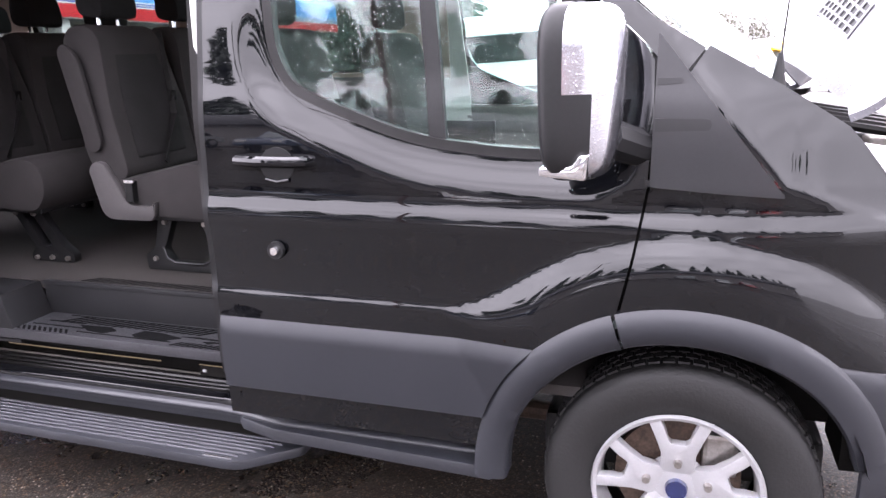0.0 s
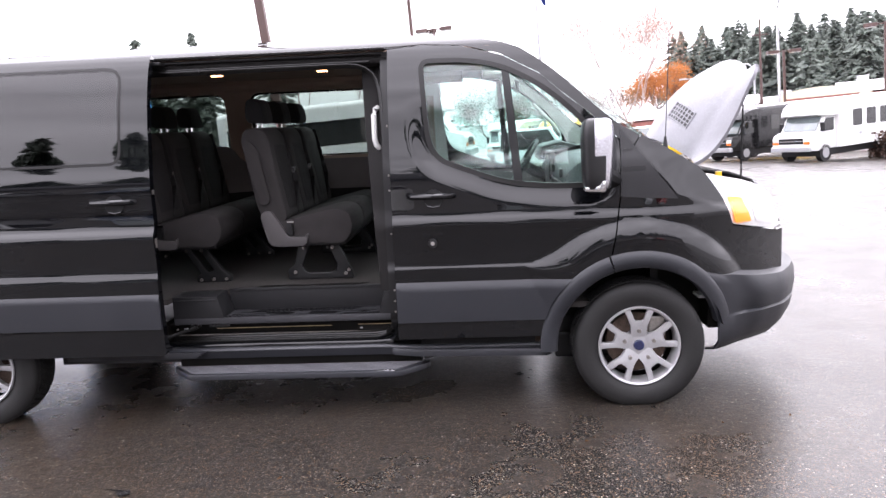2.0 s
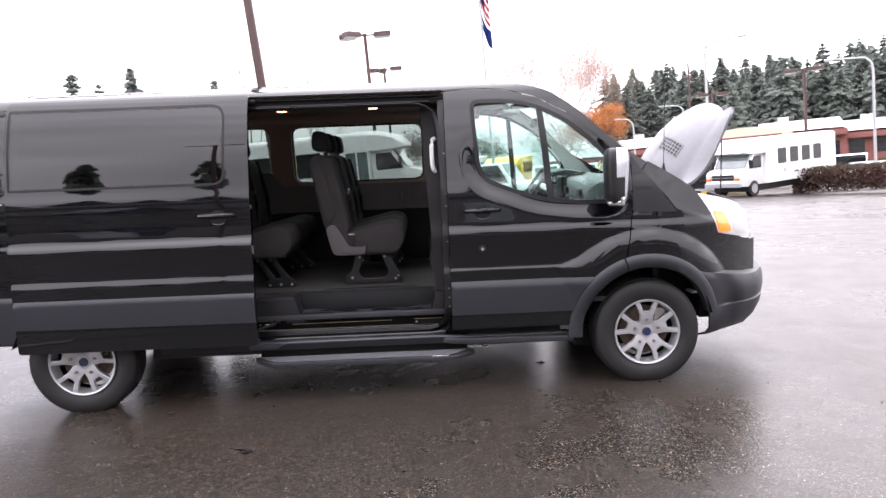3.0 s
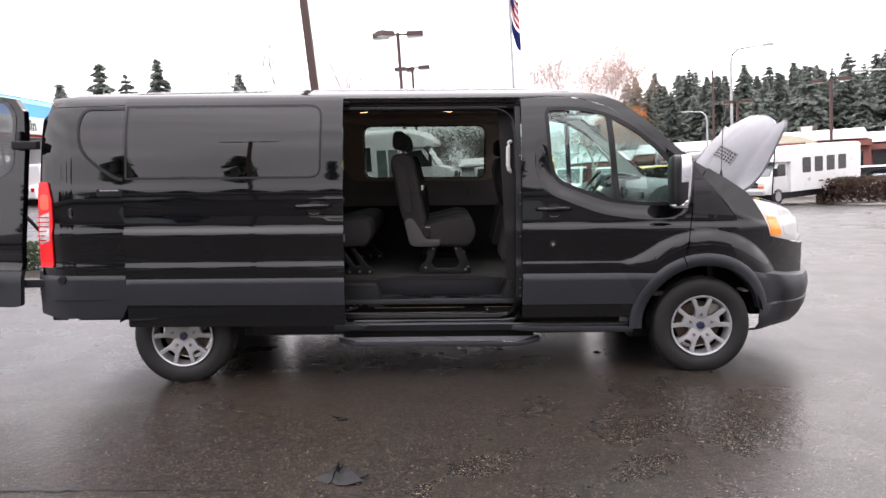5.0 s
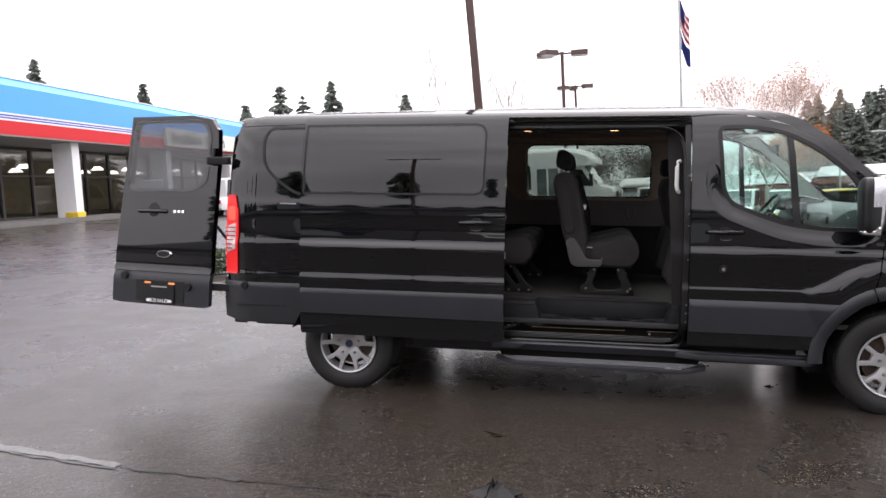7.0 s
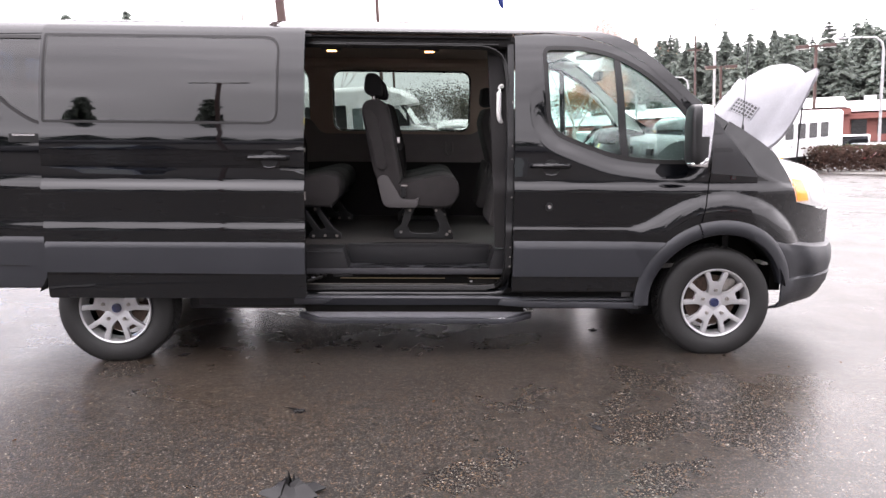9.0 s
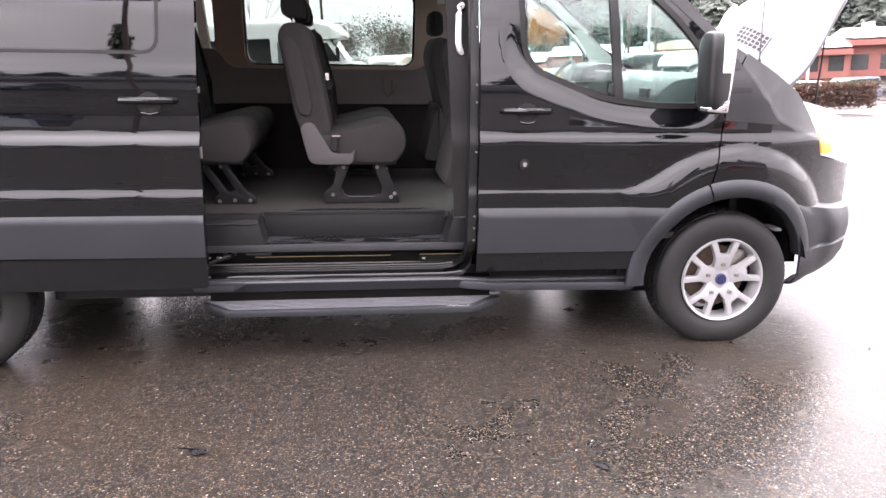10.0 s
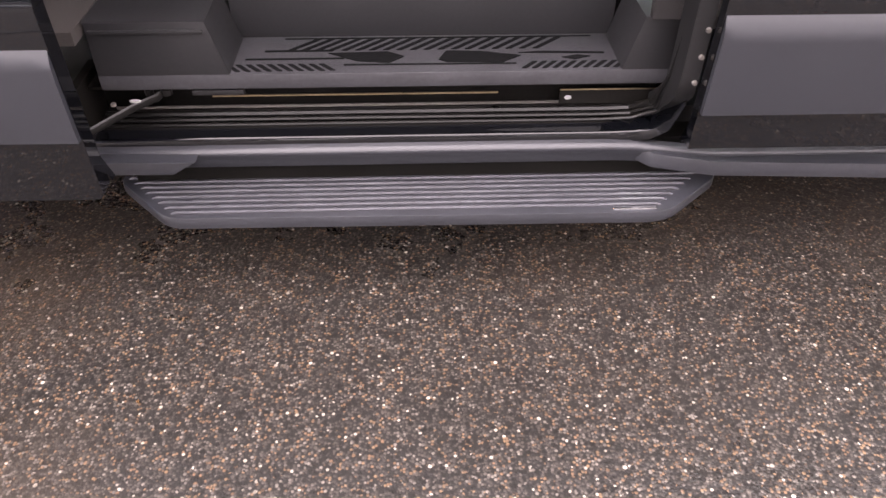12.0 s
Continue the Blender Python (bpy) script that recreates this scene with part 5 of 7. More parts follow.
# ---- tail lamp and right rear door, swung out ----
TL = rounded([(-4.735, 0.86), (-4.625, 0.86), (-4.612, 1.15), (-4.612, 1.33), (-4.645, 1.46), (-4.72, 1.46)], 0.015)
tl = part("tail_lamp", skin(TL, lambda x, z: flank(x, z) - 0.015, (), 0.03, 0.03), glow("lit_tail_lamp_body", (0.72, 0.010, 0.012), 0.30), van, "tall red tail lamp, lit at the top", True)
part("lamp_lit", skin(rounded([(-4.708, 1.265), (-4.632, 1.265), (-4.632, 1.375), (-4.708, 1.375)], 0.03), lambda x, z: flank(x, z) - 0.019, (), 0.03, 0.006), RED_GLOW, tl, "glowing bulb area", True)
part("lamp_clear", skin(rounded([(-4.715, 1.02), (-4.632, 1.05), (-4.632, 1.25), (-4.715, 1.22)], 0.006), lambda x, z: flank(x, z) - 0.019, (), 0.03, 0.006), material("clear_lamp", (0.50, 0.46, 0.46), 0.25, vary=0.3, scale=60, coat=1.0), tl, "clear reversing lamp", True)
for k in range(6):
    part("lamp_rib", B(-4.715, -4.634, flank(-4.68, 1.1) - 0.026, flank(-4.68, 1.1) - 0.018, 1.05 + 0.032 * k, 1.058 + 0.032 * k), RED_LAMP, tl)
RD = pose(-4.865, 0.04, 0, 0, 0, -10)  # local -x runs along the door from its hinge


def rdoor(x, z):
    return 0.012 * smooth01((z - 1.45) / 0.5) - 0.02 * smooth01((0.86 - z) / 0.03)


def raked(bm):
    """The door leans with the tapered rear corner that it hangs on."""
    lay = bm.verts.layers.float_vector.get("fair")
    if lay:
        bm.verts.layers.float_vector.remove(lay)
    for v in bm.verts:
        v.co.x += 0.065 * (v.co.z - 0.6)
        v.co.y += 0.09 * max(0.0, v.co.z - 1.0)
    return bm


rd_top = [(-0.905, 2.075), (-0.30, 2.075), (-0.12, 2.045), (-0.045, 1.95), (-0.02, 1.70), (-0.01, 1.40), (0.0, 0.84)]
rear_door = part("rear_door", raked(skin([(-0.965, 0.84)] + rd_top, rdoor, [rounded([(-0.88, 1.50), (-0.86, 2.02), (-0.20, 2.02), (-0.13, 1.92), (-0.13, 1.56), (-0.25, 1.50)], 0.06)], 0.04, 0.05)), PAINT, van, "open rear door in glossy black paint", True)
rear_door.matrix_local = RD


def on_rear(name, bm, mat, label="", smooth=True):
    return part(name, raked(bm), mat, rear_door, label, smooth)


on_rear("window_pane", skin(rounded([(-0.88, 1.48), (-0.88, 2.045), (-0.19, 2.045), (-0.10, 1.94), (-0.10, 1.55), (-0.23, 1.48)], 0.06), lambda x, z: rdoor(x, z) - 0.004, (), 0.08, 0.004), glass("rear_privacy_glass", (0.40, 0.41, 0.42)), "privacy glass in the rear door")
on_rear("lower_moulding", skin(rounded([(-0.97, 0.585), (-0.962, 0.842), (0.0, 0.842), (0.0, 0.585), (-0.05, 0.575), (-0.88, 0.575)], 0.02), lambda x, z: -0.022 + 0.02 * smooth01((z - 0.79) / 0.05), (), 0.04, 0.04), TRIM, "matt dark grey lower door moulding")
on_rear("plate_recess", skin(rounded([(-0.72, 0.60), (-0.72, 0.77), (-0.24, 0.77), (-0.24, 0.60)], 0.02), lambda x, z: -0.026, (), 0.05, 0.004), BLACK)
on_rear("number_plate", B(-0.63, -0.33, -0.034, -0.03, 0.585, 0.735), BLACK, "black dealer plate with a pale bar of lettering", False)
font = bpy.data.curves.new("plate_lettering", "FONT")
font.body, font.size, font.align_x, font.extrude = "BUS SALES", 0.042, "CENTER", 0.0008
font.materials.append(WHITE_BAR)
words = new("plate_lettering", font)
words.parent = rear_door
words.matrix_local = pose(-0.478, -0.0365, 0.597, 90, 0, 0)
for x in (-0.585, -0.37):
    on_rear("plate_emblem", B(x - 0.017, x + 0.017, -0.0365, -0.034, 0.60, 0.622), WHITE_BAR, "", False)
on_rear("plate_lettering", B(-0.56, -0.40, -0.0365, -0.034, 0.718, 0.728), material("grey_lettering", (0.35, 0.35, 0.35), 0.5), "", False)
for x in (-0.60, -0.36):
    on_rear("plate_lamp", B(x - 0.03, x + 0.03, -0.03, -0.024, 0.745, 0.76), glow("plate_lamp", (1.0, 0.35, 0.1), 0.2), "small warm plate lamp", False)
on_rear("badge", cyl(bmesh.new(), 0.05, 0.046, 0.012, pose(-0.46, -0.008, 0.985, 90) @ Matrix.Diagonal((1.5, 0.62, 1, 1)), 32), CHROME, "oval bright badge")
on_rear("badge_field", cyl(bmesh.new(), 0.05, 0.048, 0.006, pose(-0.46, -0.015, 0.985, 90) @ Matrix.Diagonal((1.3, 0.5, 1, 1)), 32), BLACK)
for x in (-0.40, -0.36, -0.32):
    on_rear("badge_bar", B(x, x + 0.022, -0.006, 0.002, 1.313, 1.333), CHROME, "", False)
on_rear("handle_cup", cyl(bmesh.new(), 0.06, 0.055, 0.006, pose(-0.60, 0.0, 1.335, 90), 24), BLACK)
bm = bmesh.new()
tube(bm, [(-0.74, 0.0, 1.32), (-0.72, -0.03, 1.325), (-0.50, -0.03, 1.325), (-0.48, 0.0, 1.32)], 0.017, 8)
on_rear("handle", bm, PAINT, "black pull handle")
for x, z in ((-0.20, 0.735), (-0.84, 0.80)):
    on_rear("parking_sensor", cyl(bmesh.new(), 0.035, 0.03, 0.02, pose(x, -0.03, z, 90), 20), BLACK)
on_rear("latch", B(-0.075, -0.045, -0.02, 0.0, 1.70, 1.82, bevel=0.006), BLACK, "", False)
for z in (1.72, 0.74):
    part("rear_hinge", B(-4.88, -4.70, 0.06, 0.12, z - 0.03, z + 0.03, bevel=0.01), BLACK, van, "black rear door hinge")
bm = bmesh.new()
tube(bm, [(-4.70, 0.12, 1.12), (-4.74, 0.14, 1.08), (-4.79, 0.13, 1.15), (-4.83, 0.10, 1.22), (-4.88, 0.08, 1.26)], 0.012, 8)
part("door_loom", bm, RUBBER, van, "black cable loom to the rear door", True)


# ---- seats ----
def cushion(pts, y0, y1, bev=0.03):
    bm = bmesh.new()
    prism(bm, rounded(pts, 0.05, 5), y0, y1, "y", bev)
    return bm


def taper(me, y):
    """Shoulders of a backrest: narrower towards the top."""
    for v in me.vertices:
        v.co.y = y + (v.co.y - y) * (1 - 0.20 * smooth01((v.co.z - 1.32) / 0.32))


def bench(dx, seats, detail=True):
    """A three-place bench on two black steel leg frames, facing the nose."""
    bm = bmesh.new()
    box(bm, -2.05 + dx, -1.66 + dx, seats[0] - 0.20, seats[-1] + 0.20, 0.925, 0.96, bevel=0.008)
    be = part("bench_seat", bm, BLACK, van, "grey cloth bench seat with three places")
    for y in seats:
        part("seat_cushion", cushion([(-2.10 + dx, 0.945), (-1.66 + dx, 0.93), (-1.60 + dx, 1.02), (-1.62 + dx, 1.13), (-1.72 + dx, 1.155), (-2.02 + dx, 1.085), (-2.12 + dx, 1.10)], y - 0.222, y + 0.222), FABRIC, be, "", True)
        b = part("backrest", cushion([(-2.13 + dx, 1.06), (-1.99 + dx, 1.08), (-2.03 + dx, 1.30), (-2.09 + dx, 1.60), (-2.14 + dx, 1.645), (-2.235 + dx, 1.64), (-2.265 + dx, 1.58), (-2.18 + dx, 1.15)], y - 0.222, y + 0.222), FABRIC, be, "", True)
        ins = part("backrest_insert", cushion([(-2.06 + dx, 1.14), (-1.995 + dx, 1.14), (-2.035 + dx, 1.35), (-2.085 + dx, 1.57), (-2.13 + dx, 1.57)], y - 0.15, y + 0.15, 0.012), FABRIC_MID, be, "woven backrest centre", True)
        taper(ins.data, y)
        taper(b.data, y)
        part("headrest", cushion([(-2.245 + dx, 1.675), (-2.13 + dx, 1.665), (-2.125 + dx, 1.72), (-2.15 + dx, 1.815), (-2.235 + dx, 1.82), (-2.25 + dx, 1.75)], y - 0.102, y + 0.102, 0.020), FABRIC_DARK, be, "padded headrest", True)
        for s in (-0.05, 0.05):
            bm = bmesh.new()
            tube(bm, [(-2.19 + dx, y + s, 1.60), (-2.19 + dx, y + s, 1.68)], 0.007, 8)
            part("headrest_post", bm, CHROME, be, "", True)
        bm = bmesh.new()
        tube(bm, [(-2.10 + dx, y + 0.17, 1.62), (-2.01 + dx, y + 0.10, 1.30), (-1.98 + dx, y - 0.02, 1.12)], 0.018, 6, flat=0.2)
        part("seat_belt", bm, LINING_DARK, be, "", True)
        part("belt_tongue", B(-2.035 + dx, -2.015 + dx, y + 0.10, y + 0.13, 1.35, 1.39), CHROME, be)
    y0 = seats[0] - 0.235
    sh = part("side_shield", cushion([(-2.16 + dx, 1.12), (-2.13 + dx, 1.15), (-2.09 + dx, 1.145), (-2.03 + dx, 1.05), (-2.0 + dx, 0.99), (-1.90 + dx, 0.985), (-1.875 + dx, 1.01), (-1.885 + dx, 0.93), (-2.115 + dx, 0.93)], y0 - 0.01, y0 + 0.02, 0.008), SEAT_PLASTIC, be, "light grey plastic side shield", True)
    part("back_shell", cushion([(-2.24 + dx, 1.55), (-2.21 + dx, 1.58), (-2.15 + dx, 1.53), (-2.09 + dx, 1.22), (-2.11 + dx, 1.18), (-2.16 + dx, 1.19)], y0, y0 + 0.02, 0.006), FABRIC, be, "grey hinge cover beside the backrest", True)
    part("buckle", B(-2.0 + dx, -1.965 + dx, y0 - 0.015, y0 + 0.02, 1.0, 1.08, bevel=0.006), BLACK, be)
    part("buckle_plate", B(-1.995 + dx, -1.955 + dx, y0 - 0.02, y0 - 0.012, 1.075, 1.085), CHROME, be)
    for yl in (seats[0] - 0.10, seats[-1] - 0.05):
        out = [(-2.045 + dx, 0.702), (-1.635 + dx, 0.702), (-1.65 + dx, 0.76), (-1.73 + dx, 0.93), (-1.79 + dx, 0.93), (-1.735 + dx, 0.79), (-1.76 + dx, 0.74), (-1.93 + dx, 0.74), (-1.955 + dx, 0.79), (-1.90 + dx, 0.93), (-1.97 + dx, 0.93), (-2.0 + dx, 0.80), (-2.05 + dx, 0.76)]
        if not detail or dx < -0.1:  # the rear benches stand on leaning twin struts
            out = [(x + dx, z) for x, z in ((-1.83, 0.702), (-1.61, 0.702), (-1.61, 0.74), (-1.665, 0.78), (-1.765, 0.93), (-1.81, 0.93), (-1.715, 0.775), (-1.755, 0.765), (-1.865, 0.93), (-1.91, 0.93), (-1.80, 0.76), (-1.83, 0.735))]
        bm = bmesh.new()
        prism(bm, rounded(out, 0.012, 3), yl - 0.02, yl + 0.02, "y", 0.004)
        part("leg_frame", bm, BLACK, be, "black steel leg frame", True)
        if detail and dx > -0.1:
            bm = bmesh.new()
            tube(bm, [(-1.96 + dx, yl - 0.022, 0.80), (-1.945 + dx, yl - 0.022, 0.755), (-1.91 + dx, yl - 0.022, 0.738), (-1.78 + dx, yl - 0.022, 0.738), (-1.745 + dx, yl - 0.022, 0.755), (-1.735 + dx, yl - 0.022, 0.80)], 0.006, 6)
            part("leg_bar", bm, BLACK, be, "", True)
        for bx, bz in ((-2.0, 0.75), (-1.94, 0.90), (-1.685, 0.735), (-1.665, 0.755), (-1.76, 0.90)) if detail and dx > -0.1 else ((-1.80, 0.718), (-1.72, 0.722), (-1.64, 0.722), (-1.88, 0.905), (-1.785, 0.905)):
            part("leg_bolt", cyl(bmesh.new(), 0.011, 0.009, 0.016, pose(bx + dx, yl - 0.025, bz, 90), 10), STEEL, be)
    return be


bench(0.0, (0.735, 1.19, 1.645))
bench(-0.80, (0.735, 1.19, 1.645))
bench(-1.60, (0.735, 1.19, 1.645), False)


def cab_seat(y):
    be = part("cab_seat", cushion([(-1.24, 0.70), (-0.74, 0.70), (-0.72, 0.86), (-1.22, 0.86)], y - 0.2, y + 0.2), BLACK, van, "grey cloth cab seat")
    part("seat_cushion", cushion([(-1.26, 0.87), (-0.72, 0.87), (-0.68, 0.98), (-0.72, 1.06), (-1.17, 1.02)], y - 0.24, y + 0.24), FABRIC, be, "", True)
    part("backrest", cushion([(-1.28, 0.98), (-1.14, 1.02), (-1.21, 1.35), (-1.28, 1.60), (-1.37, 1.61), (-1.41, 1.5)], y - 0.235, y + 0.235), FABRIC, be, "", True)
    part("headrest", cushion([(-1.40, 1.62), (-1.30, 1.61), (-1.31, 1.76), (-1.39, 1.77)], y - 0.125, y + 0.125), FABRIC_DARK, be, "", True)
    part("seat_base_cover", cushion([(-1.44, 0.84), (-1.32, 0.84), (-1.28, 1.05), (-1.35, 1.22)], y - 0.24, y + 0.24, 0.015), FABRIC, be, "", True)
    return be


cab_seat(0.50)
cab_seat(1.55)
bm = bmesh.new()
tube(bm, [(-1.372, 0.190, 1.50), (-1.385, 0.172, 1.52), (-1.392, 0.165, 1.55), (-1.392, 0.168, 1.68), (-1.385, 0.180, 1.71), (-1.372, 0.20, 1.72)], 0.015, 8)
part("grab_handle", bm, material("white_plastic", (0.62, 0.62, 0.6), 0.4), van, "white grab handle on the door pillar", True)
part("pillar_lining", skin([(-1.40, 0.72), (-1.46, 1.95), (-1.33, 1.95), (-1.33, 0.72)], lambda x, z: flank(x, z) + 0.13, (), 0.08, 0.02), LINING_DARK, van, "dark pillar lining", True)
bm = bmesh.new()
prism(bm, rounded([(-0.24, 0.98), (-0.38, 1.18), (-0.38, 1.31), (-0.28, 1.395), (-0.03, 1.425), (0.05, 1.41), (0.05, 0.95)], 0.05), 0.235, W - 0.235, "y", 0.03)
dash = part("dashboard", bm, material("grey_dash_plastic", (0.085, 0.084, 0.086), 0.55, vary=0.12, bump=0.2, bump_scale=500, spec=0.3), van, "grey moulded dashboard", True)
part("instrument_hood", prism(bmesh.new(), rounded([(-0.44, 1.34), (-0.42, 1.44), (-0.28, 1.47), (-0.10, 1.425), (-0.28, 1.35)], 0.03), 1.34, 1.76, "y", 0.03), BLACK, dash, "", True)
part("centre_screen", B(-0.40, -0.36, 0.90, 1.16, 1.24, 1.42, bevel=0.01), BLACK, dash)
part("glove_box_lid", B(-0.395, -0.375, 0.32, 0.80, 1.10, 1.27, bevel=0.01), LINING_DARK, dash)
for yv in (0.36, 0.84, 1.22):
    part("air_vent", B(-0.392, -0.372, yv - 0.06, yv + 0.06, 1.295, 1.345, bevel=0.008), BLACK, dash)
bm = bmesh.new()
ringp = [(-0.53 + 0.10 * math.sin(2 * math.pi * k / 24), 1.55 + 0.19 * math.cos(2 * math.pi * k / 24), 1.31 + 0.16 * math.sin(2 * math.pi * k / 24)) for k in range(25)]
tube(bm, ringp, 0.015, 8)
wheel = part("steering_wheel", bm, BLACK, van, "black steering wheel", True)
part("wheel_hub", box(bmesh.new(), -0.045, 0.045, -0.075, 0.075, -0.03, 0.03, pose(-0.52, 1.55, 1.305, 0, -58, 0), bevel=0.02), BLACK, wheel, "", True)
for a in (0, 180, 270):
    part("wheel_spoke", tube(bmesh.new(), [(-0.52, 1.55, 1.305), (-0.53 + 0.095 * math.sin(radians(a)), 1.55 + 0.185 * math.cos(radians(a)), 1.31 + 0.155 * math.sin(radians(a)))], 0.014, 8), BLACK, wheel, "", True)
bm = bmesh.new()
tube(bm, [(-0.51, 1.55, 1.295), (-0.30, 1.55, 1.17)], 0.04, 8)
part("steering_column", bm, BLACK, van, "", True)

# ---- the lot ----
def asphalt():
    m = bpy.data.materials.new("wet_asphalt")
    m.use_nodes = True
    n, l = m.node_tree.nodes, m.node_tree.links
    p = n["Principled BSDF"]
    tc = n.new("ShaderNodeTexCoord")

    def noise_at(scale, detail=3, rough=0.55):
        t = n.new("ShaderNodeTexNoise")
        t.inputs["Scale"].default_value, t.inputs["Detail"].default_value, t.inputs["Roughness"].default_value = scale, detail, rough
        l.new(tc.outputs["Object"], t.inputs["Vector"])
        return t.outputs[0]

    def ramp(src, a, b, lo=0.0, hi=1.0):
        r = n.new("ShaderNodeMapRange")
        r.inputs["From Min"].default_value, r.inputs["From Max"].default_value = a, b
        r.inputs["To Min"].default_value, r.inputs["To Max"].default_value = lo, hi
        l.new(src, r.inputs["Value"])
        return r.outputs[0]

    def mix(fac, a, b):
        x = n.new("ShaderNodeMix")
        x.data_type = "RGBA"
        if isinstance(fac, float):
            x.inputs[0].default_value = fac
        else:
            l.new(fac, x.inputs[0])
        for k, v in ((6, a), (7, b)):
            if isinstance(v, tuple):
                x.inputs[k].default_value = (*v, 1)
            else:
                l.new(v, x.inputs[k])
        return x.outputs[2]

    stones = n.new("ShaderNodeTexVoronoi")
    stones.inputs["Scale"].default_value = 150
    l.new(tc.outputs["Object"], stones.inputs["Vector"])
    sep = n.new("ShaderNodeSeparateColor")
    l.new(stones.outputs["Color"], sep.inputs[0])
    tone = n.new("ShaderNodeValToRGB")
    tone.color_ramp.interpolation = "CONSTANT"
    els = tone.color_ramp.elements
    els[0].position, els[0].color = 0.0, (0.014, 0.0127, 0.0115, 1)
    els[1].position, els[1].color = 0.28, (0.035, 0.0305, 0.0265, 1)
    for pos, c in ((0.50, (0.046, 0.0395, 0.034)), (0.72, (0.080, 0.070, 0.060)), (0.80, (0.120, 0.074, 0.044)), (0.88, (0.125, 0.110, 0.095)), (0.94, (0.14, 0.092, 0.054)), (0.985, (0.29, 0.26, 0.22))):
        e = els.new(pos)
        e.color = (*c, 1)
    l.new(sep.outputs[0], tone.inputs[0])
    grains = mix(ramp(stones.outputs["Distance"], 0.42, 0.72), tone.outputs[0], (0.012, 0.011, 0.010))
    # pale flecks: light aggregate, and glints of wet stones put into the colour
    flecks = n.new("ShaderNodeTexVoronoi")
    flecks.inputs["Scale"].default_value = 62
    l.new(tc.outputs["Object"], flecks.inputs["Vector"])
    sep2 = n.new("ShaderNodeSeparateColor")
    l.new(flecks.outputs["Color"], sep2.inputs[0])
    chosen = n.new("ShaderNodeMath")
    chosen.operation = "MULTIPLY"
    l.new(ramp(sep2.outputs[0], 0.91, 0.995), chosen.inputs[0])
    l.new(ramp(flecks.outputs["Distance"], 0.34, 0.22), chosen.inputs[1])
    grains = mix(chosen.outputs[0], grains, (0.40, 0.355, 0.295))
    # shade of small pits put into the colour as dark spots, without depth
    pit_shade = n.new("ShaderNodeMath")
    pit_shade.operation = "MULTIPLY"
    l.new(ramp(sep2.outputs[1], 0.55, 0.75), pit_shade.inputs[0])
    l.new(ramp(flecks.outputs["Distance"], 0.5, 0.3), pit_shade.inputs[1])
    grains = mix(pit_shade.outputs[0], grains, (0.009, 0.008, 0.0075))
    sheen = ramp(noise_at(0.35, 4), 0.38, 0.66)
    grains = mix(ramp(noise_at(26, 4, 0.75), 0.42, 0.62, 0.0, 0.45), grains, (0.012, 0.011, 0.010))
    stained = mix(ramp(noise_at(1.7, 5, 0.6), 0.4, 0.8, 0.0, 0.22), grains, (0.022, 0.019, 0.017))
    stained = mix(ramp(noise_at(0.8, 4, 0.6), 0.50, 0.75, 0.0, 0.30), stained, (0.050, 0.032, 0.018))
    dim = n.new("ShaderNodeVectorMath")
    dim.operation = "SCALE"
    dim.inputs["Scale"].default_value = 0.92
    l.new(stained, dim.inputs[0])
    stained = dim.outputs[0]
    p.inputs["Specular IOR Level"].default_value = 0.20
    l.new(stained, p.inputs["Base Color"])
    film = ramp(noise_at(2.2, 5, 0.6), 0.35, 0.7, 0.27, 0.36)
    wet = n.new("ShaderNodeMath")
    wet.operation = "MULTIPLY_ADD"
    wet.inputs[1].default_value, wet.inputs[2].default_value = -0.08, 0.08
    l.new(sheen, wet.inputs[0])
    tot = n.new("ShaderNodeMath")
    tot.operation = "ADD"
    l.new(film, tot.inputs[0])
    l.new(wet.outputs[0], tot.inputs[1])
    sub = n.new("ShaderNodeMath")
    sub.operation = "SUBTRACT"
    l.new(tot.outputs[0], sub.inputs[0])
    sub.inputs[1].default_value = 0.06
    l.new(sub.outputs[0], p.inputs["Roughness"])
    b1 = n.new("ShaderNodeBump")
    b1.inputs["Strength"].default_value, b1.inputs["Distance"].default_value = 0.16, 0.003
    l.new(ramp(stones.outputs["Distance"], 0.6, 0.1), b1.inputs["Height"])
    b2 = n.new("ShaderNodeBump")
    b2.inputs["Strength"].default_value, b2.inputs["Distance"].default_value = 0.30, 0.008
    l.new(noise_at(26, 3, 0.65), b2.inputs["Height"])
    l.new(b1.outputs[0], b2.inputs["Normal"])
    l.new(b2.outputs[0], p.inputs["Normal"])
    return m


ASPHALT = asphalt()


def axis_steps():
    near = [i * 1.0 for i in range(-30, 31)]
    far = [36, 45, 60, 75, 90, 120, 180, 300, 600, 1500]
    return [-v for v in far[::-1]] + near + far


bm = bmesh.new()
xs = axis_steps()
grid(bm, [[(x, y + 5, ground_z(x, y + 5)) for y in xs] for x in xs])
bmesh.ops.recalc_face_normals(bm, faces=bm.faces)
me = bpy.data.meshes.new("ground")
for fa in bm.faces:
    fa.smooth = True
bm.to_mesh(me)
bm.free()
me.materials.append(ASPHALT)
ground = tagged(new("ground", me), "wet dark asphalt lot with pale aggregate and painted glints", "asphalt", kind="structure")

PALE_LINE = material("worn_white_line", (0.105, 0.104, 0.10), 0.5, vary=0.5, scale=9, fine=60, coords="Object")
CRACK = material("tar_seam", (0.012, 0.012, 0.012), 0.4, vary=0.2)


def on_ground(x, y, dz=0.004):
    return (x, y, ground_z(x, y) + dz)


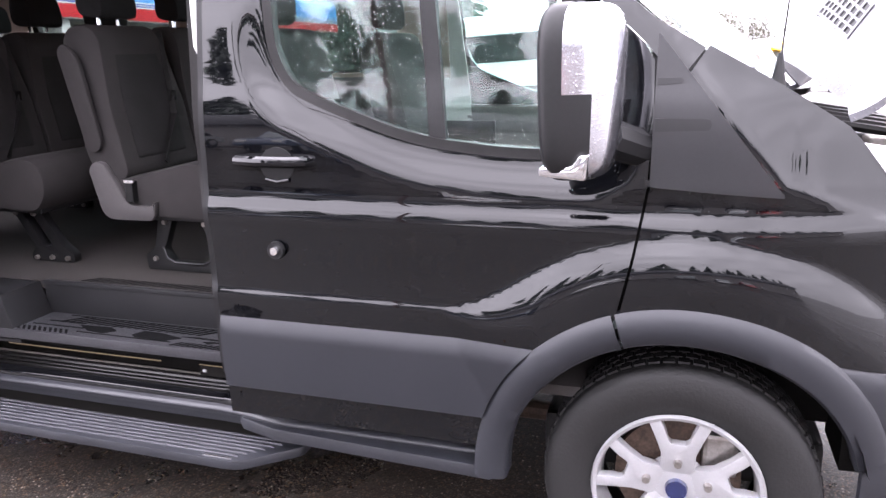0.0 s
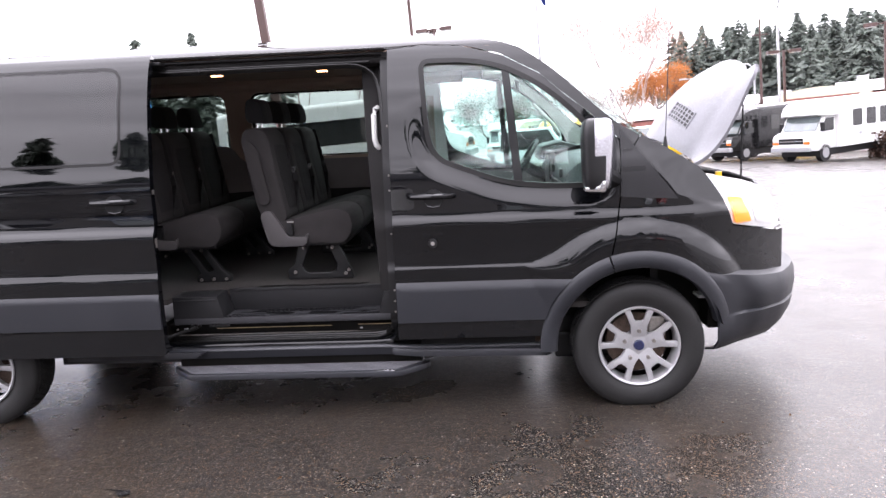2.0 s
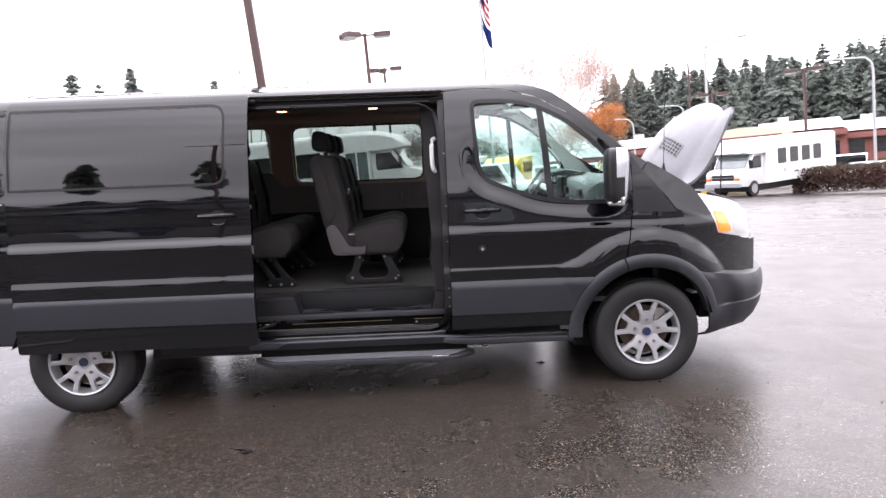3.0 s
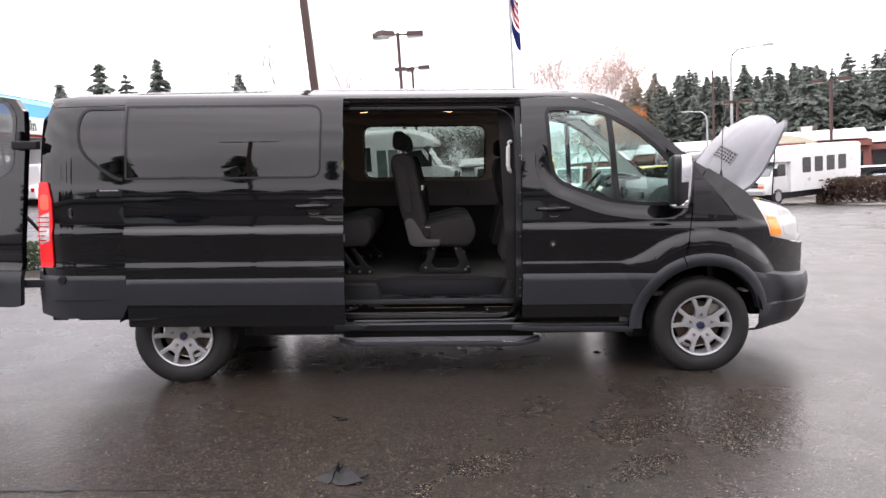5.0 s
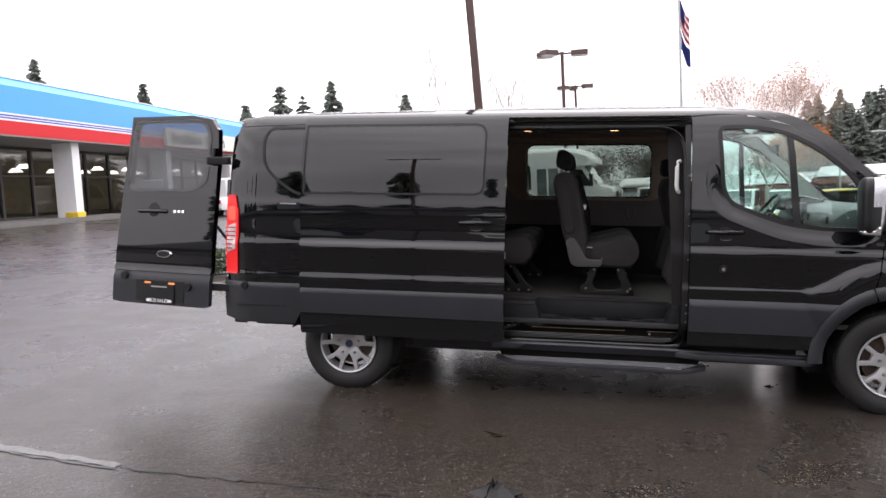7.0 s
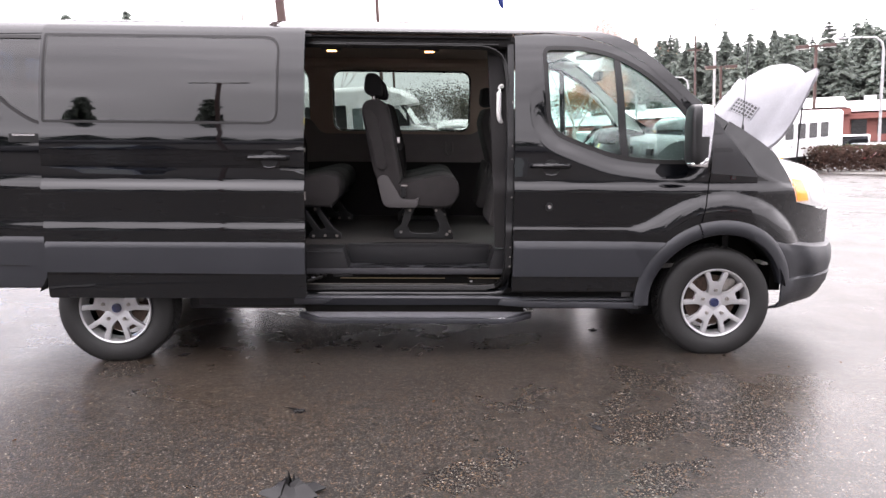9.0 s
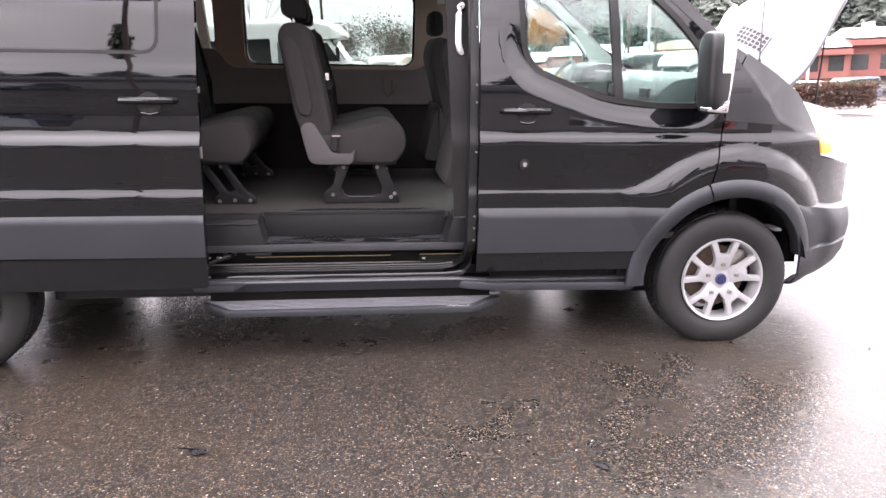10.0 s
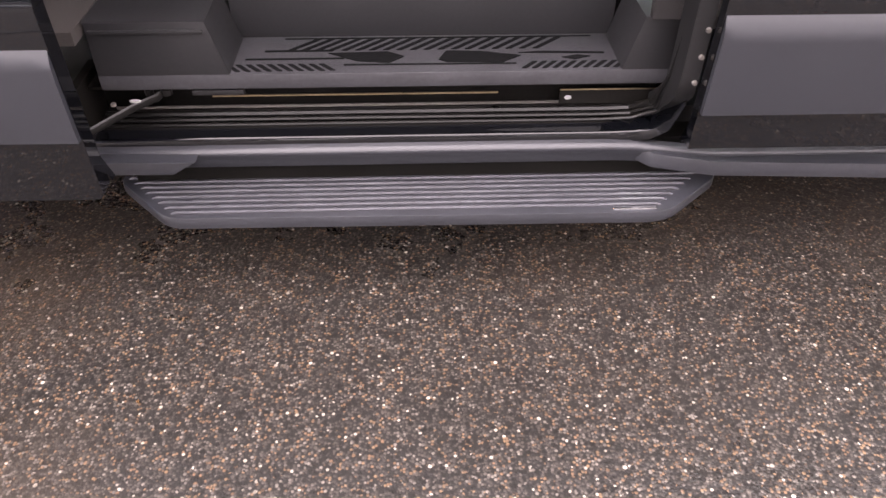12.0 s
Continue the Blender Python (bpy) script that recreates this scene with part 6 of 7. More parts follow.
def strip(name, pts, width, mat, label, dz=0.004, jag=0.0):
    bm = bmesh.new()
    random.seed(len(pts) * 7 + int(width * 1000))
    rows = []
    for i, p in enumerate(pts):
        a, b = Vector(pts[max(0, i - 1)]), Vector(pts[min(len(pts) - 1, i + 1)])
        d = (b - a).normalized()
        w0, w1 = width / 2 + random.uniform(-jag, jag), width / 2 + random.uniform(-jag, jag)
        rows.append([on_ground(p[0] - d.y * w0, p[1] + d.x * w0, dz), on_ground(p[0] + d.y * w1, p[1] - d.x * w1, dz)])
    grid(bm, rows)
    bmesh.ops.recalc_face_normals(bm, faces=bm.faces)
    me = bpy.data.meshes.new(name)
    bm.to_mesh(me)
    bm.free()
    me.materials.append(mat)
    return tagged(new(name, me), label, name.replace("_", " "), kind="structure")


def line_pts(a, b, n=24, wob=0.0):
    random.seed(int(a[0] * 10))
    return [(a[0] + (b[0] - a[0]) * i / n, a[1] + (b[1] - a[1]) * i / n + random.uniform(-wob, wob)) for i in range(n + 1)]


# ---- planting ----
BARK = material("bark", (0.10, 0.08, 0.065), 0.9, vary=0.4, scale=8)
# needles paled to grey-green: distance haze is put into their colour
HAZED_NEEDLE = material("hazed_fir_needles", (0.24, 0.27, 0.24), 0.95, spec=0.05, vary=0.2, scale=0.6, fine=4, random_tint=0.3)
LEAF_RED = material("russet_leaves", (0.48, 0.27, 0.19), 0.8, vary=0.4, scale=2, fine=12, random_tint=0.15)
LEAF_ORANGE = material("orange_leaves", (0.38, 0.15, 0.045), 0.8, vary=0.4, scale=2, fine=12)
LEAF_GREEN = material("dark_leaves", (0.045, 0.06, 0.028), 0.8, vary=0.5, scale=2, fine=12, random_tint=0.3)
HEDGE_LEAF = material("hedge_leaves", (0.085, 0.05, 0.038), 0.8, vary=0.6, scale=3, fine=25)
TWIG = material("pale_twigs", (0.42, 0.36, 0.33), 0.9, vary=0.3)


def leaf_cloud(pts, size, rnd, ways=None):
    """One mesh of many small crossed leaf faces at points."""
    vs, fs = [], []
    for i, p in enumerate(pts):
        u = Vector((rnd.gauss(0, 1), rnd.gauss(0, 1), rnd.gauss(0, 0.6))).normalized()
        if ways:
            u = (u * 0.7 + Vector(ways[i])).normalized()
        w = u.cross(Vector((rnd.gauss(0, 1), rnd.gauss(0, 1), rnd.gauss(0, 1)))).normalized()
        s = size * rnd.uniform(0.6, 1.3)
        p = Vector(p)
        k = len(vs)
        if ways and u.cross(w).dot(Vector((ways[i][0], ways[i][1], 0.5))) > 0:
            w = -w
        vs += [tuple(p - u * s), tuple(p + w * s * 0.5), tuple(p + u * s), tuple(p - w * s * 0.5)]
        fs.append((k, k + 1, k + 2, k + 3))
    me = bpy.data.meshes.new("crown")
    me.from_pydata(vs, [], fs)
    if ways:  # needles catch the light by the spray that they sit on
        side = [Vector((w[0], w[1], 0.55 + 0.5 * rnd.random())).normalized() for w in ways]
        me.polygons.foreach_set("use_smooth", [True] * len(fs))
        me.normals_split_custom_set([tuple(side[i // 4]) for i in range(4 * len(fs))])
    return me


def leafy(m, share=0.5):
    """Lets a part of the light through a leaf."""
    n, l = m.node_tree.nodes, m.node_tree.links
    p, out = n["Principled BSDF"], n["Material Output"]
    thin, both_ = n.new("ShaderNodeBsdfTranslucent"), n.new("ShaderNodeMixShader")
    l.new(p.inputs["Base Color"].links[0].from_socket, thin.inputs["Color"])
    both_.inputs[0].default_value = share
    l.new(p.outputs[0], both_.inputs[1])
    l.new(thin.outputs[0], both_.inputs[2])
    l.new(both_.outputs[0], out.inputs["Surface"])
    return m


for leaf_mat in (HAZED_NEEDLE, LEAF_RED, LEAF_ORANGE, LEAF_GREEN, HEDGE_LEAF):
    leafy(leaf_mat)


def mesh_part(name, me, mat, parent, label=""):
    me.materials.append(mat)
    ob = new(name, me)
    ob.parent = parent
    if label:
        ob["label"] = label
    return ob


def fir(seed, height=15.0, spread=2.6, n=10500):
    rnd = random.Random(seed)
    t = thing("fir_tree", pose(0, 0, -50), "tall fir tree with ragged branches, haze painted into its needles", "tree", "far firs")
    bm = bmesh.new()
    tube(bm, [(0, 0, 0), (0.05, 0, height * 0.5), (0, 0.05, height * 0.97)], 0.28, 7, 0.03)
    part("trunk", bm, BARK, t, "", True)
    pts, ways = [], []
    whorls = int(height * 2.6)
    for k in range(whorls):
        f0 = (k + rnd.uniform(-0.3, 0.3)) / whorls
        z = height * (0.08 + 0.92 * f0)
        reach = 1.35 * spread * (1 - f0) ** 0.82 * rnd.uniform(0.55, 1.2) + 0.08
        arms = rnd.randint(5, 8)
        for a in range(arms):
            th = 2 * math.pi * (a + rnd.random()) / arms
            ln = reach * rnd.uniform(0.45, 1.25)
            tilt = rnd.uniform(0.15, 0.45)
            for j in range(max(4, int(n * ln / (whorls * arms * spread * 0.6)))):
                q = rnd.random() ** 0.8
                side = rnd.gauss(0, 0.16) * ln * (1.1 - 0.7 * q)
                pts.append((math.cos(th) * ln * q - math.sin(th) * side, math.sin(th) * ln * q + math.cos(th) * side, z - tilt * ln * q * q + rnd.gauss(0, 0.05)))
                ways.append((math.cos(th), math.sin(th), -tilt))
    mesh_part("crown", leaf_cloud(pts, 0.27 * height / 15, rnd, ways), HAZED_NEEDLE, t)
    return t


def grow(bm, p, d, ln, r, depth, rnd, tips, curl=0.35):
    q = p + d * ln
    tube(bm, [p, p + d * ln * 0.5 + Vector((rnd.gauss(0, 0.03), rnd.gauss(0, 0.03), 0)) * ln, q], r, 5 if depth > 1 else 4, r * 0.62)
    if depth == 0:
        tips.append(q)
        return
    for _ in range(3):
        nd = (d + Vector((rnd.gauss(0, curl), rnd.gauss(0, curl), rnd.uniform(-0.05, 0.35)))).normalized()
        grow(bm, q, nd, ln * rnd.uniform(0.62, 0.85), r * 0.6, depth - 1, rnd, tips, curl)


def broadleaf(seed, m, height, depth, leaf, leaf_n, leaf_size, label, bark=None, spread=0.4, cloud=0.5, reach=0.24, stout=0.0075):
    rnd = random.Random(seed)
    t = thing("tree", m, label, "tree")
    bm = bmesh.new()
    tips = []
    tube(bm, [(0, 0, -0.3), (0, 0, height * 0.22)], height * 0.015, 8, height * 0.011)
    for k in range(4):
        th = 2 * math.pi * k / 4 + rnd.random()
        grow(bm, Vector((0, 0, height * (0.18 + 0.03 * k))), Vector((math.cos(th) * spread, math.sin(th) * spread, 1)).normalized(), height * reach, height * stout, depth, rnd, tips, 0.38)
    part("trunk", bm, bark or BARK, t, "", True)
    if leaf_n:
        pts = []
        for _ in range(leaf_n):
            c = rnd.choice(tips)
            pts.append(c + Vector((rnd.gauss(0, cloud), rnd.gauss(0, cloud), rnd.gauss(0, cloud))))
        mesh_part("crown", leaf_cloud(pts, leaf_size, rnd), leaf, t)
    return t


def toward(eye, az, dist):
    return (eye[0] + dist * math.sin(radians(az)), eye[1] + dist * math.cos(radians(az)))


E1, E2 = (-1.05, -4.38), (-1.85, -5.28)

# far woods on the rising ground
proto = [fir(11, 15, 2.5), fir(12, 17, 2.9), fir(13, 13, 2.3)]
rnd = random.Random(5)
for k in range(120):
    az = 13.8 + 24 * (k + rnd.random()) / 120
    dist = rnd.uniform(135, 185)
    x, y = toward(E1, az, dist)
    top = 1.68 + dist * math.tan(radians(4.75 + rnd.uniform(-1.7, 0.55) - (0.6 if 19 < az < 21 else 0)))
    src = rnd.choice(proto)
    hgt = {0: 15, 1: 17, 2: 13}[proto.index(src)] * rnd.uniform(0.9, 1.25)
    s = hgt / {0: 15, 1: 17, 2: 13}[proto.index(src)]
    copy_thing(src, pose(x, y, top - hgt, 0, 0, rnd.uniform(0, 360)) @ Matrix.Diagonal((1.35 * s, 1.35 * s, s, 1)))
for az, el, dist in ((-39.4, 9.4, 120), (-32.8, 7.95, 125), (-25.9, 6.35, 120), (-23.4, 7.75, 118), (-21.8, 6.95, 120), (-19.65, 7.85, 115), (-14.2, 6.75, 120)):
    x, y = toward(E2, az, dist)
    src = proto[int(abs(az) * 10) % 3]
    h = {0: 15, 1: 17, 2: 13}[proto.index(src)]
    copy_thing(src, pose(x, y, 1.71 + dist * math.tan(radians(el)) - 1.45 * h, 0, 0, az * 17) @ Matrix.Diagonal((1.7, 1.7, 1.5, 1)))
# firs and broadleaf trees behind the camera, which the paint mirrors
for k in range(46):
    x, y, s = -36 + 1.55 * k + rnd.uniform(-0.8, 0.8), -31 + 2.5 * rnd.random() + 0.001 * (k - 23) ** 2, rnd.uniform(0.54, 0.70)
    copy_thing(proto[k % 3], pose(x, y, ground_z(x, y), 0, 0, 40 * k) @ Matrix.Diagonal((s * 1.25, s * 1.25, s, 1)))
for p in proto:
    x, y = toward(E1, 34 + 2 * proto.index(p), 150)
    p.matrix_world = pose(x, y, ground_z(x, y))
x, y = toward(E2, 11.5, 46)
broadleaf(21, lot(x, y), 9.8, 7, LEAF_RED, 15000, 0.04, "wide rounded tree with thin russet autumn leaves", TWIG, 0.62, 0.85, 0.19, 0.0055)
x, y = toward(E1, 13.4, 90)
broadleaf(22, lot(x, y), 8.6, 4, LEAF_ORANGE, 9000, 0.10, "tree in bright orange autumn leaf", BARK, 0.6, 0.45)
x, y = toward(E1, 12.2, 95)
broadleaf(26, lot(x, y), 7.6, 4, LEAF_ORANGE, 3600, 0.13, "tree in bright orange autumn leaf", BARK, 0.6, 0.5)
x, y = toward(E2, -6.5, 44)
broadleaf(28, lot(x, y), 9.2, 5, None, 0, 0.05, "bare birch with thin pale branches", TWIG, 0.4, 0.5, 0.2, 0.004)
x, y = toward(E2, -11.7, 42)
broadleaf(23, lot(x, y), 10.6, 5, None, 0, 0.05, "bare birch with thin pale branches", TWIG, 0.42, 0.5, 0.22, 0.004)
LEAF_GREY = material("dull_twiggy_leaves", (0.10, 0.10, 0.075), 0.8, vary=0.5, scale=2, fine=12)
x, y = toward(E2, 1.6, 58)
broadleaf(24, lot(x, y), 5.2, 4, LEAF_GREY, 7000, 0.07, "low dense grey-green tree behind the parked buses", BARK, 0.9, 0.55)
x, y = toward(E2, 4.4, 62)
broadleaf(25, lot(x, y), 5.0, 4, LEAF_GREY, 7000, 0.07, "low dense grey-green tree behind the parked buses", BARK, 0.9, 0.55)
x, y = toward(E2, 10.0, 66)
broadleaf(27, lot(x, y), 6.0, 4, LEAF_GREY, 3500, 0.06, "bare twiggy tree behind the parked vans", TWIG, 0.8, 0.4)

# clipped hedge on its island
rnd = random.Random(9)
ht = thing("hedge", lot(*toward(E1, 30.4, 42), 0, -24), "clipped brownish-red hedge on a kerbed island", "hedge")
mesh_part("leaves", leaf_cloud([(rnd.uniform(-3.2, 3.2), rnd.gauss(0, 0.45), 0.2 + 1.2 * rnd.random() ** 0.8) for _ in range(9000)], 0.085, rnd), HEDGE_LEAF, ht)
mesh_part("leaves", leaf_cloud([(rnd.uniform(-3.2, 3.2), rnd.gauss(0, 0.45), 1.36 + 0.06 * rnd.gauss(0, 1)) for _ in range(900)], 0.06, rnd), LEAF_GREEN, ht)
CONCRETE = material("kerb_concrete", (0.34, 0.33, 0.31), 0.8, vary=0.25, scale=5, bump=0.3, bump_scale=60)
isl = tagged(new("kerb", bpy.data.meshes.new("kerb")), "grey concrete kerb round the hedge island", "kerb", kind="structure")
bm = B(-3.9, 4.5, -1.0, 1.0, -0.3, 0.14, bevel=0.03)
bm.to_mesh(isl.data)
bm.free()
isl.data.materials.append(CONCRETE)
isl.matrix_world = lot(*toward(E1, 30.4, 42), 0, -24)

# ---- poles ----
POLE_BROWN = material("brown_pole_paint", (0.075, 0.042, 0.036), 0.5, vary=0.2)
POLE_GREY = material("galvanised_pole", (0.42, 0.43, 0.44), 0.45, metal=0.4, vary=0.1)
LAMP_PANE = material("lamp_diffuser", (0.6, 0.6, 0.58), 0.3, vary=0.05)


def light_pole(m, height, heads, label, rz=0.0, slim=1.0):
    t = thing("light_pole", m, label, "light pole", "lot lights")
    bm = bmesh.new()
    box(bm, -0.065, 0.065, -0.065, 0.065, -0.3, height, bevel=0.01)
    part("pole", bm, POLE_BROWN, t)
    for a in heads:
        r = Matrix.Rotation(radians(a + rz), 4, "Z")
        arm = part("arm", box(bmesh.new(), 0.0, 0.36, -0.03, 0.03, height - 0.10, height - 0.04, r), POLE_BROWN, t)
        h = part("lamp_head", box(bmesh.new(), 0.34, 0.98, -0.20 * slim, 0.20 * slim, height - 0.075 - 0.095 * slim, height - 0.075 + 0.095 * slim, r, bevel=0.02 * slim), POLE_BROWN, t, "brown box lamp head")
        part("lens", box(bmesh.new(), 0.38, 0.94, -0.17 * slim, 0.17 * slim, height - 0.105 - 0.095 * slim, height - 0.07 - 0.095 * slim, r), LAMP_PANE, h)
    return t


x, y = toward(E2, -2.35, 30)
light_pole(lot(x, y), 1.71 + 30 * math.tan(radians(9.35)) - ground_z(x, y), (2, 182, 225), "brown car park light with three box heads", 0)
x, y = toward(E2, -1.5, 43)
light_pole(lot(x, y), 1.71 + 43 * math.tan(radians(6.9)) - ground_z(x, y), (0, 170, 100), "brown car park light with box heads", 0)
x, y = toward(E1, 27.0, 46)
light_pole(lot(x, y), 1.68 + 46 * math.tan(radians(3.7)) - ground_z(x, y), (-30, 150), "brown car park light with two box heads")
x, y = toward(E1, 21.1, 52)
light_pole(lot(x, y), 1.68 + 52 * math.tan(radians(2.75)) - ground_z(x, y), (0, 180), "brown car park light with two box heads")
light_pole(lot(-7.6, -18.5), 10.3, (8, 172), "brown car park light with two slim heads behind the walk", 0, 0.4)
bm = bmesh.new()
box(bm, -0.062, 0.062, -0.062, 0.062, -0.3, 11.0, bevel=0.012)
x, y = toward(E2, -8.0, 12.5)
tp = thing("tall_pole", lot(x, y) @ pose(0, 0, 0, 0, -2.6, 0), "tall square brown steel pole", "pole")
part("pole", bm, POLE_BROWN, tp)


def street_lamp(m, height, arm, label):
    t = thing("street_lamp", m, label, "street lamp", "street lamps")
    bm = bmesh.new()
    s = 1 if arm > 0 else -1
    tube(bm, [(0, 0, -0.5), (0, 0, height - 1.0), (0.12 * s, 0, height - 0.45), (0.5 * s, 0, height - 0.12), (arm, 0, height)], 0.10, 8, 0.05)
    part("pole", bm, POLE_GREY, t, "", True)
    part("lamp_head", box(bmesh.new(), arm - 0.1 * s, arm + 0.65 * s, -0.12, 0.12, height - 0.08, height + 0.07, bevel=0.03), POLE_GREY, t)
    return t


x, y = toward(E1, 31.1, 60)
street_lamp(pose(x, y, -2.2, 0, 0, -31), 1.68 + 60 * math.tan(radians(4.0)) + 2.2, -2.3, "grey street lamp with a long curved arm")
x, y = toward(E1, 20.75, 58)
street_lamp(pose(x, y, -2.2, 0, 0, -20), 1.68 + 58 * math.tan(radians(6.4)) + 2.2, 2.2, "grey street lamp with a long curved arm")
x, y = toward(E1, 15.6, 80)
street_lamp(pose(x, y, -2.2, 0, 0, -16), 1.68 + 80 * math.tan(radians(1.6)) + 2.2, -1.2, "grey street lamp with a short curved arm")
x, y = toward(E2, 19.5, 80)
street_lamp(pose(x, y, -2.2, 0, 0, -19), 1.71 + 80 * math.tan(radians(2.15)) + 2.2, -1.7, "grey street lamp with a short curved arm")
x, y = toward(E1, 19.6, 75)
up_ = thing("utility_pole", pose(x, y, -2.2, 0, 0, 0), "thin brown wooden utility pole before the woods", "utility pole")
part("pole", tube(bmesh.new(), [(0, 0, 0), (0, 0, 5.2), (0.03, 0, 3.88 + 75 * math.tan(radians(5.0)))], 0.16, 8, 0.08), POLE_BROWN, up_, "", True)
part("crossarm", box(bmesh.new(), -0.7, 0.7, -0.05, 0.05, 9.0, 9.12), POLE_BROWN, up_)

# flagpole
FLAG_RED = material("flag_red", (0.42, 0.03, 0.04), 0.8, vary=0.1)
FLAG_WHITE = material("flag_white", (0.75, 0.74, 0.74), 0.8, vary=0.05)
FLAG_BLUE = material("flag_blue", (0.03, 0.05, 0.20), 0.8, vary=0.1)
x, y = toward(E2, 5.95, 40)
fp = thing("flagpole", lot(x, y, 0.7), "pale flagpole with two limp flags", "flagpole")
bm = bmesh.new()
tube(bm, [(0, 0, -1.0), (0, 0, 14)], 0.085, 10, 0.05)
part("pole", bm, POLE_GREY, fp, "pale grey pole", True)


def cloth(u0, u1, v0, v1, mat, label="", n=10):
    bm = bmesh.new()
    rows = []
    for i in range(n + 1):
        u = u0 + (u1 - u0) * i / n
        rows.append([(0.06 + 0.42 * u, 0.10 * math.sin(7 * u + 2 * v), v - 0.95 * u - 0.25 * math.sin(3 * u)) for v in [v0 + (v1 - v0) * j / 6 for j in range(7)]])
    grid(bm, rows)
    bmesh.ops.solidify(bm, geom=bm.faces[:], thickness=0.01)
    return part("flag", bm, mat, fp, label, True)


for k in range(7):
    cloth(0.42 if k > 2 else 0.0, 1.0, 9.1 + 0.2 * k - 0.0, 9.1 + 0.2 * k + 0.2, FLAG_RED if k % 2 == 0 else FLAG_WHITE, "limp red and white striped flag" if k == 0 else "")
cloth(0.0, 0.42, 9.7, 10.5, FLAG_BLUE)
cloth(0.0, 1.0, 8.05, 8.95, FLAG_BLUE, "limp dark blue flag")


# a low shrub behind the van and fallen scraps on the asphalt
rnd = random.Random(41)
sx, sy = -8.4, 6.6
sh = thing("shrub", lot(sx, sy), "low dark green shrub on the lot's edge", "shrub")
mesh_part("leaves", leaf_cloud([(rnd.gauss(0, 0.22), rnd.gauss(0, 0.2), 0.02 + 0.40 * rnd.random()) for _ in range(1300)], 0.035, rnd), LEAF_GREEN, sh)

# ---- dealership with a blue and red fascia ----
FASCIA_BLUE = material("blue_fascia", (0.06, 0.36, 0.92), 0.45, vary=0.05, scale=0.4)
FASCIA_DARK = material("dark_blue_stripe", (0.02, 0.07, 0.42), 0.45, vary=0.05)
FASCIA_RED = material("red_fascia", (0.60, 0.010, 0.018), 0.7, vary=0.05)
STUCCO = material("white_stucco", (0.78, 0.78, 0.80), 0.8, vary=0.06, scale=3, bump=0.2, bump_scale=60)
YELLOW = material("yellow_kerb_paint", (0.75, 0.50, 0.02), 0.6, vary=0.15)
SHOW_GLASS = glass("shop_window", (0.55, 0.56, 0.56))
MULLION = material("dark_mullion", (0.03, 0.028, 0.028), 0.5)
ROOM = material("showroom_wall", (0.40, 0.34, 0.23), 0.8, vary=0.15, scale=1)
ROOM_FLOOR = material("showroom_floor", (0.18, 0.15, 0.11), 0.4, vary=0.2, scale=1)
ROOM_LAMP = glow("showroom_lamp", (1.0, 0.93, 0.80), 9.0)
# local frame: x along the front towards the eye, y out of the front towards the lot, z up from the walk
A0 = Vector((-25.4, 18.7))
shop_rz = math.degrees(math.atan2(-0.9976, 0.069))
SHOP = pose(A0.x, A0.y, 1.2, 0, 0, shop_rz)
shop = thing("dealership_building", SHOP, "low showroom with a blue and red fascia and white piers", "building")
L0, L1 = -16.0, 36.0
H0 = 3.38


def sb(name, x0, x1, y0, y1, z0, z1, mat, label="", bevel=0.0, parent=None):
    return part(name, B(-x1, -x0, y0, y1, z0, z1, bevel=bevel), mat, parent or shop, label)


sb("fascia", L0, L1, 0.0, 1.4, H0 + 0.84, H0 + 1.90, FASCIA_BLUE, "bright blue fascia band")
bm = bmesh.new()
prism(bm, [(1.40, H0 + 1.90), (0.95, H0 + 2.28), (-0.4, H0 + 2.28), (-0.4, H0 + 1.90)], -L1, -L0, "x")
part("fascia_top", bm, FASCIA_BLUE, shop, "sloped blue top of the fascia")
sb("roof_edge", L0, L1, -0.5, 1.0, H0 + 2.28, H0 + 2.34, STUCCO)
for z0, z1, mt in ((0.77, 0.84, FLAG_WHITE), (0.71, 0.77, FASCIA_DARK), (0.67, 0.71, FLAG_WHITE), (0.61, 0.67, FASCIA_DARK), (0.54, 0.61, FLAG_WHITE), (0.0, 0.54, FASCIA_RED)):
    sb("fascia_stripe", L0, L1, 0.0, 1.41, H0 + z0, H0 + z1, mt)
sb("soffit", L0, L1, -2.0, 1.39, H0 - 0.06, H0 - 0.002, material("soffit", (0.3, 0.29, 0.28), 0.8))
sg = sb("sign_board", 13.3, 22.5, 1.42, 1.62, H0 + 0.10, H0 + 1.1, material("cream_sign", (0.72, 0.72, 0.66), 0.5, vary=0.04), "cream sign board with dark green lettering bars", 0.05)
SIGN_INK = material("sign_ink", (0.05, 0.07, 0.065), 0.6)
xx = 13.8
rnd = random.Random(31)
for k in range(16):
    w = rnd.uniform(0.32, 0.46)
    if k not in (9, 13):
        tall = 0.62 if k in (0, 4, 10, 14) else 0.45
        sb("sign_stroke", xx, xx + 0.12, 1.625, 1.64, H0 + 0.3, H0 + 0.3 + tall, SIGN_INK, parent=sg)
        sb("sign_stroke", xx + 0.12, xx + w - 0.08, 1.625, 1.64, H0 + 0.3 + tall - 0.14, H0 + 0.3 + tall, SIGN_INK, parent=sg)
        sb("sign_stroke", xx + w - 0.17, xx + w - 0.06, 1.625, 1.64, H0 + 0.3, H0 + 0.3 + tall - 0.15, SIGN_INK, parent=sg)
    xx += w + 0.06
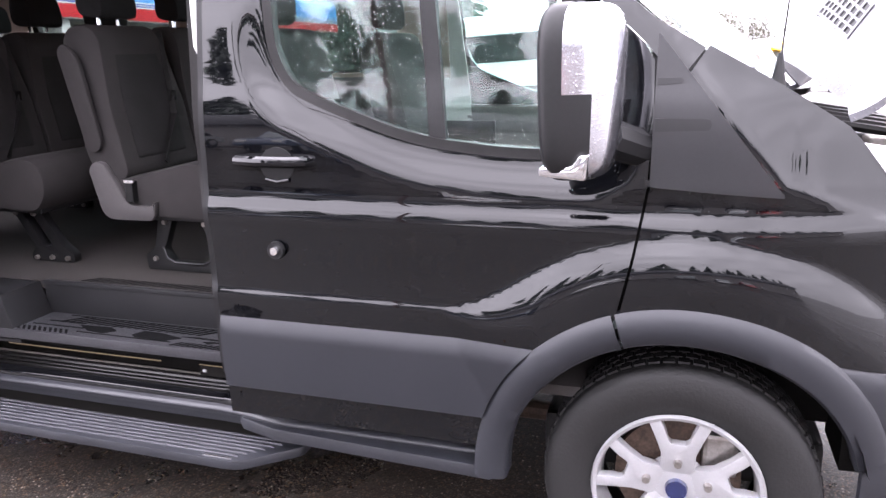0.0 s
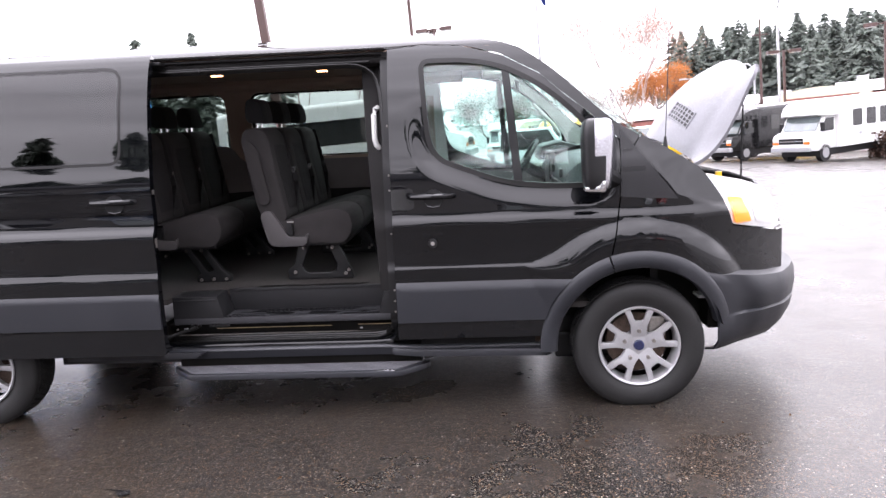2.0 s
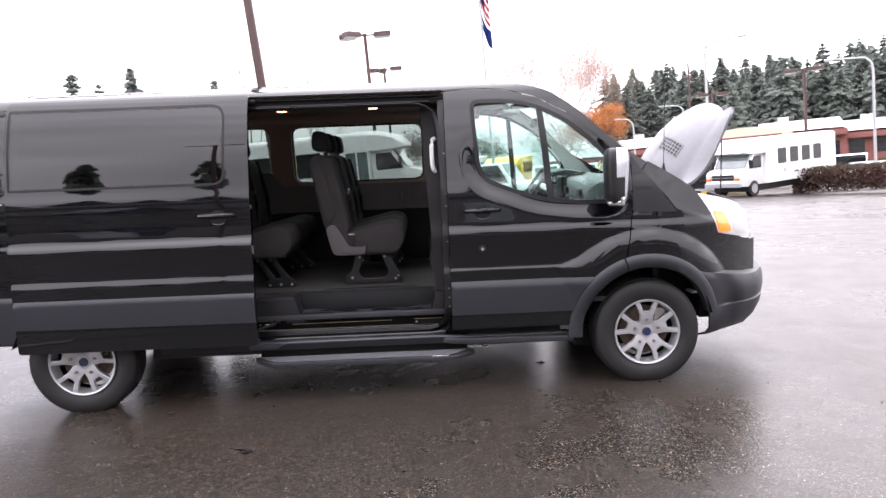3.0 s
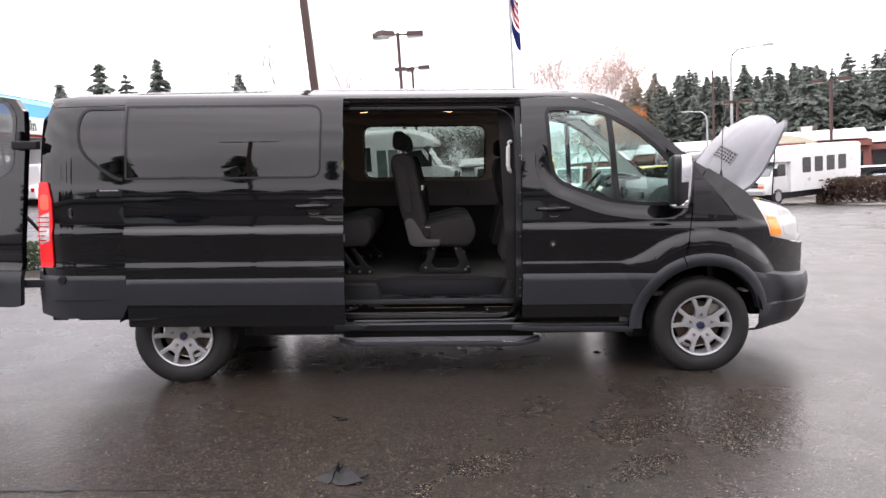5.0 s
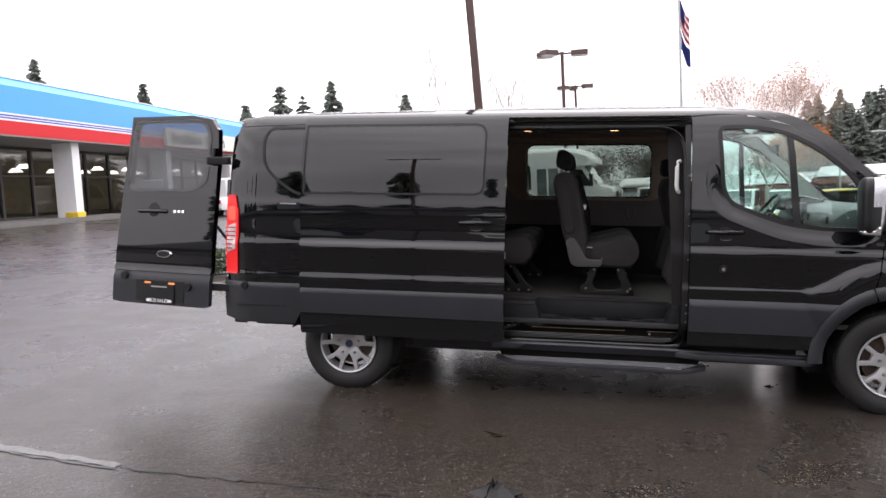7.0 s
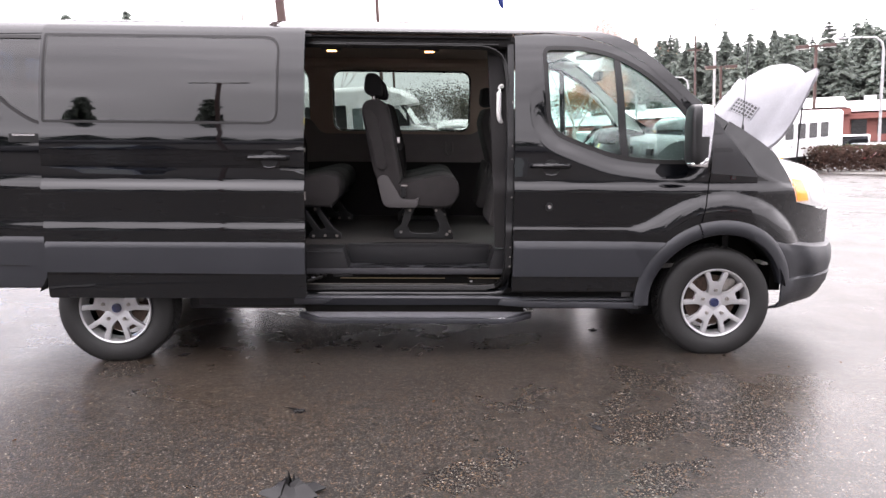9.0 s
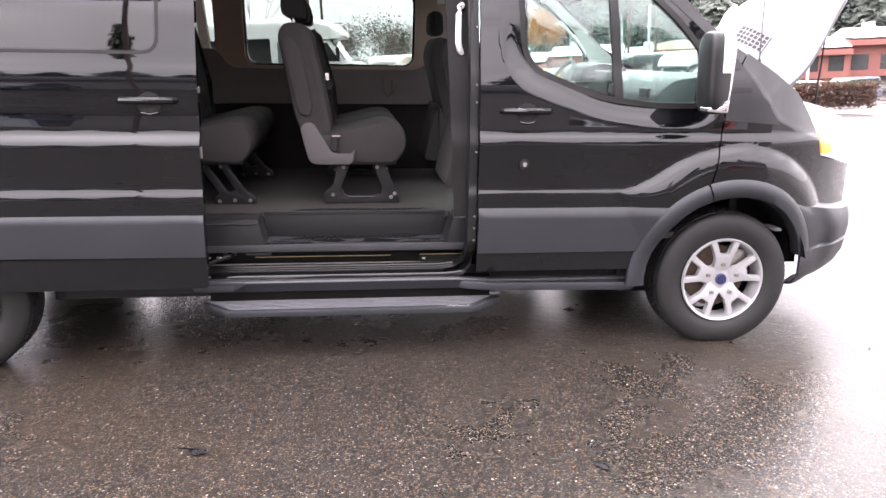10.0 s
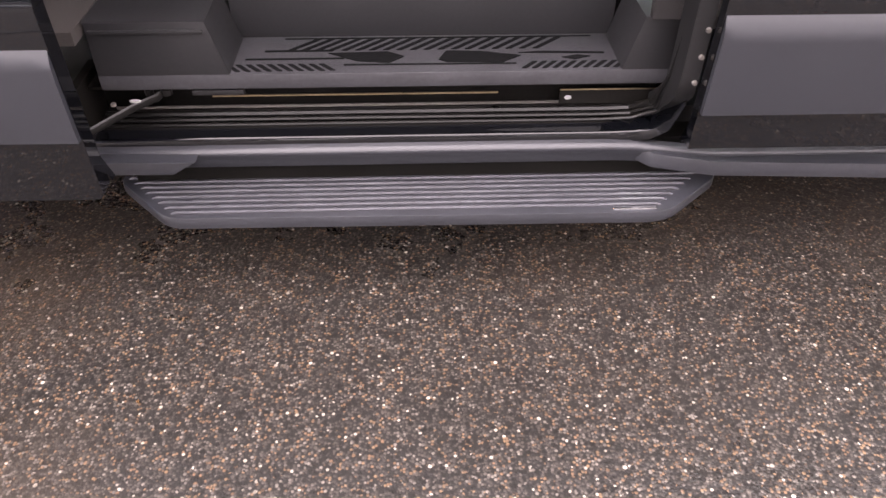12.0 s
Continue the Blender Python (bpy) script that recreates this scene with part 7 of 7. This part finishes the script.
for s in (-10.95, -2.5, 5.95, 14.4, 22.85, 31.3):
    pr = sb("pier", s - 0.27, s + 0.27, 0.1, 1.05, -0.1, H0 - 0.06, STUCCO, "white wall pier between the shop windows", 0.02)
    sb("pier_foot", s - 0.31, s + 0.31, 0.5, 1.1, -0.1, 0.22, YELLOW, "yellow painted foot", 0.02, pr)
    if s == -2.5:
        for k in range(5):
            sb("number_bar", s - 0.12, s + 0.12, 1.052, 1.062, 2.55 - 0.33 * k, 2.78 - 0.33 * k, FASCIA_DARK, "blue bar", 0, pr)
sb("walk", L0, L1, -2.0, 1.5, -0.6, 0.0, material("wet_walk", (0.13, 0.125, 0.12), 0.5, vary=0.25, scale=3), "wet grey concrete walk")
sb("back_wall", L0, L1, -9.2, -9.0, 0, H0, ROOM, "warm lit showroom wall")
sb("showroom_floor", L0, L1, -9.0, -2.0, -0.2, 0.0, ROOM_FLOOR)
sb("roof_deck", L0, L1, -9.2, -0.4, H0 + 0.02, H0 + 1.9, STUCCO)
sb("end_wall", L0 - 0.2, L0, -9.2, 0.0, 0, H0, STUCCO)
sb("end_wall", L1, L1 + 0.2, -9.2, 0.0, 0, H0, STUCCO)
sb("counter", -2.0, 6.5, -8.8, -8.0, 0.0, 1.05, MULLION)
sb("display_panel", 1.0, 3.0, -8.95, -8.9, 1.2, 2.3, material("blue_poster", (0.10, 0.25, 0.5), 0.6), "blue display panel")
sb("partition", -1.0, 3.6, -5.6, -5.5, 0, 2.6, material("blue_room_wall", (0.10, 0.28, 0.48), 0.7, vary=0.08, scale=1), "pale blue partition")
sb("room_post", -1.6, -1.2, -5.6, -5.4, 0, 2.6, material("cream_post", (0.6, 0.5, 0.3), 0.7), "cream door post")
# violet panel stands in for a vehicle mirrored in the shop window
sb("glass_reflection_panel", 4.2, 6.0, -3.2, -3.15, 0.1, 0.9, material("violet_reflection", (0.16, 0.10, 0.22), 0.6), "violet panel added for a vehicle's reflection in the glass")
sb("desk", -4.5, -1.8, -4.6, -3.8, 0.0, 0.85, ROOM, "showroom desk")
sb("display_panel", -3.5, -2.5, -8.95, -8.9, 0.4, 1.9, YELLOW)
for s in np.arange(-16.2, 34, 2.11):
    sb("mullion", s - 0.07, s + 0.07, -2.06, -1.90, 0.0, H0 - 0.06, MULLION)
sb("transom", L0, L1, -2.04, -1.92, 1.95, 2.03, MULLION)
sb("transom", L0, L1, -2.04, -1.92, 0.0, 0.12, MULLION)
sb("transom", L0, L1, -2.04, -1.92, H0 - 0.2, H0 - 0.06, MULLION)
for s in np.arange(-16.2, 33, 2.11):
    pn = sb("shop_pane", s + 0.07, s + 2.04, -1.985, -1.975, 0.12, H0 - 0.2, SHOW_GLASS)
    pn.visible_shadow = False
for s in np.arange(-13, 34, 3.1):
    for y in (-3.6, -6.4):
        bm = cyl(bmesh.new(), 0.36, 0.16, 0.20, pose(-s, y, H0 - 0.80), 20)
        part("ceiling_lamp", bm, ROOM_LAMP, shop, "lit round ceiling lamp")

# ---- parked vehicles ----
YELLOW_PAINT = material("yellow_bus_paint", (0.80, 0.50, 0.01), 0.35, vary=0.05, coat=0.5)
FAR_BLACK = material("far_black_paint", (0.012, 0.012, 0.013), 0.25, vary=0.1, coat=0.6)
SILVER = material("silver_paint", (0.45, 0.46, 0.47), 0.35, metal=0.4, vary=0.05, coat=0.5)
CAR_RED = material("red_paint", (0.35, 0.02, 0.02), 0.3, vary=0.05, coat=0.5)
CAR_BLUE = material("blue_grey_paint", (0.06, 0.08, 0.12), 0.3, vary=0.05, coat=0.5)
DARK_PANE = material("dark_window", (0.012, 0.013, 0.014), 0.08, vary=0.2, coat=1.0)
CAB_PANE = material("cab_window", (0.10, 0.125, 0.125), 0.08, vary=0.3, scale=2, coat=1.0)
AMBER_LAMP = material("amber_reflector", (0.65, 0.16, 0.02), 0.3)


def road_wheel(parent, x, y, r=0.38, w=0.24):
    s = 1 if y > 0 else -1
    wl_ = part("wheel", cyl(bmesh.new(), r, r, w, pose(x, y, r, 90), 28), TYRE, parent, "", True)
    part("rim", cyl(bmesh.new(), r * 0.6, r * 0.52, 0.03, pose(x, y + s * (w / 2 + 0.008), r, 90 * s), 20), ALLOY, wl_, "", True)
    return wl_


def shuttle_bus(m, paint, label, length=7.2, height=2.75, body_w=2.3, group="parked shuttle buses", band=False):
    """Cutaway shuttle bus: x to its nose from the front axle."""
    t = thing("shuttle_bus", m, label, "bus", group)
    half = body_w / 2
    bm = bmesh.new()
    x0, x1 = 1.0 - length, -0.75
    prism(bm, rounded([(-half, 0.55), (-half, height - 0.10), (-half + 0.2, height), (half - 0.2, height), (half, height - 0.10), (half, 0.55)], [0.03, 0.1, 0.1, 0.1, 0.1, 0.03]), x0, x1, "x", 0.04)
    part("body", bm, paint, t, "", True)
    bm = bmesh.new()
    rows = []
    for x, z0, z1, hw in ((-0.8, 2.02, height, half), (-0.4, 2.02, height - 0.02, half), (0.05, 2.03, height - 0.15, half - 0.06), (0.35, 2.05, height - 0.38, half - 0.16), (0.46, 2.10, 2.22, half - 0.3)):
        rows.append([(x, -hw, z0), (x, -hw, z1 - 0.15), (x, -hw + 0.2, z1), (x, hw - 0.2, z1), (x, hw, z1 - 0.15), (x, hw, z0)])
    vs = grid(bm, rows, True)
    bm.faces.new(vs[0][::-1])
    bm.faces.new(vs[-1])
    bmesh.ops.recalc_face_normals(bm, faces=bm.faces)
    part("roof_cap", bm, paint, t, "rounded cap over the cab", True, 50)
    bm = bmesh.new()
    prism(bm, rounded([(-0.78, 0.50), (-0.78, 2.03), (0.02, 2.03), (0.42, 1.38), (0.92, 1.25), (1.0, 1.10), (1.02, 0.55), (0.48, 0.50)], 0.05), -0.98, 0.98, "y", 0.05)
    cab = part("cab", bm, paint, t, "", True)
    bm = bmesh.new()
    prism(bm, [(0.08, 2.0), (0.105, 2.0), (0.475, 1.40), (0.45, 1.40)], -0.86, 0.86, "y")
    part("windscreen", bm, CAB_PANE, cab, "pale reflecting windscreen")
    for s in (-1, 1):
        bm = bmesh.new()
        prism(bm, rounded([(-0.58, 1.35), (-0.58, 1.92), (-0.05, 1.92), (0.25, 1.45), (0.25, 1.35)], 0.04), s * 0.975, s * 0.992, "y")
        part("cab_window", bm, DARK_PANE, cab)
        part("mirror", B(0.22, 0.32, s * 1.05 - 0.1, s * 1.05 + 0.1, 1.35, 1.75, bevel=0.02), BLACK, cab)
        n = 0 if band else max(3, int((length - 2.6) / 1.05))
        if band:
            part("window_band", B(x0 + 0.35, -1.78, s * (half + 0.004) - 0.008, s * (half + 0.004) + 0.008, 1.30, 2.12, bevel=0.004), DARK_PANE, t, "long dark window band")
        for k in range(n):
            xa = -1.45 - 0.98 * (k + 0.9)
            if xa < x0 + 0.2:
                continue
            bm = bmesh.new()
            prism(bm, rounded([(xa, 1.42), (xa, 2.16), (xa + 0.66, 2.16), (xa + 0.66, 1.42)], 0.07), s * (half - 0.004), s * (half + 0.012), "y")
            part("window", bm, DARK_PANE, t)
        road_wheel(t, 0.0, s * 0.86)
        road_wheel(t, -4.05, s * 0.95)
        bm = bmesh.new()
        tube(bm, [(-4.05 + 0.52 * math.cos(a), s * (half + 0.0), 0.42 + 0.52 * math.sin(a)) for a in [math.pi * k / 12 for k in range(13)]], 0.05, 6)
        part("arch", bm, paint, t, "", True)
    part("door_frame", B(-1.62, -0.78, -half - 0.02, -half, 0.5, 2.1), FLAG_WHITE, t)
    for dx in (0.0, 0.40):
        part("door_pane", B(-1.57 + dx, -1.23 + dx, -half - 0.03, -half - 0.021, 0.75, 2.0), CAB_PANE, t, "glazed folding door leaf")
    part("grille", B(0.99, 1.035, -0.62, 0.62, 0.86, 1.12, bevel=0.01), BLACK, cab, "black grille with a bright bar")
    part("grille_bar", B(1.035, 1.045, -0.62, 0.62, 0.97, 1.0), CHROME, cab)
    for s in (-1, 1):
        part("headlamp", B(0.97, 1.04, s * 0.80 - 0.15, s * 0.80 + 0.15, 0.96, 1.12, bevel=0.02), LAMP_PANE, cab)
        part("indicator", B(0.97, 1.038, s * 0.80 - 0.15, s * 0.80 + 0.15, 0.84, 0.95, bevel=0.01), AMBER_LAMP, cab)
    part("bumper", B(0.92, 1.14, -0.98, 0.98, 0.52, 0.74, bevel=0.03), ALLOY, cab, "bright front bumper")
    part("skirt_shadow", B(x0 + 0.1, 0.4, -half + 0.15, half - 0.15, 0.25, 0.56), BLACK, t)
    part("side_badge", B(-2.3, -2.1, half + 0.001, half + 0.006, 1.0, 1.15), SILVER, t)
    return t


def car(m, paint, label, length=4.5, height=1.45, boxy=False, group="parked cars"):
    t = thing("parked_car", m, label, "car", group)
    h = height
    side = [(-length / 2, 0.35), (-length / 2, 0.85), (-length / 2 + 0.35, 0.95), (-length / 2 + (0.25 if boxy else 0.95), h), (0.35, h), (0.95, 0.98), (length / 2 - 0.15, 0.82), (length / 2, 0.6), (length / 2, 0.35)]
    part("body", prism(bmesh.new(), rounded(side, 0.12), -0.88, 0.88, "y", 0.08), paint, t, "", True)
    for s in (-1, 1):
        gl = [(-length / 2 + (0.45 if boxy else 1.0), h - 0.08), (0.28, h - 0.08), (0.75, 1.0), (-length / 2 + (0.35 if boxy else 0.6), 1.0)]
        part("side_window", prism(bmesh.new(), gl, s * 0.885, s * 0.875, "y"), DARK_PANE, t)
        road_wheel(t, length / 2 - 0.85, s * 0.80, 0.33, 0.2)
        road_wheel(t, -length / 2 + 0.8, s * 0.80, 0.33, 0.2)
        part("lamp", B(length / 2 - 0.1, length / 2 + 0.01, s * 0.6 - 0.16, s * 0.6 + 0.16, 0.6, 0.75), LAMP_PANE, t)
        part("tail_lamp", B(-length / 2 - 0.01, -length / 2 + 0.06, s * 0.7 - 0.12, s * 0.7 + 0.12, 0.68, 0.85), RED_LAMP, t)
    bm = bmesh.new()
    prism(bm, [(0.37, h - 0.06), (0.40, h - 0.05), (0.98, 1.0), (0.95, 1.0)], -0.72, 0.72, "y")
    part("windscreen", bm, CAB_PANE, t)
    return t


def heading(fx, fy):
    return math.degrees(math.atan2(fy, fx))


hd = heading(-0.86, -0.51)
wb = lot(13.8, 31.7, 0, hd)
shuttle_bus(wb, WHITE_PAINT, "white cutaway shuttle bus with dark side windows", 7.6)
shuttle_bus(lot(11.9, 36.4, 0, hd), FAR_BLACK, "black cutaway shuttle bus with dark windows", 7.4, 2.7)
car(lot(10.2, 41.0, 0, hd), YELLOW_PAINT, "yellow van parked beside the buses", 5.2, 2.0, True)
shuttle_bus(lot(14.6, 43.0, 0, hd), YELLOW_PAINT, "yellow shuttle bus parked in a row", 7.0, 2.6)
shuttle_bus(lot(3.7, 44.0, 0, heading(-0.3, -1)), YELLOW_PAINT, "yellow shuttle bus parked nose out", 7.0, 2.6)
shuttle_bus(lot(0.5, 44.5, 0, heading(-0.3, -1)), WHITE_PAINT, "white shuttle bus parked nose out", 7.0, 2.6)
shuttle_bus(lot(-2.25, 22.0, 0.24, heading(0.99, -0.12)), WHITE_PAINT, "white shuttle bus with a glazed front door", 8.5, 2.7, band=True)
car(lot(2.2, 30.5, 0, heading(0.9, -0.5)), WHITE_PAINT, "white parked van behind the shuttle bus", 5.0, 1.9, True)
car(lot(6.6, 44.0, 0, heading(-0.3, -1)), WHITE_PAINT, "white van parked nose out", 5.2, 2.0, True)
car(lot(8.8, 43.0, 0, heading(-0.3, -1)), WHITE_PAINT, "white van parked nose out", 5.2, 2.0, True)
for k, (az, dist, paint, bx, hh) in enumerate(((29.0, 70, WHITE_PAINT, True, 2.0), (30.0, 64, CAR_BLUE, False, 1.45), (31.0, 62, SILVER, False, 1.45), (32.2, 60, CAR_RED, False, 1.45), (33.4, 60, CAR_BLUE, True, 1.7))):
    x, y = toward(E1, az, dist)
    car(pose(x, y, ground_z(x, y) + 0.25, 0, 0, 150 + 9 * k), paint, {0: "white", 1: "dark blue", 2: "silver", 3: "red", 4: "dark blue"}[k] + " parked vehicle beyond the hedge", 4.6, hh, bx)
x, y = toward(E2, -33.0, 45)
car(lot(x, y, 0, 120), SILVER, "silver pickup parked before the showroom", 5.2, 1.8, True)
x, y = toward(E2, -25.6, 40)
car(lot(x, y, 0, 60), WHITE_PAINT, "white parked truck behind the open rear door", 5.2, 1.9, True)
for k, x in enumerate((-15, -10.5, -4.2, 0.5, 5.5, 10)):
    car(lot(x, -17.2 - (k % 2) * 0.7, 0, 88 + 5 * (k % 3)), (SILVER, CAR_BLUE, WHITE_PAINT, FAR_BLACK, SILVER, CAR_RED)[k], ("silver", "dark blue", "white", "black", "silver", "red")[k] + " car parked behind the walk", 4.5, 1.5 + 0.2 * (k % 2))

# ---- strip of low red-roofed shops ----
ROOF_PALE = material("pale_metal_roof", (0.55, 0.53, 0.54), 0.5, vary=0.1, scale=0.5)
ROOF_RED = material("dull_red_wall", (0.23, 0.085, 0.07), 0.7, vary=0.15, scale=0.5)
x, y = toward(E1, 29.5, 85)
mall = thing("shop_row", pose(x, y, -2.0, 0, 0, -22), "low row of shops with red walls and pale roofs", "building")
for k, (x0, x1, h) in enumerate(((-30, -23, 3.0), (-23, -15, 3.5), (-15, -8, 3.1), (-8, 0, 3.8), (0, 7, 3.3), (7, 15, 4.1), (15, 24, 3.6), (24, 34, 4.0))):
    deep = 1.5 * (k % 3)
    w_ = part("wall", B(x0, x1 - 0.01, deep, 12, -0.5, h - 0.9), ROOF_RED, mall, "dull red wall")
    bm = bmesh.new()
    prism(bm, [(deep - 0.8, h - 0.75), (deep + 4, h + 0.25), (12.5, h - 0.6)], x0 + 0.1, x1 - 0.12, "x")
    part("roof", bm, ROOF_PALE, mall, "pale wet roof")
    for j in range(3):
        xa = x0 + (x1 - x0) * (j + 0.15) / 3
        part("shop_window", B(xa, xa + (x1 - x0) * 0.2, deep - 0.03, deep, 0.2, 1.7), DARK_PANE, w_)
    part("canopy", B(x0, x1 - 0.02, deep - 0.9, deep, h - 1.5, h - 0.95), ROOF_RED, mall)
    part("roof_vent", B(x0 + 2, x0 + 3, deep + 3, deep + 4, h - 0.2, h + 0.75), ROOF_PALE, mall)
x, y = toward(E1, 23.2, 60)
ar = thing("arched_sign", pose(x, y, -2.0, 0, 0, -20), "cream arched sign board on a low wall", "sign")
part("board", prism(bmesh.new(), [(-3.4, 2.4)] + [(3.4 * math.cos(a), 2.7 + 1.1 * math.sin(a)) for a in [math.pi * k / 16 for k in range(16, -1, -1)]] + [(3.4, 2.4)], -0.1, 0.1, "y"), material("cream_board", (0.62, 0.58, 0.45), 0.6), ar)
part("letter_bar", B(-2.2, 2.4, -0.12, -0.1, 2.75, 3.15), ROOF_RED, ar)
part("post", B(-3.2, 3.2, -0.05, 0.05, -0.5, 2.4), CONCRETE, ar)

# ---- marks on the asphalt ----
strip("white_line", line_pts((-7.4, -1.25), (-4.48, -1.683), 40, 0.006), 0.06, PALE_LINE, "worn white line end on the asphalt", 0.004, 0.014)
strip("tar_crack", line_pts((-7.4, -1.305), (-4.46, -1.735), 40, 0.008), 0.022, CRACK, "dark wet seam along the worn line", 0.004, 0.009)
strip("tar_crack", line_pts((-4.46, -1.70), (-3.64, -1.746), 24, 0.012), 0.022, CRACK, "dark wet seam in the asphalt", 0.004, 0.009)
strip("tar_crack", line_pts((-3.64, -1.746), (-2.87, -1.785), 24, 0.010), 0.012, CRACK, "dark wet seam in the asphalt", 0.004, 0.005)
strip("white_line", line_pts((-11.3, 9.03), (-26.0, 5.2), 20), 0.10, PALE_LINE, "white parking line", 0.004)
strip("white_line", line_pts((-17.0, 17.0), (-23.5, 15.0), 10), 0.10, PALE_LINE, "white parking line", 0.004)
strip("tar_crack", line_pts((7.68, 16.66), (9.27, 12.3), 40, 0.10), 0.16, CRACK, "wavering dark wet seam in the asphalt", 0.004, 0.07)
strip("tar_crack", line_pts((9.27, 12.3), (10.6, 7.5), 40, 0.08), 0.07, CRACK, "wavering dark wet seam in the asphalt", 0.004, 0.03)
strip("white_line", line_pts((4.6, 8.6), (5.3, 5.3), 30, 0.02), 0.02, PALE_LINE, "thin pale scratch in the asphalt", 0.004, 0.008)

# low building behind the walk, mirrored in the paint
hall = thing("long_shed", lot(-6, -21, 0, 0), "long low grey shed with a curved roof behind the walk", "building")
part("wall", B(-34, 34, -6, 0, -1, 3.0), material("brown_shed_wall", (0.20, 0.19, 0.185), 0.8, vary=0.15, scale=0.6), hall)
bm = bmesh.new()
prism(bm, [(0.6, 2.95)] + [(-3.0 + 3.6 * math.cos(a), 3.0 + 1.7 * math.sin(a)) for a in [math.pi * k / 14 for k in range(15)]] + [(-6.6, 2.95)], -34.5, 34.5, "x")
part("roof", bm, material("shed_roof", (0.045, 0.045, 0.05), 0.6, vary=0.2, scale=0.6), hall, "dark curved roof", True)

# scraps on the asphalt
rnd = random.Random(77)
for rx_, ry_, size_, label_ in ((-2.38, -1.68, 1.45, "small crumpled black rag on the asphalt"), (-2.489, -0.815, 0.45, "black scrap of rubber on wet asphalt"), (-1.005, -1.086, 0.4, "black scrap of rubber on wet asphalt"), (-0.63, 0.64, 0.35, "black scrap of rubber on wet asphalt")):
    rag = thing("rag", pose(rx_, ry_, ground_z(rx_, ry_) - 0.001, 0, 0, 20 + 90 * rx_), label_, "rag")
    bm = bmesh.new()
    ph = rnd.uniform(0, 6)
    rows = [[(size_ * 0.075 * i / 6 * math.cos(2 * math.pi * k / 14) * (1 + 0.35 * math.sin(3 * k % 14 + ph)), size_ * 0.055 * i / 6 * math.sin(2 * math.pi * k / 14) * (1 + 0.3 * math.sin(2 * (k % 14) + ph)), 0.004 + (0.060 if size_ > 1 else 0.006) * (1 - i / 6) * (1 + rnd.uniform(-0.7, 0.6))) for k in range(14)] for i in range(1, 7)]
    rows = [r + r[:1] for r in rows]
    grid(bm, rows)
    bmesh.ops.remove_doubles(bm, verts=bm.verts, dist=0.0001)
    bmesh.ops.solidify(bm, geom=bm.faces[:], thickness=0.004)
    part("cloth", bm, RUBBER, rag, "", True)
LITTER = material("fallen_leaf", (0.20, 0.10, 0.04), 0.7, vary=0.4, scale=30, random_tint=0.4)
for k in range(24):
    u, v = rnd.uniform(-4.5, 2.5), rnd.uniform(-3.2, -0.1)
    p = LOT @ Vector((u, v, 0))
    lf = thing("fallen_leaf", pose(p.x, p.y, ground_z(p.x, p.y) + 0.001, 0, 0, rnd.uniform(0, 360)), "small brown leaf fragment lying on wet asphalt", "leaf", "fallen leaves")
    bm = bmesh.new()
    sz = rnd.uniform(0.006, 0.012)
    rows = [[(sz * a, sz * 0.5 * b * (1 - a * a) + 0.001 * b, 0.002 + 0.004 * abs(b) * (a + 1.2)) for b in (-1, 0, 1)] for a in (-1, -0.5, 0, 0.5, 1)]
    grid(bm, rows)
    bmesh.ops.solidify(bm, geom=bm.faces[:], thickness=0.001)
    part("blade", bm, LITTER, lf)
